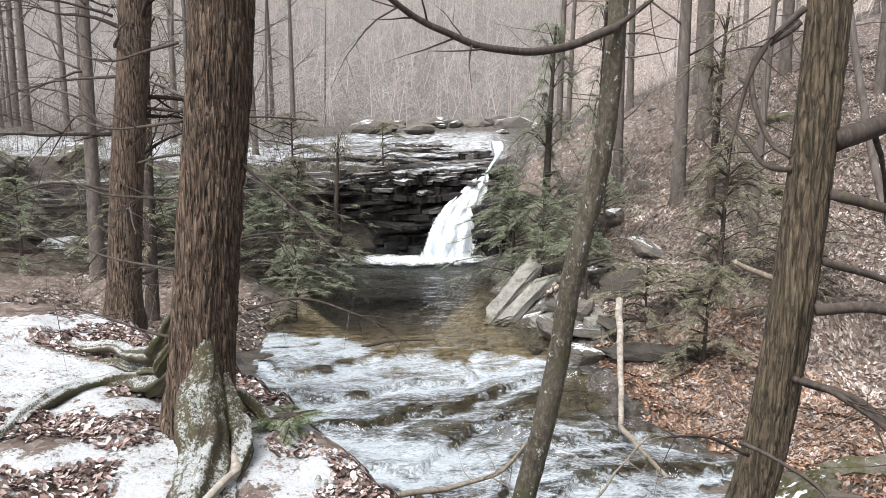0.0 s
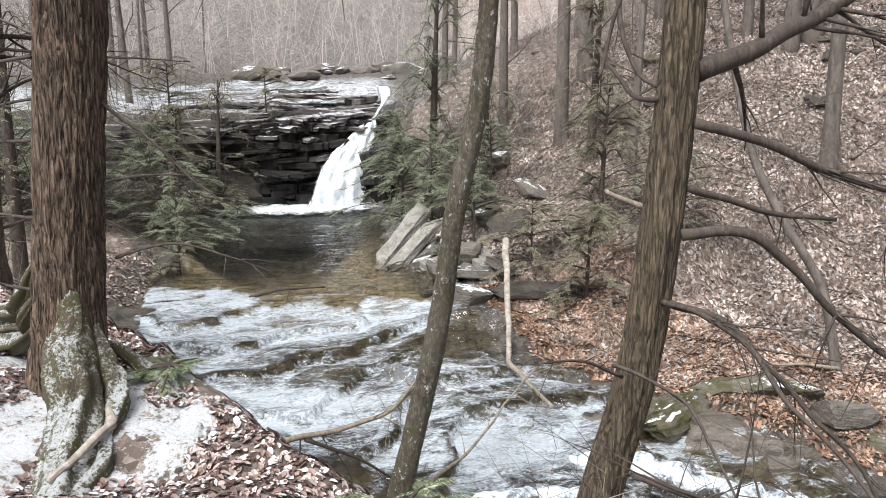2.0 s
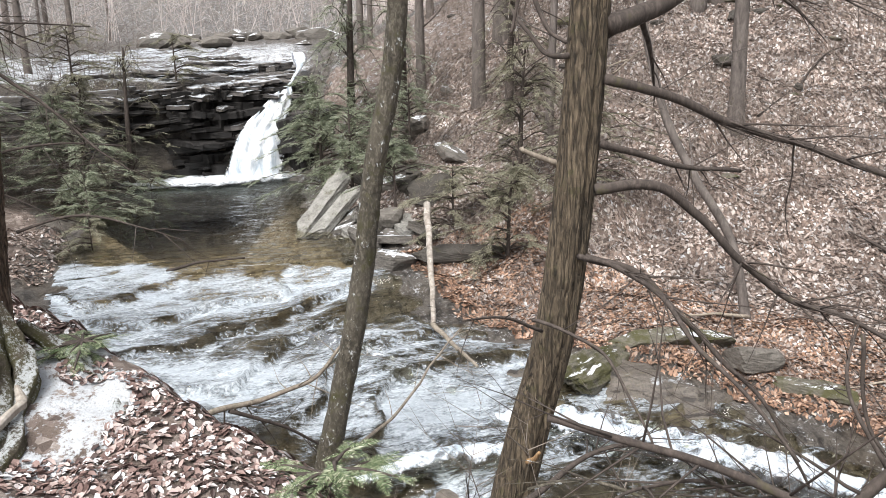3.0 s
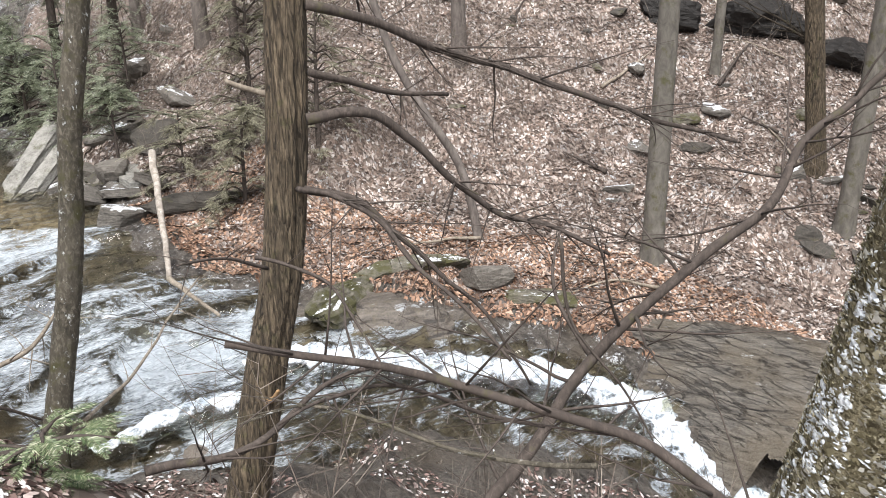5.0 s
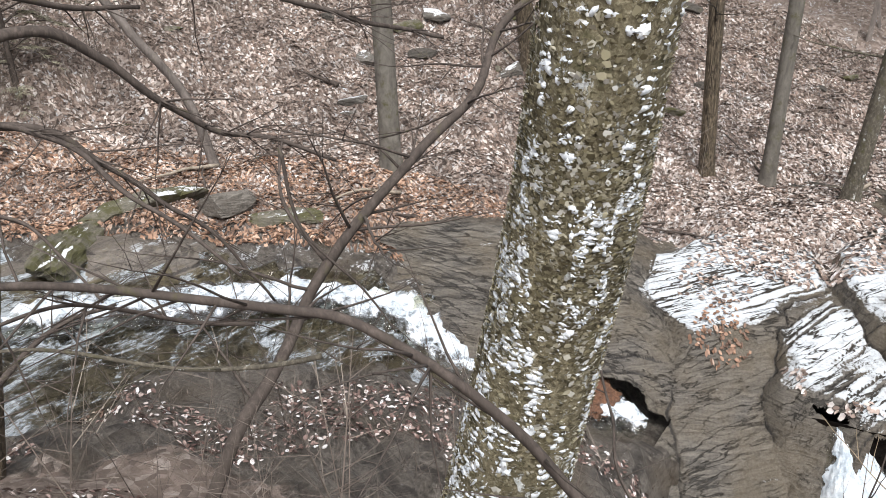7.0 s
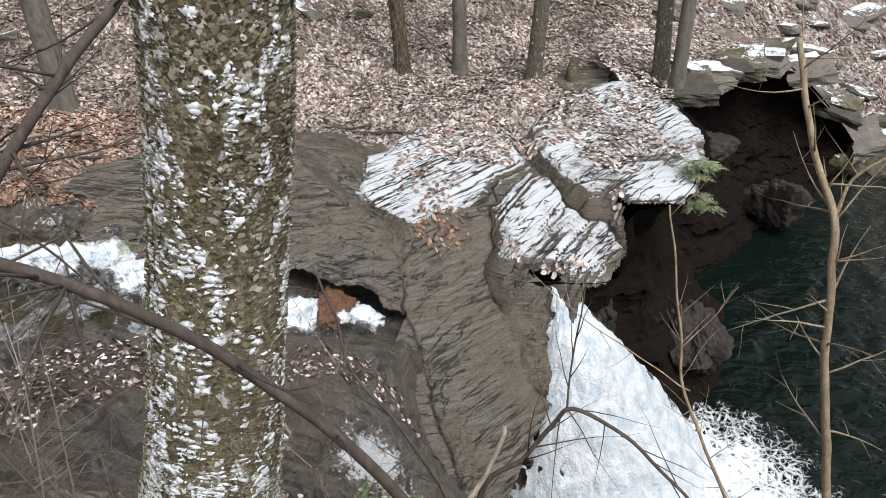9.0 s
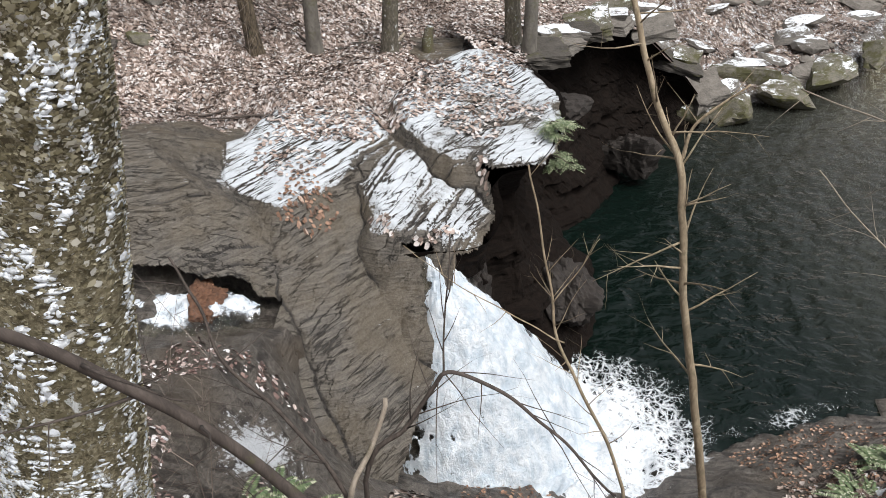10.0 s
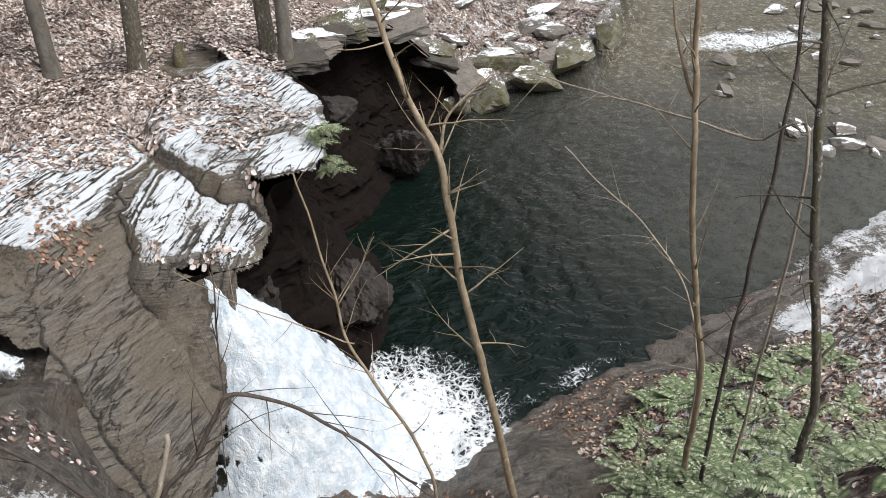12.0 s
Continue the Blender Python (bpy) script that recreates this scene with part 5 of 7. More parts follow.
# a dead leaning sapling across the view
diag = thing("dead_sapling", DIAG[0], "dead leaning sapling with bare grey branches", "tree")
limb(diag, [(2.3, 3.35, -0.6)] + DIAG, 0.05, 0.022, M_TWIG, 24, 1.2, 3, 71, 0.0, "trunk")
limb(diag, DIAG2, 0.018, 0.008, M_TWIG, 5, 0.6, 2, 72, 0.0)
limb(diag, DIAG3, 0.014, 0.006, M_TWIG, 6, 0.6, 2, 73, 0.2)


def bank_tree(name, keys, r0, r1, material, label, seed, branches=6, sides=22):
    e = thing(name, keys[0], label, "tree", "trees on the far bank")
    k2 = [Vector(keys[0]) - Vector((0, 0, 0.5))] + [Vector(k) for k in keys[1:]]
    bark_trunk(rel(k2, keys[0]), lambda h, a: max(r1, r0 - (r0 - r1) * h / 8) + 0.35 * r0 * math.exp(-max(h - 0.4, 0) / 0.22) * (1 + 0.3 * math.cos(4 * a + seed)), material, e, sides, 70, "plate", 0.004, seed)
    rng = random.Random(seed)
    soup = Soup()
    pts = curve_points(rel(keys, keys[0]), 30)
    for k in range(branches):
        p = pts[rng.randrange(9, 29)]
        sprout(soup, p, (rng.uniform(-1, 1), rng.uniform(-1, 1), rng.uniform(0, 0.6)), rng.uniform(1, 2.4), r0 * 0.16, rng, 2, 5)
    if branches:
        tagged(soup.make("branch_spray", material, e), kind="stuff")
    return e


def up(x, y, lean_x=0.0, lean_y=0.0, h=9.0):
    z = ground_z(x, y)
    return [(x, y, z), (x + lean_x * 0.4, y + lean_y * 0.4, z + h * 0.4), (x + lean_x, y + lean_y, z + h)]


bank_tree("beech_tree", up(8.84, 7.88, 0.1, 0.1), 0.16, 0.125, M_BEECH, "smooth grey beech on the leafy bench", 81, 5)
bank_tree("beech_tree", up(12.67, 4.5, 0.0, 0.5), 0.12, 0.095, M_HEMLOCK_B, "grey trunk standing above the snowy slabs", 82, 4)
bank_tree("beech_tree", up(13.1, 3.7, 0.3, -0.1), 0.12, 0.095, M_BEECH, "grey trunk standing above the snowy slabs", 83, 4)
bank_tree("beech_tree", up(12.95, 2.45, 0.5, -0.8), 0.125, 0.09, M_MOSSY, "mossy trunk leaning above the snowy slabs", 84, 4)
bank_tree("beech_tree", up(12.0, 6.95, 0.2, -0.2), 0.15, 0.12, M_BEECH, "grey double trunk on the leafy slope", 85, 4)
bank_tree("beech_tree", up(12.9, 8.1, -1.4, 0.6), 0.17, 0.12, M_HEMLOCK_B, "dark leaning trunk on the leafy slope", 86, 4)
bank_tree("beech_tree", up(13.4, 11.0, 0.3, 0.1), 0.1, 0.075, M_BEECH, "slim grey trunk on the leafy slope", 87, 4)
bank_tree("beech_tree", [(13.3, 0.25, -1.4), (13.5, 0.1, 2.2), (13.8, -0.15, 7.6)], 0.11, 0.08, M_BEECH, "slim trunk at the edge of the undercut ledge", 88, 4)
bank_tree("beech_tree", [(13.7, 0.5, -1.4), (13.6, 0.6, 2.2), (13.2, 0.8, 7.6)], 0.13, 0.09, M_MOSSY, "mossy trunk at the edge of the undercut ledge", 89, 4)
bank_tree("slender_tree", [(6.95, 9.5, ground_z(6.95, 9.5)), (6.7, 9.75, 0.6), (6.23, 10.14, 1.6), (5.85, 10.46, 2.6), (5.5, 10.8, 4.5), (5.2, 11.2, 7)], 0.07, 0.04, M_FARTREE, "slender leaning tree with bared roots", 90, 8, 14)
back_tree = bank_tree("back_tree", [(-3.9, 9.2, ground_z(-3.9, 9.2)), (-3.75, 9.25, 3), (-3.54, 9.32, 5.15), (-3.3, 9.4, 9)], 0.2, 0.16, M_HEMLOCK, "rough dark trunk at the back of the snowy bank", 91, 10, 40)
rng = random.Random(44)
for k in range(11):
    z, a = 1.9 + 0.34 * k, (0.3, 2.7, 5.4, 3.6, 0.0, 3.1)[k % 6] + rng.uniform(-0.35, 0.35)
    r = rng.uniform(1.1, 2.4)
    limb(back_tree, [(-3.78, 9.24, z), (-3.78 + 0.5 * r * math.cos(a), 9.24 + 0.5 * r * math.sin(a), z + rng.uniform(-0.1, 0.25)), (-3.78 + r * math.cos(a), 9.24 + r * math.sin(a), z + rng.uniform(-0.45, 0.3))], 0.022, 0.006, M_TWIG, 10, 0.8, 2, 150 + k, 0.3)
bank_tree("back_tree", [(-3.3, 10.3, ground_z(-3.3, 10.3)), (-3.2, 10.3, 3), (-3.1, 10.3, 5), (-2.9, 10.4, 9)], 0.12, 0.09, M_BEECH, "pale trunk behind the hemlock", 92, 6, 20)


# ---- saplings and shrubs at the brow above the pool ----
def sapling(name, keys, r0, r1, material, label, seed, extra=(), twigs=8, reach=0.6):
    base = Vector(keys[0])
    z = min(base.z, ground_z(base.x, base.y))
    e = thing(name, (base.x, base.y, z), label, "sapling", "saplings above the pool")
    k = ([(base.x - 0.05, base.y, z - 0.15)] if base.z - z > 0.25 else []) + list(keys)
    if len(k) == len(keys):
        k[0] = (base.x, base.y, z - 0.1)
    limb(e, k, r0, r1, material, twigs, reach, 2, seed, 0.0, "stem")
    for i, x in enumerate(extra):
        limb(e, x, r1 * 0.9, r1 * 0.35, material, 4, reach * 0.7, 2, seed + i + 1, 0.0)
    return e


sapling("sapling", SAPA, 0.042, 0.022, M_SAPLING, "pale forked sapling above the dark pool", 200, (SAPA2,), 26, 0.7)
sapling("sapling", SAPB, 0.02, 0.008, M_SAPLING, "thin pale branching sapling above the chute", 210, (SAPB2, SAPB3), 18, 0.5)
sapling("shrub", DARK, 0.018, 0.008, M_TWIG, "dark bare shrub bent over the white chute", 220, (DARK2,), 18, 0.6)
sapling("broken_stick", STUBST, 0.022, 0.014, M_PALE, "broken pale stick standing on the bank", 230, (), 0, 0)
sapling("sapling", SAPC, 0.03, 0.02, M_SAPLING, "brown sapling at the fern bank", 240, (SAPC2,), 12, 0.8)
sapling("sapling", SAPD, 0.02, 0.012, M_TWIG, "slim brown sapling at the fern bank", 250, (), 12, 0.6)
sapling("sapling", SAPE, 0.034, 0.026, M_MOSSY, "straight mossy sapling among leaves", 260, (), 12, 0.8)
sapling("bough", WHITETW, 0.013, 0.006, M_PALE, "thin white bough reaching over the pool", 290, (), 14, 0.4)
sapling("sapling", TWIG, 0.016, 0.006, M_PALE, "thin pale twiggy sapling over the pool", 270, (), 14, 0.5)
sapling("shrub", L95, 0.018, 0.007, M_TWIG, "dark bare shrub beside the birch", 280, (), 8, 0.6)


# ---- rocks ----
def boulder_mesh(size, seed, cuts=16, detail=3, rough=0.04):
    """A broken stone: a ball cut by random planes, then roughened."""
    rng = random.Random(seed)
    planes = []
    for k in range(cuts):
        n = Vector((rng.gauss(0, 1), rng.gauss(0, 1), rng.gauss(0, 1))).normalized()
        planes.append((n, rng.uniform(0.42, 0.85)))
    planes += [(Vector((0, 0, 1)), 0.75), (Vector((0, 0, -1)), 0.8)]
    bm = bmesh.new()
    bmesh.ops.create_icosphere(bm, subdivisions=detail + 1, radius=1.0)
    for v in bm.verts:
        d = v.co.normalized()
        r = 1.25 * min([1.1] + [h / d.dot(n) for n, h in planes if d.dot(n) > 0.05])
        r *= 1 + rough * noise.fractal(d * 3 + Vector((seed, 0, 0)), 0.7, 2.0, 4)
        v.co = Vector((d.x * r * size[0], d.y * r * size[1], d.z * r * size[2]))
    return bm


def boulder(name, at, size, material, label, seed, turn=(0, 0, 0), group="", sink=0.3, z=None, detail=2):
    ob = finish(name, boulder_mesh([s * 0.5 for s in size], seed, detail=detail, rough=(0.05, 0.05, 0.05, 0.14, 0.17)[detail]), material)
    zz = ground_z(at[0], at[1]) if z is None else z
    ob.matrix_world = pose(at[0], at[1], zz + size[2] * (0.5 - sink), *turn)
    for p in ob.data.polygons:
        p.use_smooth = False
    return tagged(ob, label, "rock", group)


def slab_stone(name, at, size, material, label, seed, turn, group="", z=None):
    """A broken flagstone: flat faces, chipped edges."""
    rng = random.Random(seed)
    bm = bmesh.new()
    bmesh.ops.create_cube(bm, size=1.0)
    bmesh.ops.subdivide_edges(bm, edges=bm.edges[:], cuts=7, use_grid_fill=True)
    skew = (rng.uniform(-0.3, 0.3), rng.uniform(-0.3, 0.3))
    for v in bm.verts:
        c = v.co
        far = max(abs(c.x), abs(c.y)) * 2
        n = noise.fractal(Vector((c.x * size[0] * 3 + seed, c.y * size[1] * 3, c.z)), 0.8, 2.0, 4)
        k = 1 + 0.16 * n * far
        lay = math.floor((c.z + 0.5) * 3.2)
        k += 0.05 * noise.noise((c.x * 4, c.y * 4, lay * 5.1 + seed))
        v.co = Vector(((c.x + skew[0] * c.y) * k * size[0], (c.y + skew[1] * c.x) * k * size[1], c.z * size[2] * (1 + 0.25 * n)))
    ob = finish(name, bm, material, None, "", False)
    zz = ground_z(at[0], at[1]) + size[2] * 0.2 if z is None else z
    ob.matrix_world = pose(at[0], at[1], zz, *turn)
    return tagged(ob, label, "rock", group)


def plate(outline, z, thick, grade, seed, jag=0.09, rings=34, per=24, relief=0.02, ledge=0.03):
    """One bed of layered stone over a plan outline, with ragged edges and a rippled top. grade: rise along x and y."""
    rng = random.Random(seed)
    n = len(outline)
    c = Vector((sum(p[0] for p in outline) / n, sum(p[1] for p in outline) / n))
    edge = []
    for i in range(n):
        a, b = Vector(outline[i]), Vector(outline[(i + 1) % n])
        for k in range(per):
            p = a.lerp(b, k / per)
            o = p - c
            w = 1 + jag * noise.fractal(Vector((p.x * 2.6, p.y * 2.6, seed * 3.1)), 0.9, 2.0, 5) / max(o.length, 0.4)
            edge.append(c + o * w)
    m = len(edge)
    co, faces = [], []

    def zt(p, lift):
        return z + grade[0] * (p.x - c.x) + grade[1] * (p.y - c.y) + lift

    for k in range(rings):
        f = 1 - k / rings
        for p in edge:
            q = c + (p - c) * f
            r = relief * noise.fractal(Vector((q.x * 2.5, q.y * 2.5, seed)), 0.7, 2.0, 4)
            a, b = 0.8 * (q.x - c.x) + 0.6 * (q.y - c.y), 0.8 * (q.y - c.y) - 0.6 * (q.x - c.x)
            u = 1.5 * noise.fractal(Vector((a * 0.3 + seed, b * 1.1, 2)), 0.8, 2.0, 4) + 2.2 * b
            step = ledge * (math.floor(u) + min(1.0, (u - math.floor(u)) * 4) - 2.0 * b)
            co.append((q.x, q.y, zt(q, r + step - (0.015 if k == 0 else 0))))
    co.append((c.x, c.y, zt(c, 0)))
    top = rings * m
    for k in range(rings - 1):
        for j in range(m):
            faces.append((k * m + j, k * m + (j + 1) % m, (k + 1) * m + (j + 1) % m, (k + 1) * m + j))
    for j in range(m):
        faces.append(((rings - 1) * m + j, (rings - 1) * m + (j + 1) % m, top))
    b0 = len(co)
    for lev in (0.5, 1.0):
        for p in edge:
            q = c + (p - c) * (0.97 + 0.03 * noise.noise(Vector((p.x * 3, p.y * 3, seed + lev))))
            co.append((q.x, q.y, zt(q, -thick * lev)))
    for j in range(m):
        k = (j + 1) % m
        faces.append((j, b0 + j, b0 + k, k))
        faces.append((b0 + j, b0 + m + j, b0 + m + k, b0 + k))
    faces.append(tuple(b0 + m + j for j in range(m)))
    return co, faces


def layered(name, outline, z, layers, thick, grade, material, label, seed, shrink=0.05, side=None, jag=0.09, grow=0.0):
    """A stack of stone beds; each bed is a part."""
    rng = random.Random(seed)
    n = len(outline)
    c = Vector((sum(p[0] for p in outline) / n, sum(p[1] for p in outline) / n))
    e = thing(name, (c.x, c.y, z - layers * thick), label, "rock")
    for k in range(layers):
        off = Vector((rng.uniform(-1, 1), rng.uniform(-1, 1))) * shrink
        s = 1 - shrink * rng.uniform(-1.0, 1.6) + grow * k
        o = [tuple(c + (Vector(p) - c) * s + (off if k else Vector((0, 0)))) for p in outline]
        co, faces = plate(o, z - k * thick, thick * rng.uniform(0.8, 1.5), grade, seed * 10 + k, jag, *((60, 36) if k == 0 else (3, 16)))
        co = [(x - c.x, y - c.y, zz - (z - layers * thick)) for x, y, zz in co]
        ob = mesh_from("bed", co, faces, material if k == 0 or not side else side, e, False)
    return e


def ledge(name, outline, z, grade, width, thick, steps, material, label, seed, ragged=0.16, inner=0.02, skirt=(1.3, 0.7)):
    """A slab of bedded stone as one relief: worn terraces inside, a stepped broken edge, upslope it runs into the ground."""
    pts = np.array(outline)
    x0, y0 = pts.min(0) - 0.45 - skirt[1]
    x1, y1 = pts.max(0) + 0.45 + skirt[1]
    xs, ys = np.arange(x0, x1, 0.026), np.arange(y0, y1, 0.026)
    X, Y = np.meshgrid(xs, ys)
    wx = X + ragged * fbm(X * 1.5, Y * 1.5, 5, seed)
    wy = Y + ragged * fbm(X * 1.5, Y * 1.5, 5, seed + 7)
    d = np.full(X.shape, 1e9)
    odd = np.zeros(X.shape, bool)
    for a, b in zip(pts, np.roll(pts, -1, 0)):
        e = b - a
        t = np.clip(((wx - a[0]) * e[0] + (wy - a[1]) * e[1]) / (e @ e), 0, 1)
        d = np.minimum(d, np.hypot(wx - a[0] - t * e[0], wy - a[1] - t * e[1]))
        if abs(e[1]) > 1e-9:
            odd ^= ((a[1] > wy) != (b[1] > wy)) & (wx < e[0] * (wy - a[1]) / e[1] + a[0])
    d = np.where(odd, d, -d)
    cx, cy = pts.mean(0)

    def stair(u, n, sharp):
        v = u * n
        f = v - np.floor(v)
        return (np.floor(v) + np.clip((f - 1 + sharp) / sharp, 0, 1)) / n

    wob = 0.35 * fbm(X * 1.1, Y * 1.1, 4, seed + 3)
    u = np.clip(1 - d / (width * (1 + wob)), 0, 1)
    gl = math.hypot(*grade) + 1e-6
    grain = (grade[0] * (X - cx) + grade[1] * (Y - cy)) / gl + 0.55 * fbm(X * 0.8, Y * 0.8, 4, seed + 5)
    Z = z + grade[0] * (X - cx) + grade[1] * (Y - cy) + inner * (stair(grain, 5.5, 0.3) - grain) * 5.5
    Z = Z + 0.02 * fbm(X * 2.2, Y * 2.2, 4, seed + 11) - thick * stair(u, steps, 0.28)
    out = np.maximum(-d, 0) * skirt[0]
    Z = Z - (0.35 * out + 0.65 * 0.1 * stair(out / 0.1 + 1.2 * wob, 1, 0.4)) if skirt[0] < 4 else Z - out
    G = terrain(X, Y)[0]
    ob = sheet(name, xs, ys, Z, material, (), (d > -skirt[1]) & (Z > G - 0.25))
    return tagged(ob, label, "rock")


# the bedded outcrop above the chute: slabs of one stone, stepped along its bedding
SLAB_FLAT = [(8.45, 2.75), (8.7, 3.45), (9.7, 4.0), (10.9, 3.5), (11.2, 2.4), (10.3, 1.85), (9.3, 2.15)]
SLAB_TILTED = [(9.9, 1.75), (9.3, 2.0), (8.7, 1.75), (8.42, 1.4), (8.42, 0.8), (8.6, 0.4), (9.1, 0.25), (9.5, 0.7), (9.9, 1.3)]
SLAB_OVER = [(10.0, 1.4), (10.6, 1.9), (12.2, 1.9), (13.2, 1.0), (12.5, 0.1), (11.7, -0.3), (10.7, -0.42), (9.6, -0.2), (9.42, 0.3), (9.62, 0.9)]


def cracks(x, y, way, spacing, seed):
    """Beds that lap like shingles, parted by long broken cracks along a way: how deep the crack is, and the lap's height."""
    g = x * -way[1] + y * way[0]
    t = x * way[0] + y * way[1]
    w = g / spacing + 0.55 * fbm(x * 0.55, y * 0.55, 2, seed) + 0.2 * fbm(x * 2.6, y * 2.6, 4, seed + 1) + 0.8 * value_noise(g * 0.9, g * 0.0, seed + 2)
    i = np.floor(w)
    f = w - i
    amp = smooth(value_noise(i * 17.31 + t * 1.1, i * 3.7, seed + 3), 0.0, 0.8)
    wide = 0.008 + 0.016 * amp
    gap = np.minimum(f, 1 - f) * spacing
    return amp * np.exp(-(gap / wide) ** 2), (f - 0.5) * spacing * 0.22 * (0.35 + 0.65 * amp)


def outcrop_height(x, y):
    """The worn stone: three slabs, and ledges that fall to the run and the slot."""
    wx = x + 0.11 * fbm(x * 1.7, y * 1.7, 4, 301)
    wy = y + 0.11 * fbm(x * 1.7, y * 1.7, 4, 308)
    d1, d2, d3 = within_outline(SLAB_FLAT, wx, wy), within_outline(SLAB_TILTED, wx, wy), within_outline(SLAB_OVER, wx, wy)
    one = -1.38 + 0.05 * (x - 10) + 0.05 * (y - 2.9) - 0.7 * np.maximum(-d1, 0) - 0.07 * smooth(-d1, -0.1, 0.02)
    two = -1.6 + 0.27 * (x - 9.4) + 0.1 * (y - 1.1) - 1.2 * np.maximum(-d2, 0) - 0.07 * smooth(-d2, -0.15, 0.02)
    three = -1.27 + 0.03 * (x - 11.2) + 0.045 * (y - 0.8) - 1.5 * np.maximum(-d3, 0) - 0.05 * smooth(-d3, -0.15, 0.0)
    shelf = -1.98 + 0.32 * (x - 8.2) + 0.03 * (y - 3.1) + 0.12 * fbm(x * 0.9, y * 0.9, 3, 317)
    shelf = np.minimum(shelf, -1.5 + 0.02 * (x - 10))
    shelf = shelf - 1.9 * np.maximum(0.0, 7.55 - 0.35 * (y - 3.0) - wx) - 0.95 * np.maximum(0.0, 2.4 - wy) * smooth(-x, -9.4, -8.6)
    run = -1.02 + 0.17 * (x - 6.9) + 0.19 * (y - 5.7) - 0.55 * np.maximum(-within_outline([(5.2, 7.6), (6.4, 7.4), (8.0, 6.0), (9.0, 4.6), (8.2, 3.6), (7.3, 4.2), (6.75, 5.3), (5.8, 6.35)], wx, wy), 0)
    tops = np.stack([one, two, three, shelf, run])
    which = tops.argmax(0)
    crack, lap = np.zeros(x.shape), np.zeros(x.shape)
    for k, (way, gap) in enumerate((((0.88, -0.47), 0.2), ((0.93, -0.37), 0.11), ((0.5, -0.86), 0.2), ((0.28, -0.96), 0.085), ((0.62, -0.78), 0.16))):
        c, l = cracks(x, y, way, gap, 340 + 9 * k)
        if k < 3:
            c = c * smooth((d1, d2, d3)[k], -0.3, -0.02)
        crack, lap = np.where(which == k, c, crack), np.where(which == k, l, lap)
    edges = np.sort(tops, 0)
    seam = np.exp(-((edges[-1] - edges[-2]) / 0.016) ** 2) * smooth(fbm(x * 1.5, y * 1.5, 3, 390), -0.6, 0.0)
    crack = np.maximum(crack * (1 - 0.6 * smooth(-edges[-1], 2.3, 2.7)), 0.8 * seam * (which < 3))
    z = edges[-1] + lap - 0.05 * crack + 0.01 * fbm(x * 3.0, y * 3.0, 3, 319)
    return z, crack, (d1, d2, d3), which


def outcrop_z(x, y):
    return outcrop_height(np.asarray(x, float), np.asarray(y, float))[0]


def outcrop():
    xs, ys = np.arange(5.2, 14.2, 0.02), np.arange(-0.9, 7.8, 0.02)
    X, Y = np.meshgrid(xs, ys)
    Z, crack, (d1, d2, d3), which = outcrop_height(X, Y)
    G = terrain(X, Y)[0]
    spots = fbm(X * 1.2, Y * 1.2, 4, 333)
    snow = np.maximum.reduce([smooth(d1, -0.12, 0.1) * (0.95 - 0.3 * smooth(Y, 3.2, 3.8)), smooth(d2, -0.1, 0.12) * (0.66 + 0.4 * spots), smooth(d3, -0.1, 0.08) * (0.72 + 0.55 * spots)])
    ok = (Z > G - 0.12) & ((Y > 1.35) | (d3 > -0.015) | (d2 > -0.015) | (X < 8.45) & (Y > 0.7 + 0.2 * (8.4 - X))) & ~((X < 7.5 - 0.3 * (Y - 3.0) + 0.12 * fbm(X * 2.0, Y * 2.0, 3, 395)) & (Y < 4.3) & (Y > 2.55))
    e = thing("rock_outcrop", (0, 0, 0), "bedded grey slabs dusted white with snow above the chute", "rock")
    low = (which >= 3).astype(float)
    for k, (name, label) in enumerate((("flat_slab", "flat slab white with snow"), ("tilted_bed", "tilted slab streaked with snow"), ("overhanging_slab", "overhanging slab with snow and leaves"), ("shelf", "brown bedded shelf, wet below"), ("shelf", "smooth grey shelf along the run"))):
        ob = sheet(name, xs, ys, Z, M_OUTCROP, (("snow", snow), ("crack", crack), ("low", low)), ok & (which == k), True)
        ob.parent = e
        ob["label"] = label
    return e


M_OUTCROP = outcrop_material()
outcrop()

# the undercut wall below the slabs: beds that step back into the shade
# Wet stone taken nearly to black: the overhang's shade is in the colour.
M_CAVE = rock_material("wet stone blackened for shade", (0.002, 0.0017, 0.0014), (0.013, 0.009, 0.007), 0.0, 0.0, -0.2)
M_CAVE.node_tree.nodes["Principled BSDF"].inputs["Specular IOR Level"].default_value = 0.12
BRINK = [(8.4, 1.55, -2.1, 0.1), (8.42, 1.1, -2.0, 0.12), (8.44, 0.75, -1.98, 0.15), (8.62, 0.38, -1.95, 0.3), (9.05, 0.24, -1.8, 0.5), (9.42, 0.32, -1.55, 0.6), (9.55, -0.1, -1.42, 0.85), (10.1, -0.32, -1.38, 1.0), (10.8, -0.42, -1.36, 1.0),
         (11.7, -0.3, -1.36, 1.0), (12.5, 0.1, -1.36, 0.9), (13.1, 0.2, -1.4, 0.9), (13.8, -0.35, -1.45, 0.9), (14.6, -0.75, -1.5, 0.9), (15.5, -1.0, -1.6, 0.8), (16.3, -1.6, -1.9, 0.6), (17.0, -2.5, -2.9, 0.4), (17.6, -3.3, -4.0, 0.2)]


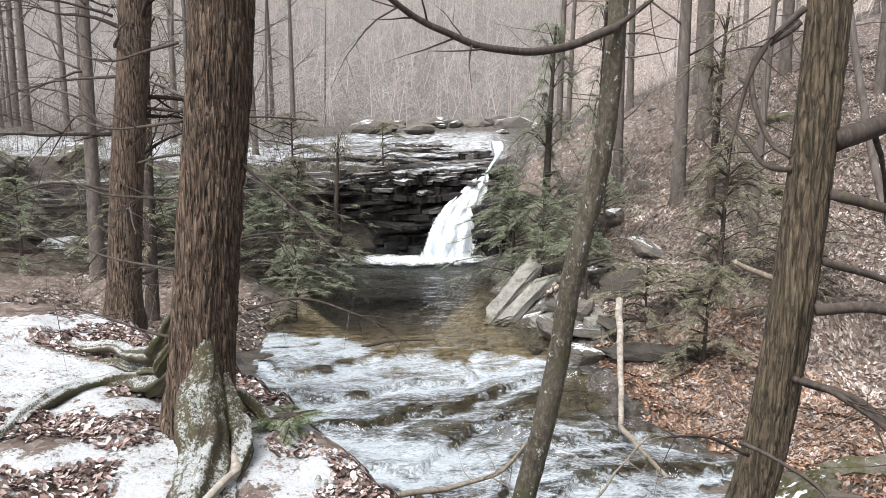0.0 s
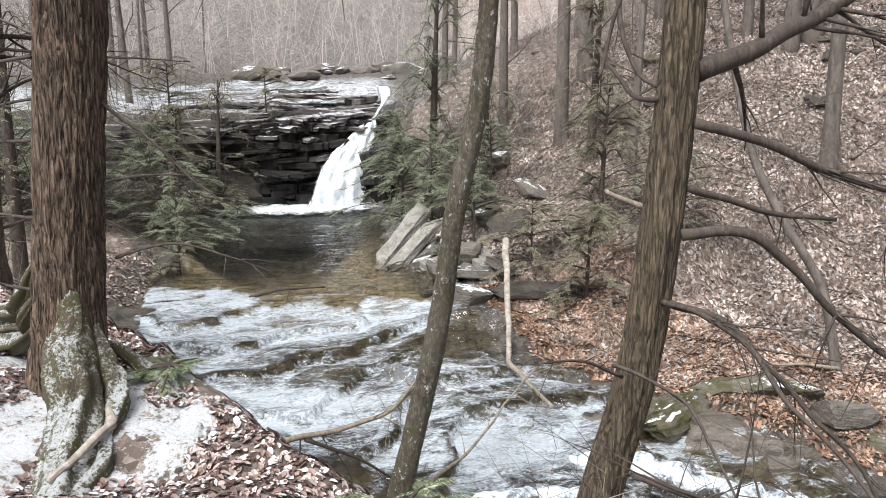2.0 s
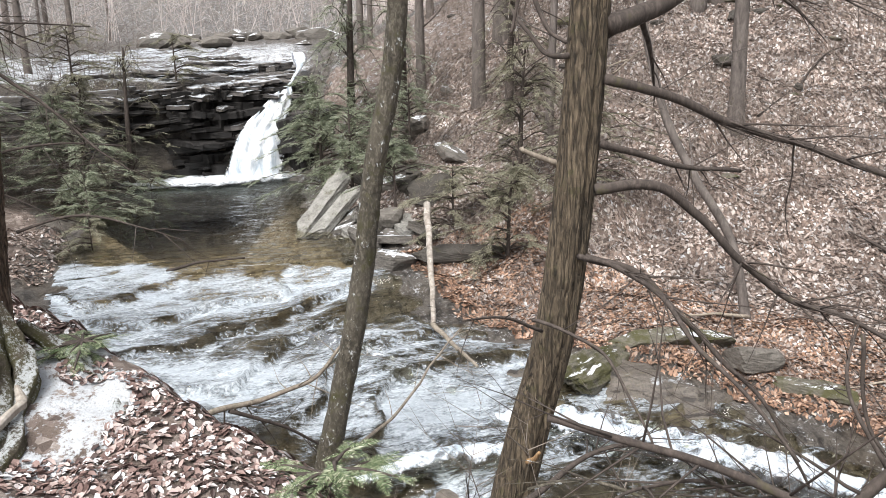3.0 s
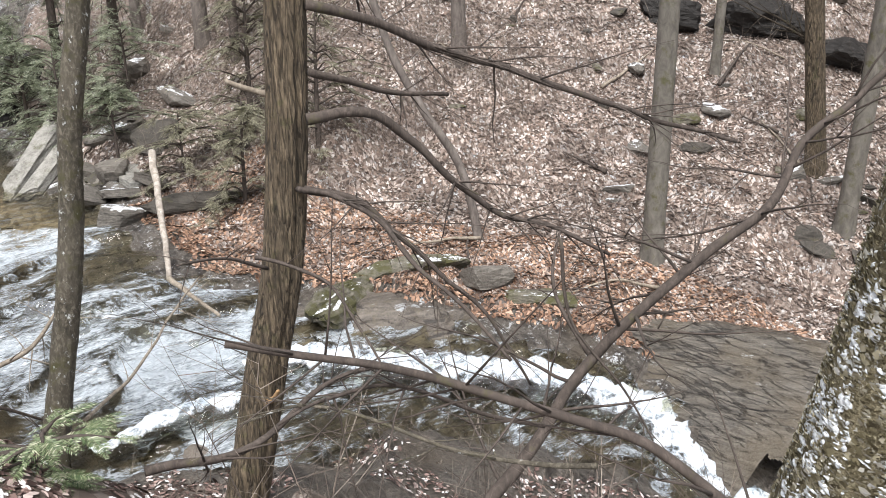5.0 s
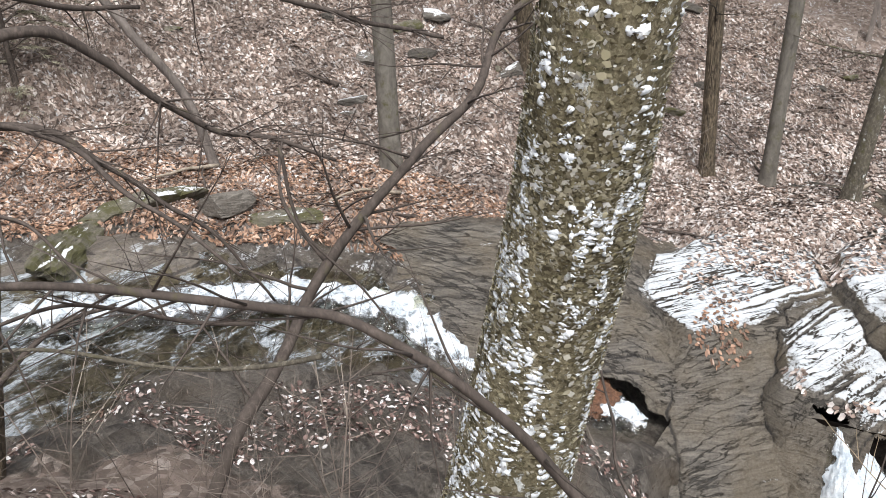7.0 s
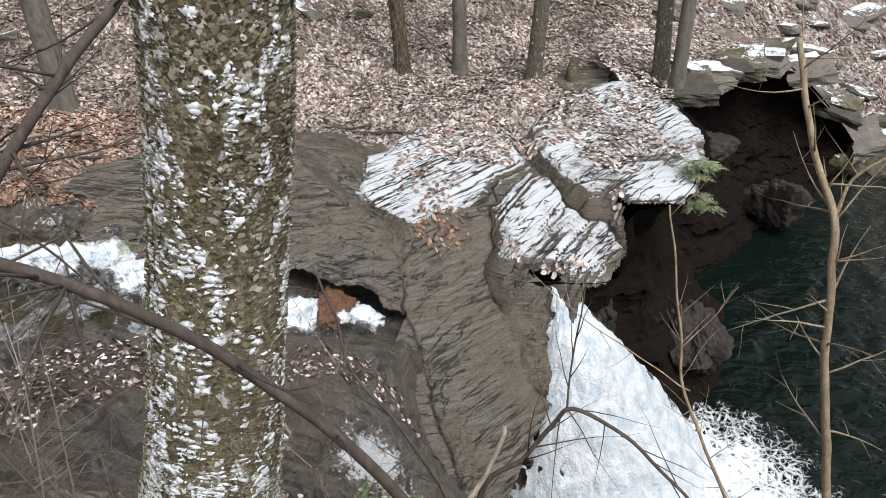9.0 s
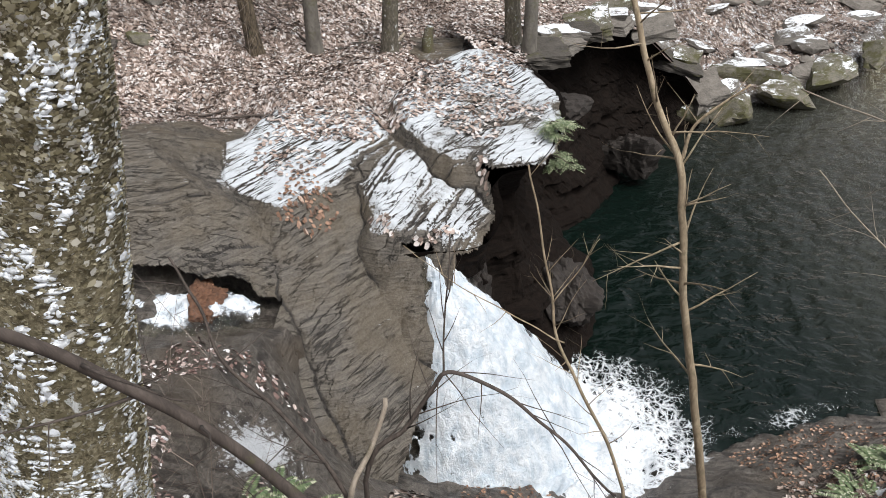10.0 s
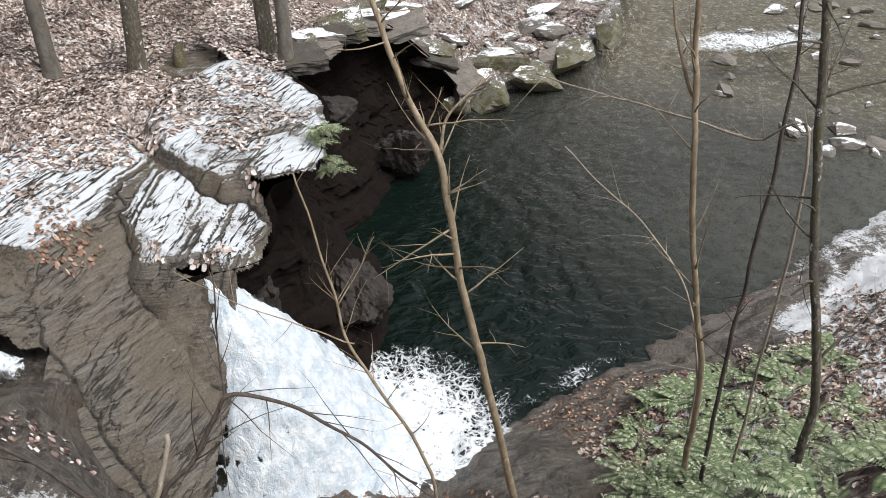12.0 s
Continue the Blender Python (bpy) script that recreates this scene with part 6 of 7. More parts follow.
def undercut(name, keys, label):
    n, m = 420, 70
    mid = curve_points([k[:3] for k in keys], n)
    deep = np.interp(np.linspace(0, len(keys) - 1, n), range(len(keys)), [k[3] for k in keys])
    co, faces = [], []
    for i, p in enumerate(mid):
        d = mid[min(i + 1, n - 1)] - mid[max(i - 1, 0)]
        back = Vector((-d.y, d.x, 0)).normalized()
        for j in range(m):
            f = j / (m - 1)
            z = p.z + 0.03 - f * (p.z + 4.95)
            bed = math.floor((z + 0.12 * noise.noise((p.x * 0.7, p.y * 0.7, 2))) / 0.16)
            step = noise.noise((p.x * 0.8, p.y * 0.8, bed * 3.7)) * 0.2 + noise.fractal(Vector((p.x * 2.5, p.y * 2.5, z * 2.5)), 0.8, 2.0, 4) * 0.1
            out = max(0.0, f - 0.22) / 0.78
            cut = deep[i] * (min(1.0, f * 4.5) * (1 - out) - 0.85 * out ** 0.8) + step * min(1.0, f * 6)
            q = p + back * cut
            co.append((q.x, q.y, z))
    faces = [(i * m + j, i * m + j + 1, (i + 1) * m + j + 1, (i + 1) * m + j) for i in range(n - 1) for j in range(m - 1)]
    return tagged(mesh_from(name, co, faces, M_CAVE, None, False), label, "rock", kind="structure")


def brink_z(x, y):
    line = np.array([k[:3] for k in BRINK])
    d, (z,) = along(line, np.asarray(x, float), np.asarray(y, float))
    return z + 0.02 + 0.14 * np.maximum(d, 0) + 0.03 * fbm(x * 2.0, y * 2.0, 3, 361)


def brink_top():
    """The leafy ground that reaches out over the hollow."""
    keys = BRINK[11:]
    n, m = 120, 24
    edge = curve_points([k[:3] for k in keys], n)
    co = []
    for i, p in enumerate(edge):
        d = edge[min(i + 1, n - 1)] - edge[max(i - 1, 0)]
        back = Vector((-d.y, d.x, 0)).normalized()
        for j in range(m):
            q = p + back * (2.1 * j / (m - 1) - 0.06 + 0.05 * noise.noise((p.x * 3, p.y * 3, 1)))
            co.append((q.x, q.y, float(brink_z(np.array([q.x]), np.array([q.y]))[0]) - (0.05 if j == 0 else 0)))
    faces = [(i * m + j, (i + 1) * m + j, (i + 1) * m + j + 1, i * m + j + 1) for i in range(n - 1) for j in range(m - 1)]
    tagged(mesh_from("ground_brink", co, faces, M_GROUND), "leafy ground at the brink of the undercut wall", "ground", kind="structure")


brink_top()
rng = random.Random(61)
for k in range(15):
    x, y = 13.4 + 0.31 * k, (0.0, -0.35, -0.7, -0.95, -1.2, -1.9, -2.7, -3.4)[k // 2] + rng.uniform(-0.1, 0.25)
    z = (-1.4, -1.42, -1.45, -1.5, -1.6, -2.0, -2.9, -3.7)[k // 2]
    slab_stone("brink_stone", (x, y), (rng.uniform(0.5, 1.1), rng.uniform(0.5, 0.8), rng.uniform(0.14, 0.3)), (M_ROCK_DARK, M_ROCK_MOSS, M_ROCK, M_ROCK_SNOW)[k % 4], "flat broken stone at the brink of the wall", 660 + k, (rng.uniform(-12, 12), rng.uniform(-12, 12), rng.uniform(0, 180)), "stones along the brink", z)
undercut("wall_undercut", BRINK, "wet undercut wall of bedded rock above the pool, shade in its colour")
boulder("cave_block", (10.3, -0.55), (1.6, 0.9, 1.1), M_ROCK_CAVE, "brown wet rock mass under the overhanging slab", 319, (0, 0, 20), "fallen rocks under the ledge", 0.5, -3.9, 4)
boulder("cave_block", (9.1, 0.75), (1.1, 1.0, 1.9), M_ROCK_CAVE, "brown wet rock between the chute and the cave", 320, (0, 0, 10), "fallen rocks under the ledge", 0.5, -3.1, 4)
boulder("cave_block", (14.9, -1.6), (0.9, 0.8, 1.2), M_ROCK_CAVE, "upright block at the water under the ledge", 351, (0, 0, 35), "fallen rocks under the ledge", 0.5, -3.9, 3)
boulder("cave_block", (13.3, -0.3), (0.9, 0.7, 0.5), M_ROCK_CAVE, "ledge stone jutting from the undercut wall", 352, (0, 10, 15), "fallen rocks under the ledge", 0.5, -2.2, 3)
ledge("rock_shelf", [(3.0, 9.5), (4.7, 8.9), (5.7, 7.8), (5.2, 7.3), (4.2, 7.9), (2.9, 8.5)], -0.5, (0.05, 0.1), 0.4, 0.22, 3, M_SLAB_THIN, "low wet shelf at the edge of the leaves", 309, 0.16, 0.015)

# beds of the waterfall
layered("waterfall_ledge", [(-3.6, 22.6), (-3.0, 22.1), (-2.2, 21.85), (-0.7, 22.0), (0.6, 22.5), (0.95, 23.3), (1.1, 25), (-2, 26.5), (-4, 25.5)], 2.6, 4, 0.09, (0.03, 0.12), M_FALL_LEDGE, "layered snowy ledge at the head of the waterfall", 311, 0.05, M_FALL_LEDGE, 0.5)
layered("waterfall_ledge", [(-5.0, 24.2), (-1.0, 23.6), (0.9, 24.0), (1.3, 26.5), (0, 31), (-4, 32), (-6.5, 28)], 2.95, 3, 0.1, (0.0, 0.07), M_FALL_LEDGE, "upper snowy rock shelf above the waterfall", 312, 0.04, M_FALL_LEDGE, 0.6)
layered("waterfall_wall", [(-3.1, 22.0), (-1.9, 21.85), (-0.6, 22.1), (0.75, 22.5), (1.0, 23.4), (-1, 24), (-3.2, 23)], 2.3, 17, 0.15, (0, 0), M_ROCK_WET_SHADE, "dark wet layered wall beside the waterfall, shade in its colour", 313, 0.1, M_ROCK_WET_SHADE, 0.45)
layered("waterfall_wall", [(-13, 20.6), (-10, 20.4), (-8, 21.4), (-5.2, 21.9), (-3.2, 22.0), (-4, 23.5), (-12, 23)], 2.3, 12, 0.19, (0.02, 0.03), M_FALL_LEDGE, "grey rock wall behind the evergreen shrubs", 314, 0.12, M_FALL_LEDGE, 0.6)
layered("waterfall_wall", [(0.55, 21.9), (1.4, 21.4), (2.8, 21.9), (2.6, 23.4), (1.3, 23.2)], 1.7, 6, 0.3, (0.2, 0), M_ROCK_WET_SHADE, "dark rock beside the foot of the waterfall", 315, 0.14, M_ROCK_WET_SHADE, 0.2)

# broken ledges that jut from the wall beside the waterfall
rng = random.Random(77)
fall_beds = thing("waterfall_beds", (0, 22, 0), "broken dark beds of stone with snow on their tops", "rock")
for k in range(46):
    cx = rng.uniform(-3.9, 0.7)
    h = rng.uniform(0.2, 3.15)
    front = 21.55 + 0.2 * max(0.0, cx + 2.2) + 0.12 * max(0.0, -2.4 - cx) + (1.6 * (h - 2.1) if h > 2.1 else 0.1 * (2.1 - h)) + rng.uniform(-0.12, 0.25)
    w, d = rng.uniform(0.3, 1.7), rng.uniform(0.35, 0.7)
    o = [(cx - w, front + d), (cx - w * rng.uniform(0.5, 1.1), front + rng.uniform(0, 0.25)), (cx, front - rng.uniform(0, 0.2)), (cx + w * rng.uniform(0.6, 1.1), front + rng.uniform(0, 0.25)), (cx + w, front + d)]
    co, faces = plate(o, h, rng.uniform(0.04, 0.17), (rng.uniform(-0.12, 0.12), rng.uniform(-0.03, 0.08)), 3300 + k, 0.4, 8, 10, 0.05)
    mesh_from("bed", [(x, y - 22, z) for x, y, z in co], faces, M_FALL_LEDGE if h > 1.9 or k % 5 == 0 else M_ROCK_WET_SHADE, fall_beds, False)

# rocks of the upper pool's bank
slab_stone("tilted_slab", (1.3, 15.6), (0.42, 1.6, 0.16), M_LICHEN, "long tilted slab of lichened stone at the pool", 321, (38, 0, -54), "", 0.42)
slab_stone("tilted_slab", (1.55, 15.2), (0.34, 1.3, 0.14), M_LICHEN, "shorter tilted slab of lichened stone at the pool", 322, (36, 0, -52), "", 0.34)
for k in range(26):
    slab_stone("rubble_stone", (1.6 + 1.5 * (k * 0.37 % 1.0), 13.3 + 2.6 * (k * 0.61 % 1.0)), (0.3 + 0.3 * (k * 0.43 % 1.0), 0.26 + 0.2 * (k * 0.71 % 1.0), 0.14), (M_ROCK_DARK, M_ROCK, M_LICHEN, M_ROCK_SNOW)[k % 4], "broken stone of the rubble by the pool", 370 + k, (18 * math.sin(k), 25 * math.cos(k * 1.7), 47 * k), "rubble beside the upper pool")
boulder("boulder", (2.15, 12.45), (0.85, 0.8, 0.5), M_ROCK_SNOW, "boulder with a white cap of snow", 323, (0, 8, 20), "", 0.25)
boulder("boulder", (1.9, 13.6), (0.6, 0.6, 0.6), M_ROCK_SNOW, "pale broken stone on the bank", 324, (10, 20, 40), "", 0.25)
boulder("boulder", (2.5, 14.3), (0.9, 0.7, 0.6), M_ROCK, "grey stone among twigs on the bank", 325, (0, 20, 70), "", 0.25)
boulder("boulder", (3.4, 12.0), (1.5, 0.7, 0.36), M_ROCK_DARK, "dark ledge stone above the orange leaves", 326, (0, 5, -20), "", 0.3)
boulder("boulder", (6.1, 8.2), (0.7, 0.55, 0.4), M_ROCK, "rounded grey boulder on the leaves", 327, (0, 10, 30), "", 0.25)
boulder("mossy_rock", (4.1, 8.6), (0.5, 1.6, 0.55), M_ROCK_MOSS, "mossy rock ridge running into the stream", 328, (0, 0, -54), "", 0.3, None, 3)
boulder("mossy_rock", (5.5, 8.9), (1.5, 0.5, 0.4), M_ROCK_MOSS, "long mossy stone at the edge of the leaves", 329, (0, 0, -20), "", 0.4)
boulder("mossy_rock", (6.6, 7.5), (1.3, 0.35, 0.3), M_ROCK_MOSS, "mossy edge stone above the rock shelf", 330, (0, 0, -35), "", 0.4)
boulder("rust_rock", (7.25, 3.3), (0.5, 0.42, 0.36), rock_material("rusty stone", (0.025, 0.014, 0.01), (0.17, 0.08, 0.042), 0.0, 0.0, 0.4), "rust-brown wet stone in the narrow run", 331, (0, 0, 20), "", 0.25, -2.05, 4)
boulder("rust_rock", (1.75, 6.6), (0.6, 0.5, 0.3), M_ROCK_BROWN, "brown wet stone in the rapids", 332, (0, 0, 20), "", 0.4)
rng = random.Random(5)
for k in range(130):
    # dark stones strewn over the hillside
    x, y = rng.uniform(3, 19), rng.uniform(4, 22)
    d, _ = along(FAR, np.array([x]), np.array([y]))
    if d[0] < 3.6:
        continue
    s = rng.uniform(0.15, 0.5)
    boulder("hillside_stone", (x, y), (s * 1.6, s, s * 0.55), (M_ROCK_SNOW, M_ROCK_MOSS, M_ROCK_DARK, M_ROCK_DARK)[rng.randrange(4)], "dark stone half buried in leaves", 340 + k, (rng.uniform(-15, 15), rng.uniform(-15, 15), rng.uniform(0, 180)), "stones on the hillside", 0.48, None, 2)
for k, (x, y, s) in enumerate([(2.6, 15.6, 0.9), (3.3, 14.4, 1.0), (3.0, 16.8, 1.1), (4.0, 15.6, 0.8), (2.3, 17.2, 0.9), (4.4, 13.4, 0.9), (3.7, 17.8, 1.2), (2.9, 13.2, 0.7)]):
    boulder("bank_stone", (x, y), (s * 1.1, s * 0.7, s * 0.4), M_ROCK_DARK if k % 3 else M_ROCK_SNOW, "broken grey stone on the steep bank", 400 + k, (15, -20, 40 * k), "stones on the steep bank", 0.3)
# the dark outcrop high on the slope
for k, (x, y, a, b, h, t) in enumerate([(13.8, 12.8, 1.7, 1.1, 0.9, -50), (15.1, 11.4, 1.9, 1.2, 1.0, -45), (16.3, 10.0, 1.6, 1.1, 0.8, -30), (14.4, 13.6, 1.5, 1.1, 0.8, 0)]):
    boulder("rock_outcrop", (x, y), (a, b, h), M_ROCK_WET_SHADE, "dark mossy outcrop high on the leafy slope", 410 + 3 * k, (0, 8, t), "outcrop on the slope", 0.25, None, 3)
# shore of the lower pool
rng = random.Random(9)
for k, (x, y, a, b, h, t) in enumerate([(18.3, -4.0, 1.3, 0.9, 0.6, 10), (18.9, -5.3, 1.9, 1.1, 0.7, -25), (20.3, -6.5, 2.4, 1.0, 0.6, -35), (17.6, -3.0, 0.9, 0.8, 0.7, 40), (19.7, -4.6, 1.6, 1.0, 0.6, 60), (21.6, -7.9, 1.8, 0.9, 0.5, -20)]):
    boulder("mossy_block", (x, y), (a, b, h), M_ROCK_MOSS, "square mossy block at the far shore of the pool", 420 + k, (rng.uniform(-8, 8), rng.uniform(-10, 10), t), "blocks along the far shore", 0.25, -4.5 + 0.05 * k)
for k in range(75):
    x, y = rng.uniform(18.5, 27), rng.uniform(-11, 1.5)
    d, _ = along(FAR, np.array([x]), np.array([y]))
    if d[0] < 0.3 or d[0] > 7:
        continue
    s = rng.uniform(0.3, 1.1)
    boulder("shore_stone", (x, y), (s * 1.5, s, s * 0.4), M_ROCK_SNOW if rng.random() < 0.6 else M_ROCK, "flat snow-dusted stone on the far shore", 440 + k, (rng.uniform(-18, 18), rng.uniform(-18, 18), rng.uniform(0, 180)), "stones on the far shore", 0.3, None, 1)
for k in range(55):
    x, y = rng.uniform(14, 24), rng.uniform(-17, -9.2)
    s = rng.uniform(0.2, 0.6)
    boulder("stream_stone", (x, y), (s * 1.4, s, s * 0.5), M_ROCK_SNOW if rng.random() < 0.5 else M_ROCK, "flat stone in the shallow outflow", 540 + k, (0, 0, rng.uniform(0, 180)), "stones in the outflow", 0.45, -4.5, 1)
for k in range(22):
    x, y = rng.uniform(-12, -3.6), rng.uniform(19.2, 21.6)
    s = rng.uniform(0.5, 1.3)
    boulder("wall_stone", (x, y), (s * 1.5, s, s * 0.6), M_ROCK_SNOW if k % 3 else M_ROCK, "snow-dusted stone below the rock wall", 680 + k, (rng.uniform(-12, 12), rng.uniform(-12, 12), rng.uniform(0, 180)), "stones below the wall", 0.25, None, 1)
# far stones above the waterfall
for k in range(26):
    x, y = rng.uniform(-5, 6), rng.uniform(33, 46)
    s = rng.uniform(0.5, 1.6)
    boulder("creek_stone", (x, y), (s * 1.3, s, s * 0.6), M_ROCK if k % 2 else M_ROCK_SNOW, "pale stone in the creek above the waterfall", 620 + k, (0, 0, rng.uniform(0, 180)), "stones above the waterfall", 0.3, None, 1)


# ---- dead wood ----
def dead_log(name, keys, r0, r1, material, label, seed, twigs=0, reach=0.6):
    e = thing(name, keys[0], label, "dead wood")
    limb(e, keys, r0, r1, material, twigs, reach, 2, seed, 0.0, "stem")
    return e


dead_log("bleached_log", [(2.77, 12.35, 0.95), (2.62, 11.5, 0.55), (2.45, 10.5, 0.15), (2.3, 9.75, -0.16)], 0.062, 0.036, M_DEADWOOD, "bleached log leaning from the bank to the water", 701)
dead_log("bleached_stick", [(2.3, 9.75, -0.15), (2.42, 9.1, -0.18), (2.57, 8.45, -0.25)], 0.04, 0.02, M_PALE, "pale stick lying at the water's edge", 702, 3, 0.4)
dead_log("drift_branch", [(-0.95, 6.3, 0.45), (-0.36, 6.63, 0.4), (0.09, 6.85, 0.37), (0.6, 7.0, 0.48), (0.87, 7.23, 0.67)], 0.035, 0.015, M_PALE, "fallen pale branch reaching over the rapids", 703, 14, 0.8)
dead_log("drift_branch", [(-0.2, 6.7, 0.36), (0.34, 6.91, 0.0), (0.75, 7.1, -0.45)], 0.022, 0.01, M_TWIG, "dark fork of a fallen branch", 704, 8, 0.6)
dead_log("drift_branch", [(0.9, 7.0, -0.35), (1.5, 7.6, -0.25), (2.1, 8.4, 0.0), (2.5, 8.9, 0.1)], 0.02, 0.008, M_PALE, "tangled pale twigs over the water", 705, 14, 0.8)
dead_log("stick", [(-1.44, 12.92, 0.0), (-0.87, 13.08, 0.06), (-0.2, 13.21, 0.05)], 0.03, 0.015, M_TWIG, "dark stick caught on a ledge", 706, 2, 0.4)
dead_log("broken_branch", [(1.0, 3.9, 0.9), (1.6, 3.9, 0.85), (2.2, 4.2, 0.95), (2.7, 4.3, 0.9)], 0.03, 0.012, M_TWIG, "broken branch hanging below the hemlock", 707, 14, 0.8)
dead_log("stump", [(13.55, 1.9, ground_z(13.55, 1.9) - 0.1), (13.55, 1.9, ground_z(13.55, 1.9) + 0.25), (13.6, 1.85, ground_z(13.6, 1.85) + 0.5)], 0.14, 0.06, M_ROOT, "small rotten stump on the leafy bench", 708)
rng = random.Random(12)
for k in range(40):
    x, y = rng.uniform(3.5, 15), rng.uniform(1.5, 20)
    d, _ = along(FAR, np.array([x]), np.array([y]))
    if d[0] < 1.5:
        continue
    a, l = rng.uniform(0, math.pi), rng.uniform(0.5, 1.8)
    keys = [(x + math.cos(a) * l * f, y + math.sin(a) * l * f, ground_z(x + math.cos(a) * l * f, y + math.sin(a) * l * f) + 0.06) for f in (-0.5, 0, 0.5)]
    tagged(dead_log("fallen_stick", keys, rng.uniform(0.012, 0.045), 0.01, M_TWIG if k % 3 else M_PALE, "fallen stick lying on the leaves", 720 + k, 2, 0.4), group="sticks on the slope")


# ---- evergreen foliage ----
def sprig(co, faces, p, d, n, length, rng, leaf=0.05):
    """A flat fan of needled side twigs along a stalk."""
    d = Vector((d.x, d.y, d.z * 0.35)).normalized()
    side = d.cross(n).normalized()
    steps = max(5, int(length / (leaf * 0.42)))
    for i in range(steps):
        f = (i + 0.5) / steps
        c = p + d * length * f - Vector((0, 0, 0.14 * length * f * f))
        for s in (-1, 1):
            l = (0.34 * length * (1 - f) ** 0.7 * min(1.0, 0.35 + 2.2 * f) + leaf * 0.3) * rng.uniform(0.5, 1.2)
            w = leaf * 0.15
            q = (side * s * 0.82 + d * 0.55 + n * rng.uniform(-0.14, 0.1)).normalized()
            e = q.cross(n) * w
            k = len(co)
            co += [c, c + q * l * 0.4 + e, c + q * l - Vector((0, 0, 0.1 * l)), c + q * l * 0.45 - e]
            faces.append((k, k + 1, k + 2, k + 3))


def evergreen(name, at, size, label, seed, limbs=16, sprigs=10, leaf=0.06, lean=(0, 0), tall=False, material=None):
    """A hemlock shrub: stem, limbs that droop, flat sprays."""
    rng = random.Random(seed)
    e = thing(name, (at[0], at[1], ground_z(at[0], at[1]) if len(at) < 3 else at[2]), label, "shrub", "evergreen shrubs")
    wood = Soup()
    co, faces = [], []
    h = size[2]
    stem = curve_points([(0, 0, -0.3), (lean[0] * 0.4, lean[1] * 0.4, h * 0.5), (lean[0], lean[1], h)], 16)
    mesh_from("stem", *tube(stem, [0.05 * h / 2 * (1 - 0.8 * i / 15) for i in range(16)], 7), M_TWIG, e)
    for k in range(limbs):
        f = rng.uniform(0.12, 1.0) if not tall else rng.uniform(0.05, 1)
        s = stem[int(f * 15)]
        a = rng.uniform(0, 2 * math.pi)
        reach = (1.1 - 0.75 * f) if tall else math.sqrt(max(0.05, 1.05 - f * f))
        out = Vector((math.cos(a) * size[0] * 0.5 * reach, math.sin(a) * size[1] * 0.5 * reach, 0))
        tip = s + out * rng.uniform(0.35, 1.25) + Vector((rng.uniform(-0.2, 0.2), rng.uniform(-0.2, 0.2), rng.uniform(-0.3, 0.12) * h * 0.3))
        pts = curve_points([s, s.lerp(tip, 0.5) + Vector((0, 0, 0.08 * h)), tip], 9)
        wood.add(*tube(pts, [0.014 * (1 - 0.8 * i / 8) + 0.002 for i in range(9)], 4))
        for j in range(int(sprigs * 2.2)):
            i = rng.randrange(2, 9)
            d = (pts[min(i + 1, 8)] - pts[i - 1]).normalized()
            d = (d + Vector((rng.uniform(-1, 1), rng.uniform(-1, 1), rng.uniform(-0.3, 0.12))) * 0.9).normalized()
            n = Vector((rng.uniform(-0.3, 0.3), rng.uniform(-0.3, 0.3), 1)).normalized()
            sprig(co, faces, pts[i], d, n, rng.uniform(0.09, 0.24) * (leaf / 0.06), rng, leaf * 0.55)
    tagged(wood.make("limb_spray", M_TWIG, e), kind="stuff")
    tagged(mesh_from("foliage", co, faces, material or M_NEEDLE, e, False), kind="stuff")
    return e


M_NEEDLE_DULL = leaf_material("dull sparse needles", [(0, (0.12, 0.12, 0.08)), (0.5, (0.27, 0.26, 0.18)), (1, (0.46, 0.44, 0.34))], 0.7, 0.0, 0.4)
evergreen("hemlock_shrub", (-3.9, 19.0), (4.2, 2.2, 2.0), "dark hemlock shrub hanging over the upper pool", 801, 46, 14, 0.085)
evergreen("hemlock_shrub", (-5.8, 18.3), (3.6, 2.2, 2.2), "dark hemlock shrub against the rock wall", 802, 36, 13, 0.085)
evergreen("hemlock_shrub", (-2.6, 20.6), (2.0, 1.2, 1.5), "drooping hemlock spray beside the dark wall", 803, 24, 12, 0.08)
evergreen("hemlock_shrub", (1.5, 18.4), (2.6, 2.4, 2.2), "green hemlock shrub beside the waterfall pool", 804, 44, 14, 0.085)
evergreen("hemlock_shrub", (1.5, 20.4), (2.0, 1.8, 2.4), "green hemlock shrub at the foot of the fall", 805, 34, 13, 0.085)
evergreen("hemlock_shrub", (2.0, 16.6), (2.2, 1.8, 1.8), "green hemlock shrub over the tilted slabs", 806, 34, 13, 0.08)
evergreen("young_hemlock", (2.3, 19.3), (2.6, 2.4, 5.2), "young hemlock with soft green sprays", 807, 50, 12, 0.09, (0.2, 0), True)
evergreen("young_hemlock", (3.4, 18.2), (2.4, 2.4, 5.5), "young hemlock with soft green sprays", 808, 34, 9, 0.09, (0.1, 0), True)
evergreen("young_hemlock", (4.6, 13.2), (2.2, 1.8, 2.6), "sparse brownish hemlock on the steep bank", 809, 46, 10, 0.07, (0.1, 0), False, M_NEEDLE_DULL)
evergreen("young_hemlock", (3.9, 11.6), (1.8, 1.6, 1.6), "sparse brownish hemlock above the orange leaves", 810, 30, 10, 0.07, (0.1, 0), False, M_NEEDLE_DULL)
evergreen("hemlock_shrub", (-7.6, 19.6), (4.0, 1.8, 2.6), "dark hemlock shrub against the rock wall", 821, 40, 13, 0.09)
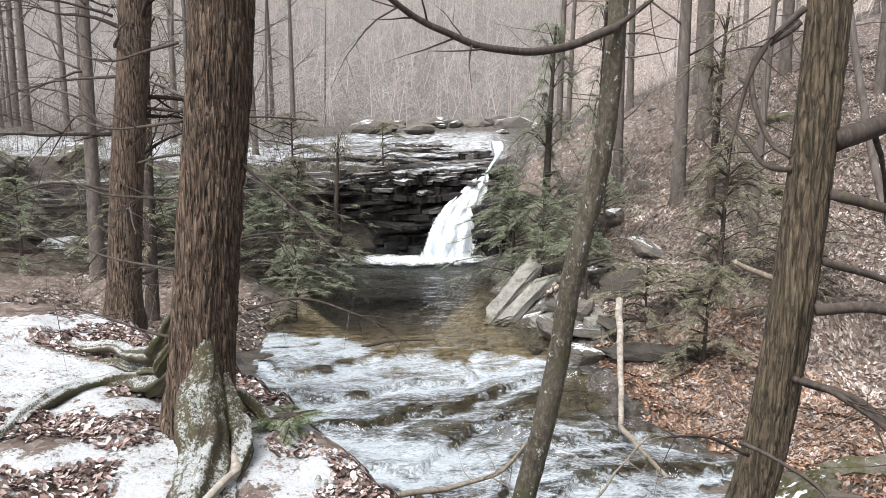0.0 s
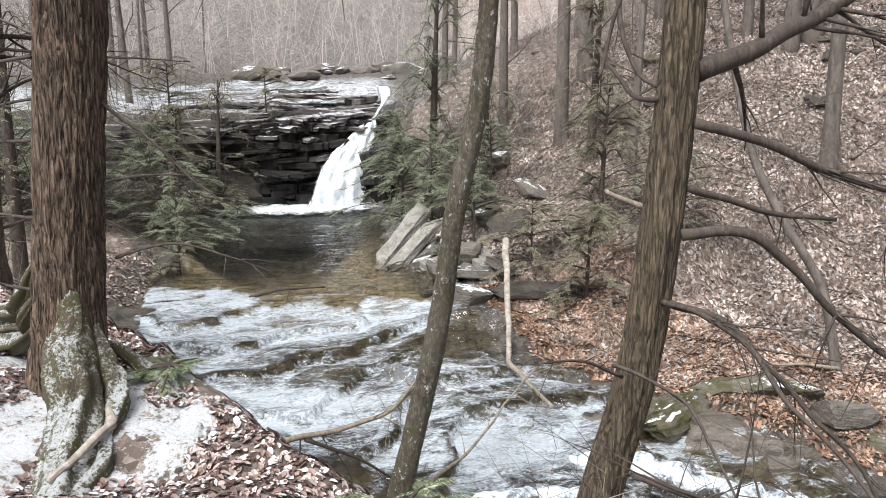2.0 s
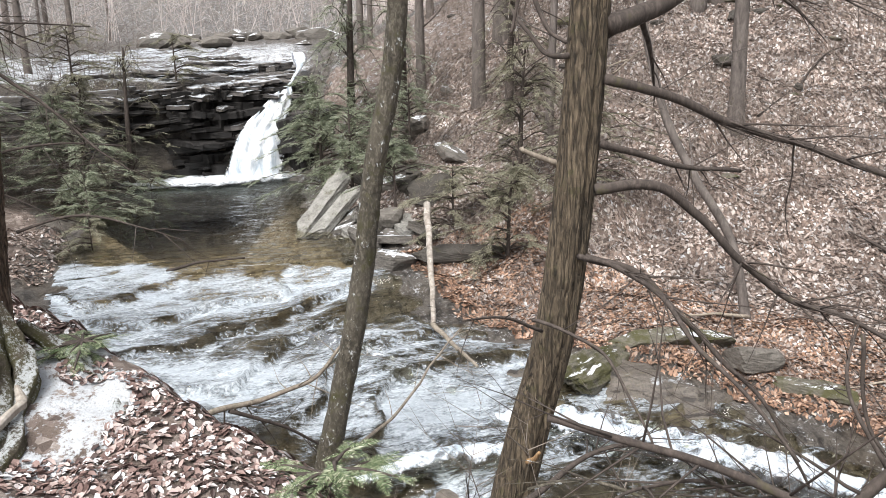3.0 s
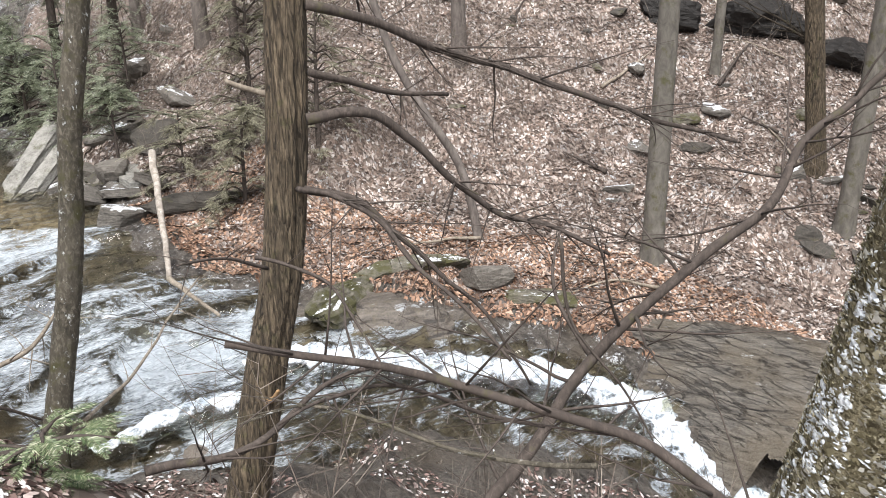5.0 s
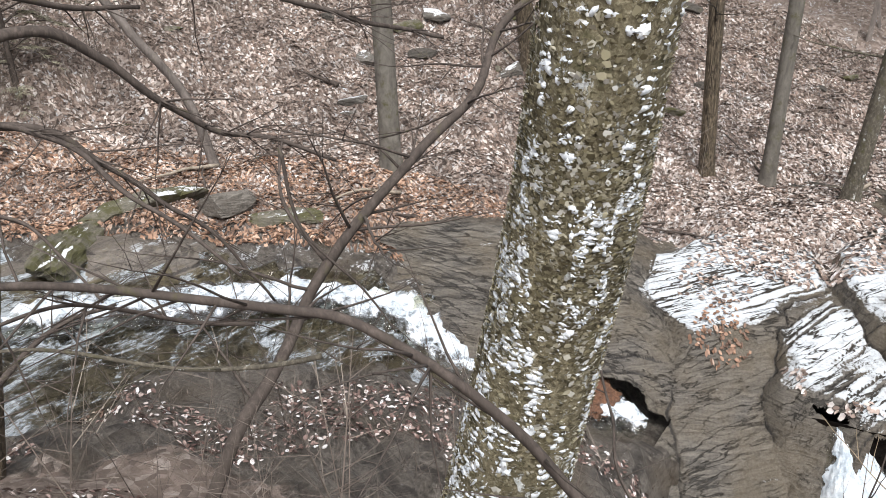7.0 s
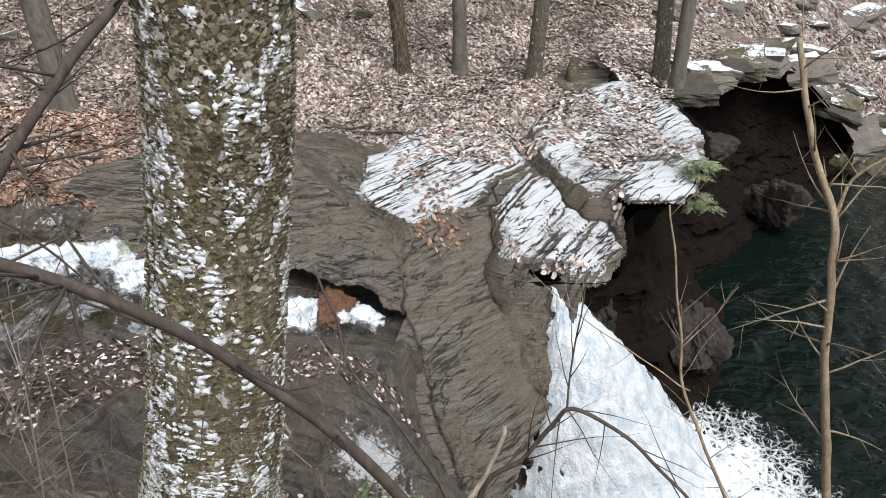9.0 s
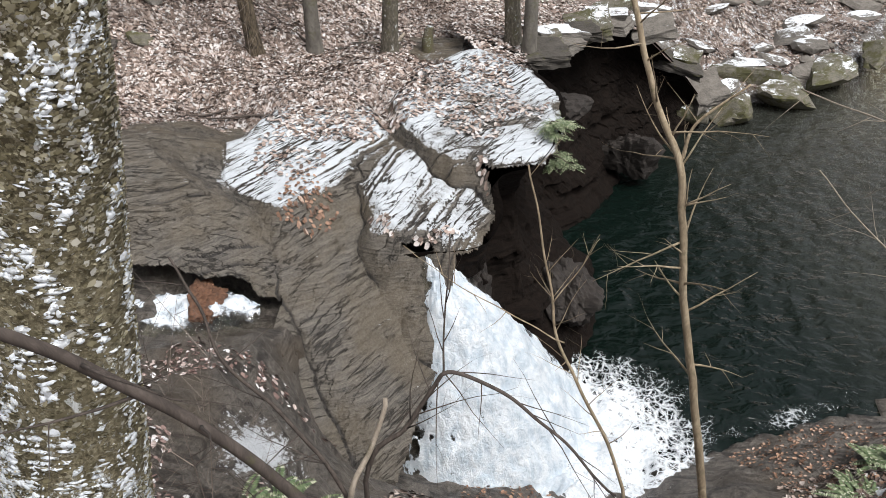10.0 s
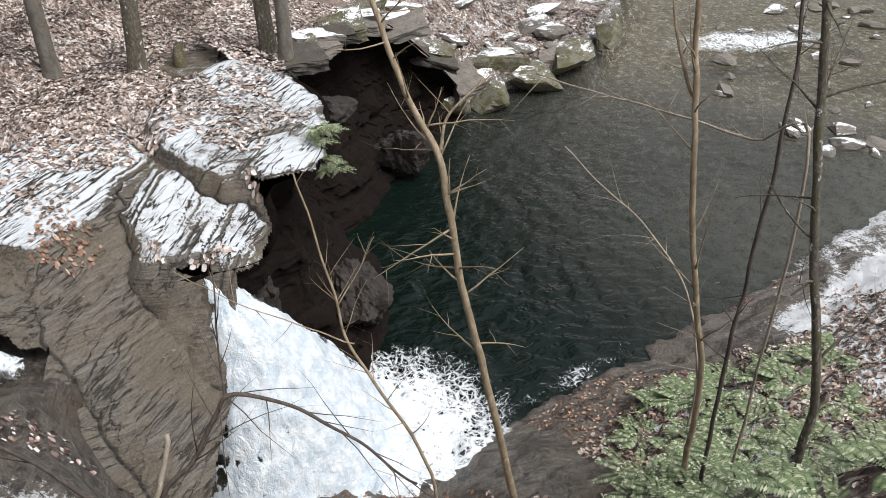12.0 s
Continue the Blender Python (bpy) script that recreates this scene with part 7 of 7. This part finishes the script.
evergreen("hemlock_shrub", (-4.6, 20.6), (3.4, 1.4, 2.6), "dark hemlock shrub covering the rock wall", 822, 46, 14, 0.085)
evergreen("hemlock_shrub", (-3.4, 17.2), (1.8, 1.8, 1.2), "low hemlock shrub at the pool's edge", 823, 26, 12, 0.075)
evergreen("hemlock_shrub", (-11.0, 18.6), (4.0, 2.0, 2.4), "dark hemlock shrub in the shade", 824, 30, 11, 0.1)
evergreen("young_hemlock", (-4.2, 20.9), (3.2, 1.6, 3.4), "thin hemlock in front of the snowy ledge", 831, 44, 12, 0.085, (0.2, 0), False, M_NEEDLE_DULL)
evergreen("young_hemlock", (-6.0, 20.3), (3.2, 1.8, 3.8), "thin hemlock in front of the rock wall", 832, 44, 12, 0.09, (-0.2, 0))
evergreen("young_hemlock", (-8.6, 18.8), (3.0, 1.8, 3.6), "thin hemlock in front of the rock wall", 833, 36, 11, 0.09, (0.2, 0), False, M_NEEDLE_DULL)
evergreen("hemlock_shrub", (2.6, 14.6), (1.8, 1.6, 1.3), "sparse hemlock shrub among the bank stones", 834, 26, 11, 0.075)
evergreen("hemlock_shrub", (3.4, 13.2), (1.6, 1.6, 1.1), "sparse brown shrub among the bank stones", 835, 26, 11, 0.07, (0, 0), False, M_NEEDLE_DULL)
evergreen("hemlock_shrub", (3.2, 16.2), (2.2, 1.8, 1.6), "sparse hemlock shrub on the steep bank", 836, 28, 11, 0.08)
evergreen("young_hemlock", (5.4, 12.2), (2.2, 1.8, 2.2), "sparse brownish hemlock on the slope", 837, 34, 9, 0.07, (0.1, 0), False, M_NEEDLE_DULL)
evergreen("young_hemlock", (-1.9, 22.3), (2.0, 1.2, 1.2), "small pale hemlock on the snowy ledge", 825, 20, 8, 0.08, (0, 0), False, M_NEEDLE_DULL)
evergreen("young_hemlock", (5.2, 15.8), (2.4, 2.2, 4.2), "sparse hemlock on the wooded bank", 826, 30, 8, 0.085, (0.2, 0), True, M_NEEDLE_DULL)
evergreen("hemlock_shrub", (-9.5, 17.2), (3.5, 2, 2.0), "dark shrub at the shaded wall", 811, 30, 11, 0.09)
evergreen("hemlock_shrub", (-4.5, 22.6), (3.2, 1.6, 1.5), "low green shrub on the snowy ledge", 812, 26, 11, 0.085, (0, 0), False, M_NEEDLE_DULL)
evergreen("young_hemlock", (-3.2, 21.4), (2.6, 2, 4.6), "thin hemlock with pale green sprays", 813, 26, 7, 0.09, (0.2, 0), True, M_NEEDLE_DULL)
evergreen("young_hemlock", (-5.2, 13.5), (2.8, 2.2, 5.5), "thin hemlock with pale green sprays", 814, 26, 7, 0.08, (0.2, 0), True, M_NEEDLE_DULL)
evergreen("hemlock_shrub", (-2.95, 15.0), (1.0, 1.4, 0.7), "low green shrub at the pool's edge", 815, 16, 9, 0.06, (0, 0), False, M_NEEDLE_DULL)
evergreen("fern_clump", (10.3, -0.25, -1.45), (0.45, 0.45, 0.3), "small green fern on the lip of the slab", 816, 14, 8, 0.06, (0, 0), False, M_FERN)
evergreen("moss_tuft", (-1.1, 5.7), (0.4, 0.8, 0.1), "green moss and fern at the brow by the hemlock", 817, 30, 6, 0.035, (0, 0), False, M_FERN)
evergreen("fern_clump", (0.55, 3.95), (0.8, 0.6, 0.3), "low green fern at the brow of the bank", 818, 16, 8, 0.05, (0, 0), False, M_FERN)


# ---- ferns on the bank above the pool ----
def fern(at, seed, name="fern"):
    rng = random.Random(seed)
    e = thing(name, (at[0], at[1], ground_z(at[0], at[1])), "evergreen fern with arching fronds on the bank", "fern", "ferns on the bank")
    for k in range(rng.randrange(7, 11)):
        a = rng.uniform(0, 2 * math.pi)
        l = rng.uniform(0.22, 0.42)
        lift = rng.uniform(0.25, 0.7)
        co, faces = [], []
        n = 22
        for i in range(n):
            f = i / (n - 1)
            r = l * f
            c = Vector((math.cos(a) * r, math.sin(a) * r, lift * l * (f - f * f * 0.95) + 0.01))
            s = Vector((-math.sin(a), math.cos(a), 0))
            d = Vector((math.cos(a), math.sin(a), 0))
            w = 0.075 * math.sin(math.pi * min(1, 0.18 + 0.82 * (1 - f))) * (1 - 0.35 * f)
            for sg in (-1, 1):
                t = len(co)
                q = s * sg + d * 0.25 - Vector((0, 0, 0.25))
                co += [c, c + q * w * 0.5 + d * 0.009, c + q * w, c + q * w * 0.5 - d * 0.008]
                faces.append((t, t + 1, t + 2, t + 3))
        mesh_from("frond", co, faces, M_FERN, e, False)
    return e


rng = random.Random(3)
fern_kinds = [fern((5.6, -3.3), 901), fern((5.9, -3.6), 902), fern((5.2, -3.7), 903)]
for k in range(175):
    x = rng.uniform(3.6, 8.0)
    y = -2.2 - (x - 4.0) * 0.45 - abs(rng.gauss(0, 1.3))
    if y < -7.5:
        continue
    s = rng.uniform(0.6, 1.2)
    copy_thing(fern_kinds[k % 3], pose(x, y, ground_z(x, y), 0, 0, rng.uniform(0, 360)) @ Matrix.Diagonal((s, s, s, 1)))
for x, y in ((3.3, 0.9), (3.5, 1.3), (4.5, 1.6), (4.7, 1.45), (4.85, 1.65), (4.6, 1.8), (5.0, 1.5)):
    copy_thing(fern_kinds[1], pose(x, y, ground_z(x, y), 0, 0, rng.uniform(0, 360)))


# ---- fallen leaves ----
M_LITTER_BROWN = leaf_material("damp brown leaves", [(0, (0.04, 0.025, 0.022)), (0.3, (0.13, 0.08, 0.068)), (0.58, (0.29, 0.2, 0.175)), (0.8, (0.47, 0.39, 0.36)), (0.9, (0.66, 0.63, 0.62)), (1, (0.74, 0.74, 0.75))])

def litter(name, count, region, material, label, size=(0.045, 0.085), seed=1, lift=0.015, simple=True, level=None):
    """Curled leaves strewn where region(x, y) allows; one mesh."""
    r = np.random.RandomState(seed)
    x, y = region(r, count)
    ok = (level(x, y) if level else terrain(x, y)[0]) > -4.45
    x, y = x[ok], y[ok]
    z = terrain(x, y)[0]
    n = len(x)
    if level:
        z = level(x, y)
    e = 0.06
    zx = terrain(x + e, y)[0]
    zy = terrain(x, y + e)[0]
    if level:
        zx, zy = level(x + e, y), level(x, y + e)
    gx, gy = np.clip((zx - z) / e, -1.5, 1.5), np.clip((zy - z) / e, -1.5, 1.5)
    a = r.uniform(0, 2 * np.pi, n)
    l = r.uniform(size[0], size[1], n)
    w = l * r.uniform(0.45, 0.8, n)
    tx, ty = r.normal(0, 0.25, n), r.normal(0, 0.25, n)
    curl = r.uniform(0.0, 0.28, n) * l
    up_ = r.uniform(0.0, lift, n) + 0.008
    pts = []
    shape = ((-1, 0, 0.1), (0.1, -1, 1), (1.1, 0, 0.1), (0.0, 1, 1)) if simple else ((-1, 0, 0.3), (-0.2, -1, 1), (0.6, -0.8, 0.8), (1.1, 0, 0.2), (0.5, 0.8, 0.9), (-0.3, 1, 1), (0.1, 0, -0.2))
    for u, v, c in shape:
        px, py = u * l * 0.5, v * w * 0.5
        dx, dy = px * np.cos(a) - py * np.sin(a), px * np.sin(a) + py * np.cos(a)
        pts.append(np.stack([x + dx, y + dy, z + up_ + curl * c + dx * (gx + tx) + dy * (gy + ty)], -1))
    co = np.stack(pts, 1).reshape(-1, 3)
    k = np.arange(n) * len(shape)
    faces = np.concatenate([np.stack([k, k + 1, k + 2], -1), np.stack([k, k + 2, k + 3], -1)] if simple else [np.stack([k + i, k + (i + 1) % 6, k + 6], -1) for i in range(6)])
    me = bpy.data.meshes.new(name)
    me.from_pydata(co.tolist(), [], faces.tolist())
    me.materials.append(material)
    return tagged(new(name, me), label, "leaves", kind="stuff")


def far_bank(lo, hi, x0, x1, y0, y1):
    def pick(r, n):
        x, y = r.uniform(x0, x1, n), r.uniform(y0, y1, n)
        d, _ = along(FAR, x, y)
        dc, _ = along(CLIFF, x, y)
        k = (d > lo) & (d < hi) & (dc < 0)
        return x[k], y[k]
    return pick


def near_bank(inner, outer, x0, x1, y0, y1, clump=0.0, rim=0.25):
    def pick(r, n):
        x, y = r.uniform(x0, x1, n), r.uniform(y0, y1, n)
        dl, _ = along(LIP, x, y)
        dn, _ = along(NEAR, x, y)
        k = (-dl > inner) & (-dl < outer) & (-dn > rim) & (fbm(x * 0.9, y * 0.9, 3, 91) > clump)
        return x[k], y[k]
    return pick


litter("hillside_leaves", 230000, far_bank(0.9, 18, 2, 20, 1, 20), M_LITTER, "pale brown leaves strewn over the hillside", (0.045, 0.09), 1)
litter("bench_leaves", 60000, far_bank(0.5, 3.0, 2, 9.5, 4, 13), M_LITTER_RED, "wet orange leaves along the water's edge", (0.04, 0.08), 2)
litter("ledge_leaves", 27000, far_bank(0.3, 7, 9.5, 16, -1, 6), M_LITTER_PALE, "pale leaves behind the snowy slabs", (0.045, 0.09), 3)
litter("far_shore_leaves", 42000, far_bank(0.4, 9, 15.5, 27, -11, 4), M_LITTER, "pale leaves between the stones of the far shore", (0.06, 0.12), 9)
litter("brow_leaves", 42000, near_bank(-0.8, 5, -4.5, 0.6, 2.2, 9, -0.05), M_LITTER_BROWN, "brown leaves lying in the snow", (0.03, 0.065), 4, 0.012, False)
litter("slope_leaves", 15000, near_bank(-5.5, -0.2, 0.8, 6.5, 0.5, 6.2, 0.0), M_LITTER_BROWN, "wet brown leaves on the sloping rock", (0.03, 0.06), 5, 0.01, False)
litter("fern_bank_leaves", 40000, near_bank(-6, 1.0, 2.5, 11, -9, 1, -0.35, 1.1), M_LITTER, "pale leaves among the ferns", (0.04, 0.08), 6, 0.015, False)
litter("pool_rim_leaves", 14000, near_bank(-8, -2.4, 6, 11, -8, 0.5, 0.0, 0.2), M_LITTER_RED, "red-brown leaves caught on the pool's rim", (0.03, 0.055), 7, 0.015, False)
litter("back_leaves", 16000, near_bank(-7, 0, -8, -3, 9, 20, -0.2), M_LITTER, "brown leaves on the flat beside the upper pool", (0.06, 0.1), 8)


def on_slab(cx, cy, rx, ry, clump, seed):
    brink = np.array([k[:2] for k in BRINK])

    def pick(r, n):
        x, y = r.uniform(cx - rx, cx + rx, n), r.uniform(cy - ry, cy + ry, n)
        back = along(brink, x, y)[0] > 0.05
        x, y = x[back], y[back]
        k = (((x - cx) / rx) ** 2 + ((y - cy) / ry) ** 2 < 0.8) & (fbm(x * 1.1, y * 1.1, 3, seed) > clump)
        return x[k], y[k]
    return pick


litter("slab_leaves", 2000, on_slab(11.5, 0.6, 1.7, 0.9, 0.1, 93), M_LITTER_PALE, "leaves lying on the overhanging slab", (0.045, 0.085), 11, 0.02, False, outcrop_z)
litter("slab_leaves", 500, on_slab(10.0, 2.95, 1.2, 0.6, 0.4, 95), M_LITTER_PALE, "leaves lying on the snowy slab", (0.045, 0.085), 12, 0.02, False, outcrop_z)
litter("slab_leaves", 1500, on_slab(9.2, 1.2, 0.8, 0.9, 0.15, 97), M_LITTER_PALE, "leaves lying on the tilted slab", (0.045, 0.085), 13, 0.02, False, outcrop_z)
litter("slab_leaves", 600, on_slab(8.75, 2.3, 0.8, 0.6, 0.25, 98), M_LITTER_RED, "damp leaves caught between the slabs", (0.035, 0.065), 14, 0.02, False, outcrop_z)
litter("brink_leaves", 12000, on_slab(15.0, 0.0, 2.6, 1.9, -0.9, 96), M_LITTER_PALE, "pale leaves at the brink of the undercut wall", (0.05, 0.09), 16, 0.02, True, lambda x, y: np.maximum(brink_z(x, y), terrain(x, y)[0]))
litter("slab_leaves", 6500, on_slab(11.6, 2.6, 1.8, 1.6, -0.3, 99), M_LITTER_PALE, "leaves drifted behind the slabs", (0.045, 0.085), 15, 0.02, False, lambda x, y: np.maximum(outcrop_z(x, y), terrain(x, y)[0]))


# ---- woods behind ----
def wood_tree(seed, h=13.0, r=0.16, branches=14):
    rng = random.Random(seed)
    e = thing("woodland_tree", (0, 0, 0), "bare grey woodland tree in winter", "tree", "trees of the woods")
    lean = (rng.uniform(-0.6, 0.6), rng.uniform(-0.6, 0.6))
    pts = curve_points([(0, 0, -0.6), (lean[0] * 0.3, lean[1] * 0.3, h * 0.4), (lean[0], lean[1], h)], 22)
    mesh_from("trunk", *tube(pts, [r * (1 - 0.75 * i / 21) + 0.3 * r * max(0, 1 - i / 2) for i in range(22)], 9, 0.08, seed), M_FARTREE, e)
    soup = Soup()
    for k in range(branches):
        i = rng.randrange(4, 21)
        a = rng.uniform(0, 2 * math.pi)
        sprout(soup, pts[i], (math.cos(a), math.sin(a), rng.uniform(-0.1, 0.7)), rng.uniform(1.2, 3.4), r * 0.2, rng, 2, 3, 0.1, 0.45, 7)
    tagged(soup.make("branch_spray", M_FARTREE, e), kind="stuff")
    return e


tree_kinds = [wood_tree(1001 + k, 11 + 2 * k, 0.1 + 0.03 * k, 12 + 2 * k) for k in range(5)]
spots = [(3.0, 22.5), (4.2, 20.0), (4.9, 17.0), (6.0, 19.0), (6.8, 22.0), (5.6, 14.5), (7.6, 16.5), (8.2, 20.0), (9.0, 13.5), (10.5, 17.0), (3.6, 25.0), (5.3, 24.0), (7.4, 26.0),
         (-7.5, 16.5), (-9.5, 24.0), (-6.0, 24.5), (-11.0, 19.0), (-12.0, 15.5), (-8.0, 27.0)]
rng = random.Random(21)
for k in range(150):
    x, y = rng.uniform(2, 46), rng.uniform(8, 60)
    d, _ = along(FAR, np.array([x]), np.array([y]))
    if d[0] > 8 and (y > 15 or x > 17):
        spots.append((x, y))
for k in range(30):
    x, y = rng.uniform(-34, -7), rng.uniform(26, 60)
    spots.append((x, y))
for k in range(36):
    x, y = rng.uniform(17, 45), rng.uniform(-18, 8)
    d, _ = along(FAR, np.array([x]), np.array([y]))
    if d[0] > 5:
        spots.append((x, y))
for k, t in enumerate(tree_kinds):
    x, y = spots[k]
    t.location = (x, y, ground_z(x, y))
for k, (x, y) in enumerate(spots[5:]):
    s = rng.uniform(0.75, 1.15)
    copy_thing(tree_kinds[k % 5], pose(x, y, ground_z(x, y), 0, 0, rng.uniform(0, 360)) @ Matrix.Diagonal((s, s, s, 1)))


def brush(name, count, x0, x1, y0, y1, h, material, label, seed, test=None, forks=3):
    """Far thin trunks and brush, too many to count."""
    r = random.Random(seed)
    co, faces = [], []
    xs = np.array([r.uniform(x0, x1) for _ in range(count)])
    ys = np.array([r.uniform(y0, y1) for _ in range(count)])
    zs = terrain(xs, ys)[0]
    ok = test(xs, ys) if test else np.ones(count, bool)

    def stroke(p, q, w):
        n = len(co)
        d = (q - p).normalized()
        a = d.cross(Vector((0.3, 1, 0.2))).normalized() * w
        b = d.cross(a).normalized() * w
        co.extend([p + a, p - a * 0.5 + b * 0.87, p - a * 0.5 - b * 0.87, q])
        faces.extend([(n, n + 1, n + 3), (n + 1, n + 2, n + 3), (n + 2, n, n + 3)])
    for x, y, z, k in zip(xs, ys, zs, ok):
        if not k:
            continue
        t = r.uniform(*h)
        p = Vector((x, y, z - 0.2))
        q = p + Vector((r.gauss(0, 0.2) * t, r.gauss(0, 0.2) * t, t))
        w = t * 0.004
        stroke(p, q, w)
        for _ in range(forks):
            f = r.uniform(0.15, 0.9)
            c = p.lerp(q, f)
            l = t * r.uniform(0.15, 0.45)
            a = r.uniform(0, 6.28)
            e2 = c + Vector((math.cos(a) * l, math.sin(a) * l, l * r.uniform(0.1, 1.0)))
            stroke(c, e2, w * 0.5)
            stroke(c.lerp(e2, 0.5), c.lerp(e2, 0.5) + Vector((r.uniform(-1, 1), r.uniform(-1, 1), r.uniform(0, 1))) * l * 0.5, w * 0.35)
    return tagged(mesh_from(name, co, faces, material, None, False), label, "woods", kind="stuff")


# Colour paled throughout: stands in for the haze of distance.
M_BRUSH = leaf_material("winter brush paled by haze", [(0, (0.4, 0.34, 0.315)), (0.5, (0.55, 0.49, 0.46)), (1, (0.7, 0.64, 0.61))], 0.9)
M_BRUSH_DARK = leaf_material("brown underbrush", [(0, (0.07, 0.055, 0.045)), (0.6, (0.16, 0.13, 0.11)), (1, (0.28, 0.24, 0.2))], 0.9)
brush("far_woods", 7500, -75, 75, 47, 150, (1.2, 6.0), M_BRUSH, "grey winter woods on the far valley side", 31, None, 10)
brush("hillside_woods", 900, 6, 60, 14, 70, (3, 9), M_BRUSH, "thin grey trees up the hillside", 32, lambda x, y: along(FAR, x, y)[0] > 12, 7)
# Unseen treetops, added so the pool mirrors dark branches instead of bright sky.
brush("unseen_canopy", 1500, 20, 58, -9, 26, (9, 19), M_FARTREE, "unseen bare treetops added to darken the pool's reflection", 40, lambda x, y: along(FAR, x, y)[0] > 6, 12)
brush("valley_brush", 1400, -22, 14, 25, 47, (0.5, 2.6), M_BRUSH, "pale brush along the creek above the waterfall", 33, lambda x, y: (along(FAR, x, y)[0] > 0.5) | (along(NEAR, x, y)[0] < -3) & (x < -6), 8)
brush("underbrush", 2000, 2.2, 12, 11.5, 24, (0.4, 1.6), M_BRUSH_DARK, "brown twiggy underbrush on the steep bank", 34, lambda x, y: (along(FAR, x, y)[0] > 1.2) & (along(FAR, x, y)[0] < 7.5), 9)
brush("wall_brush", 520, -15, -3.0, 18.6, 23.5, (0.8, 2.6), M_BRUSH_DARK, "dark brush hiding the rock wall", 38, None, 12)
brush("flat_brush", 420, -12, -3.3, 10, 20.5, (0.3, 1.4), M_BRUSH_DARK, "brown twigs on the flat beside the upper pool", 35, lambda x, y: along(NEAR, x, y)[0] < -0.4, 8)
brush("slope_twigs", 700, 7, 22, 4, 22, (0.4, 1.8), M_BRUSH_DARK, "thin bare seedlings on the leafy slope", 36, lambda x, y: along(FAR, x, y)[0] > 2.5, 8)
brush("bank_twigs", 70, 1.6, 6.0, 1.5, 6.0, (0.7, 1.9), M_BRUSH_DARK, "tall thin bare twigs on the bank below the brow", 39, lambda x, y: (along(NEAR, x, y)[0] < -0.3) & (along(LIP, x, y)[0] > 0.8), 9)
brush("dome_twigs", 110, 1.2, 5.2, 2.0, 5.6, (0.3, 0.9), M_BRUSH_DARK, "thin bare twigs on the wet rock bank", 37, lambda x, y: along(NEAR, x, y)[0] < -0.3, 7)
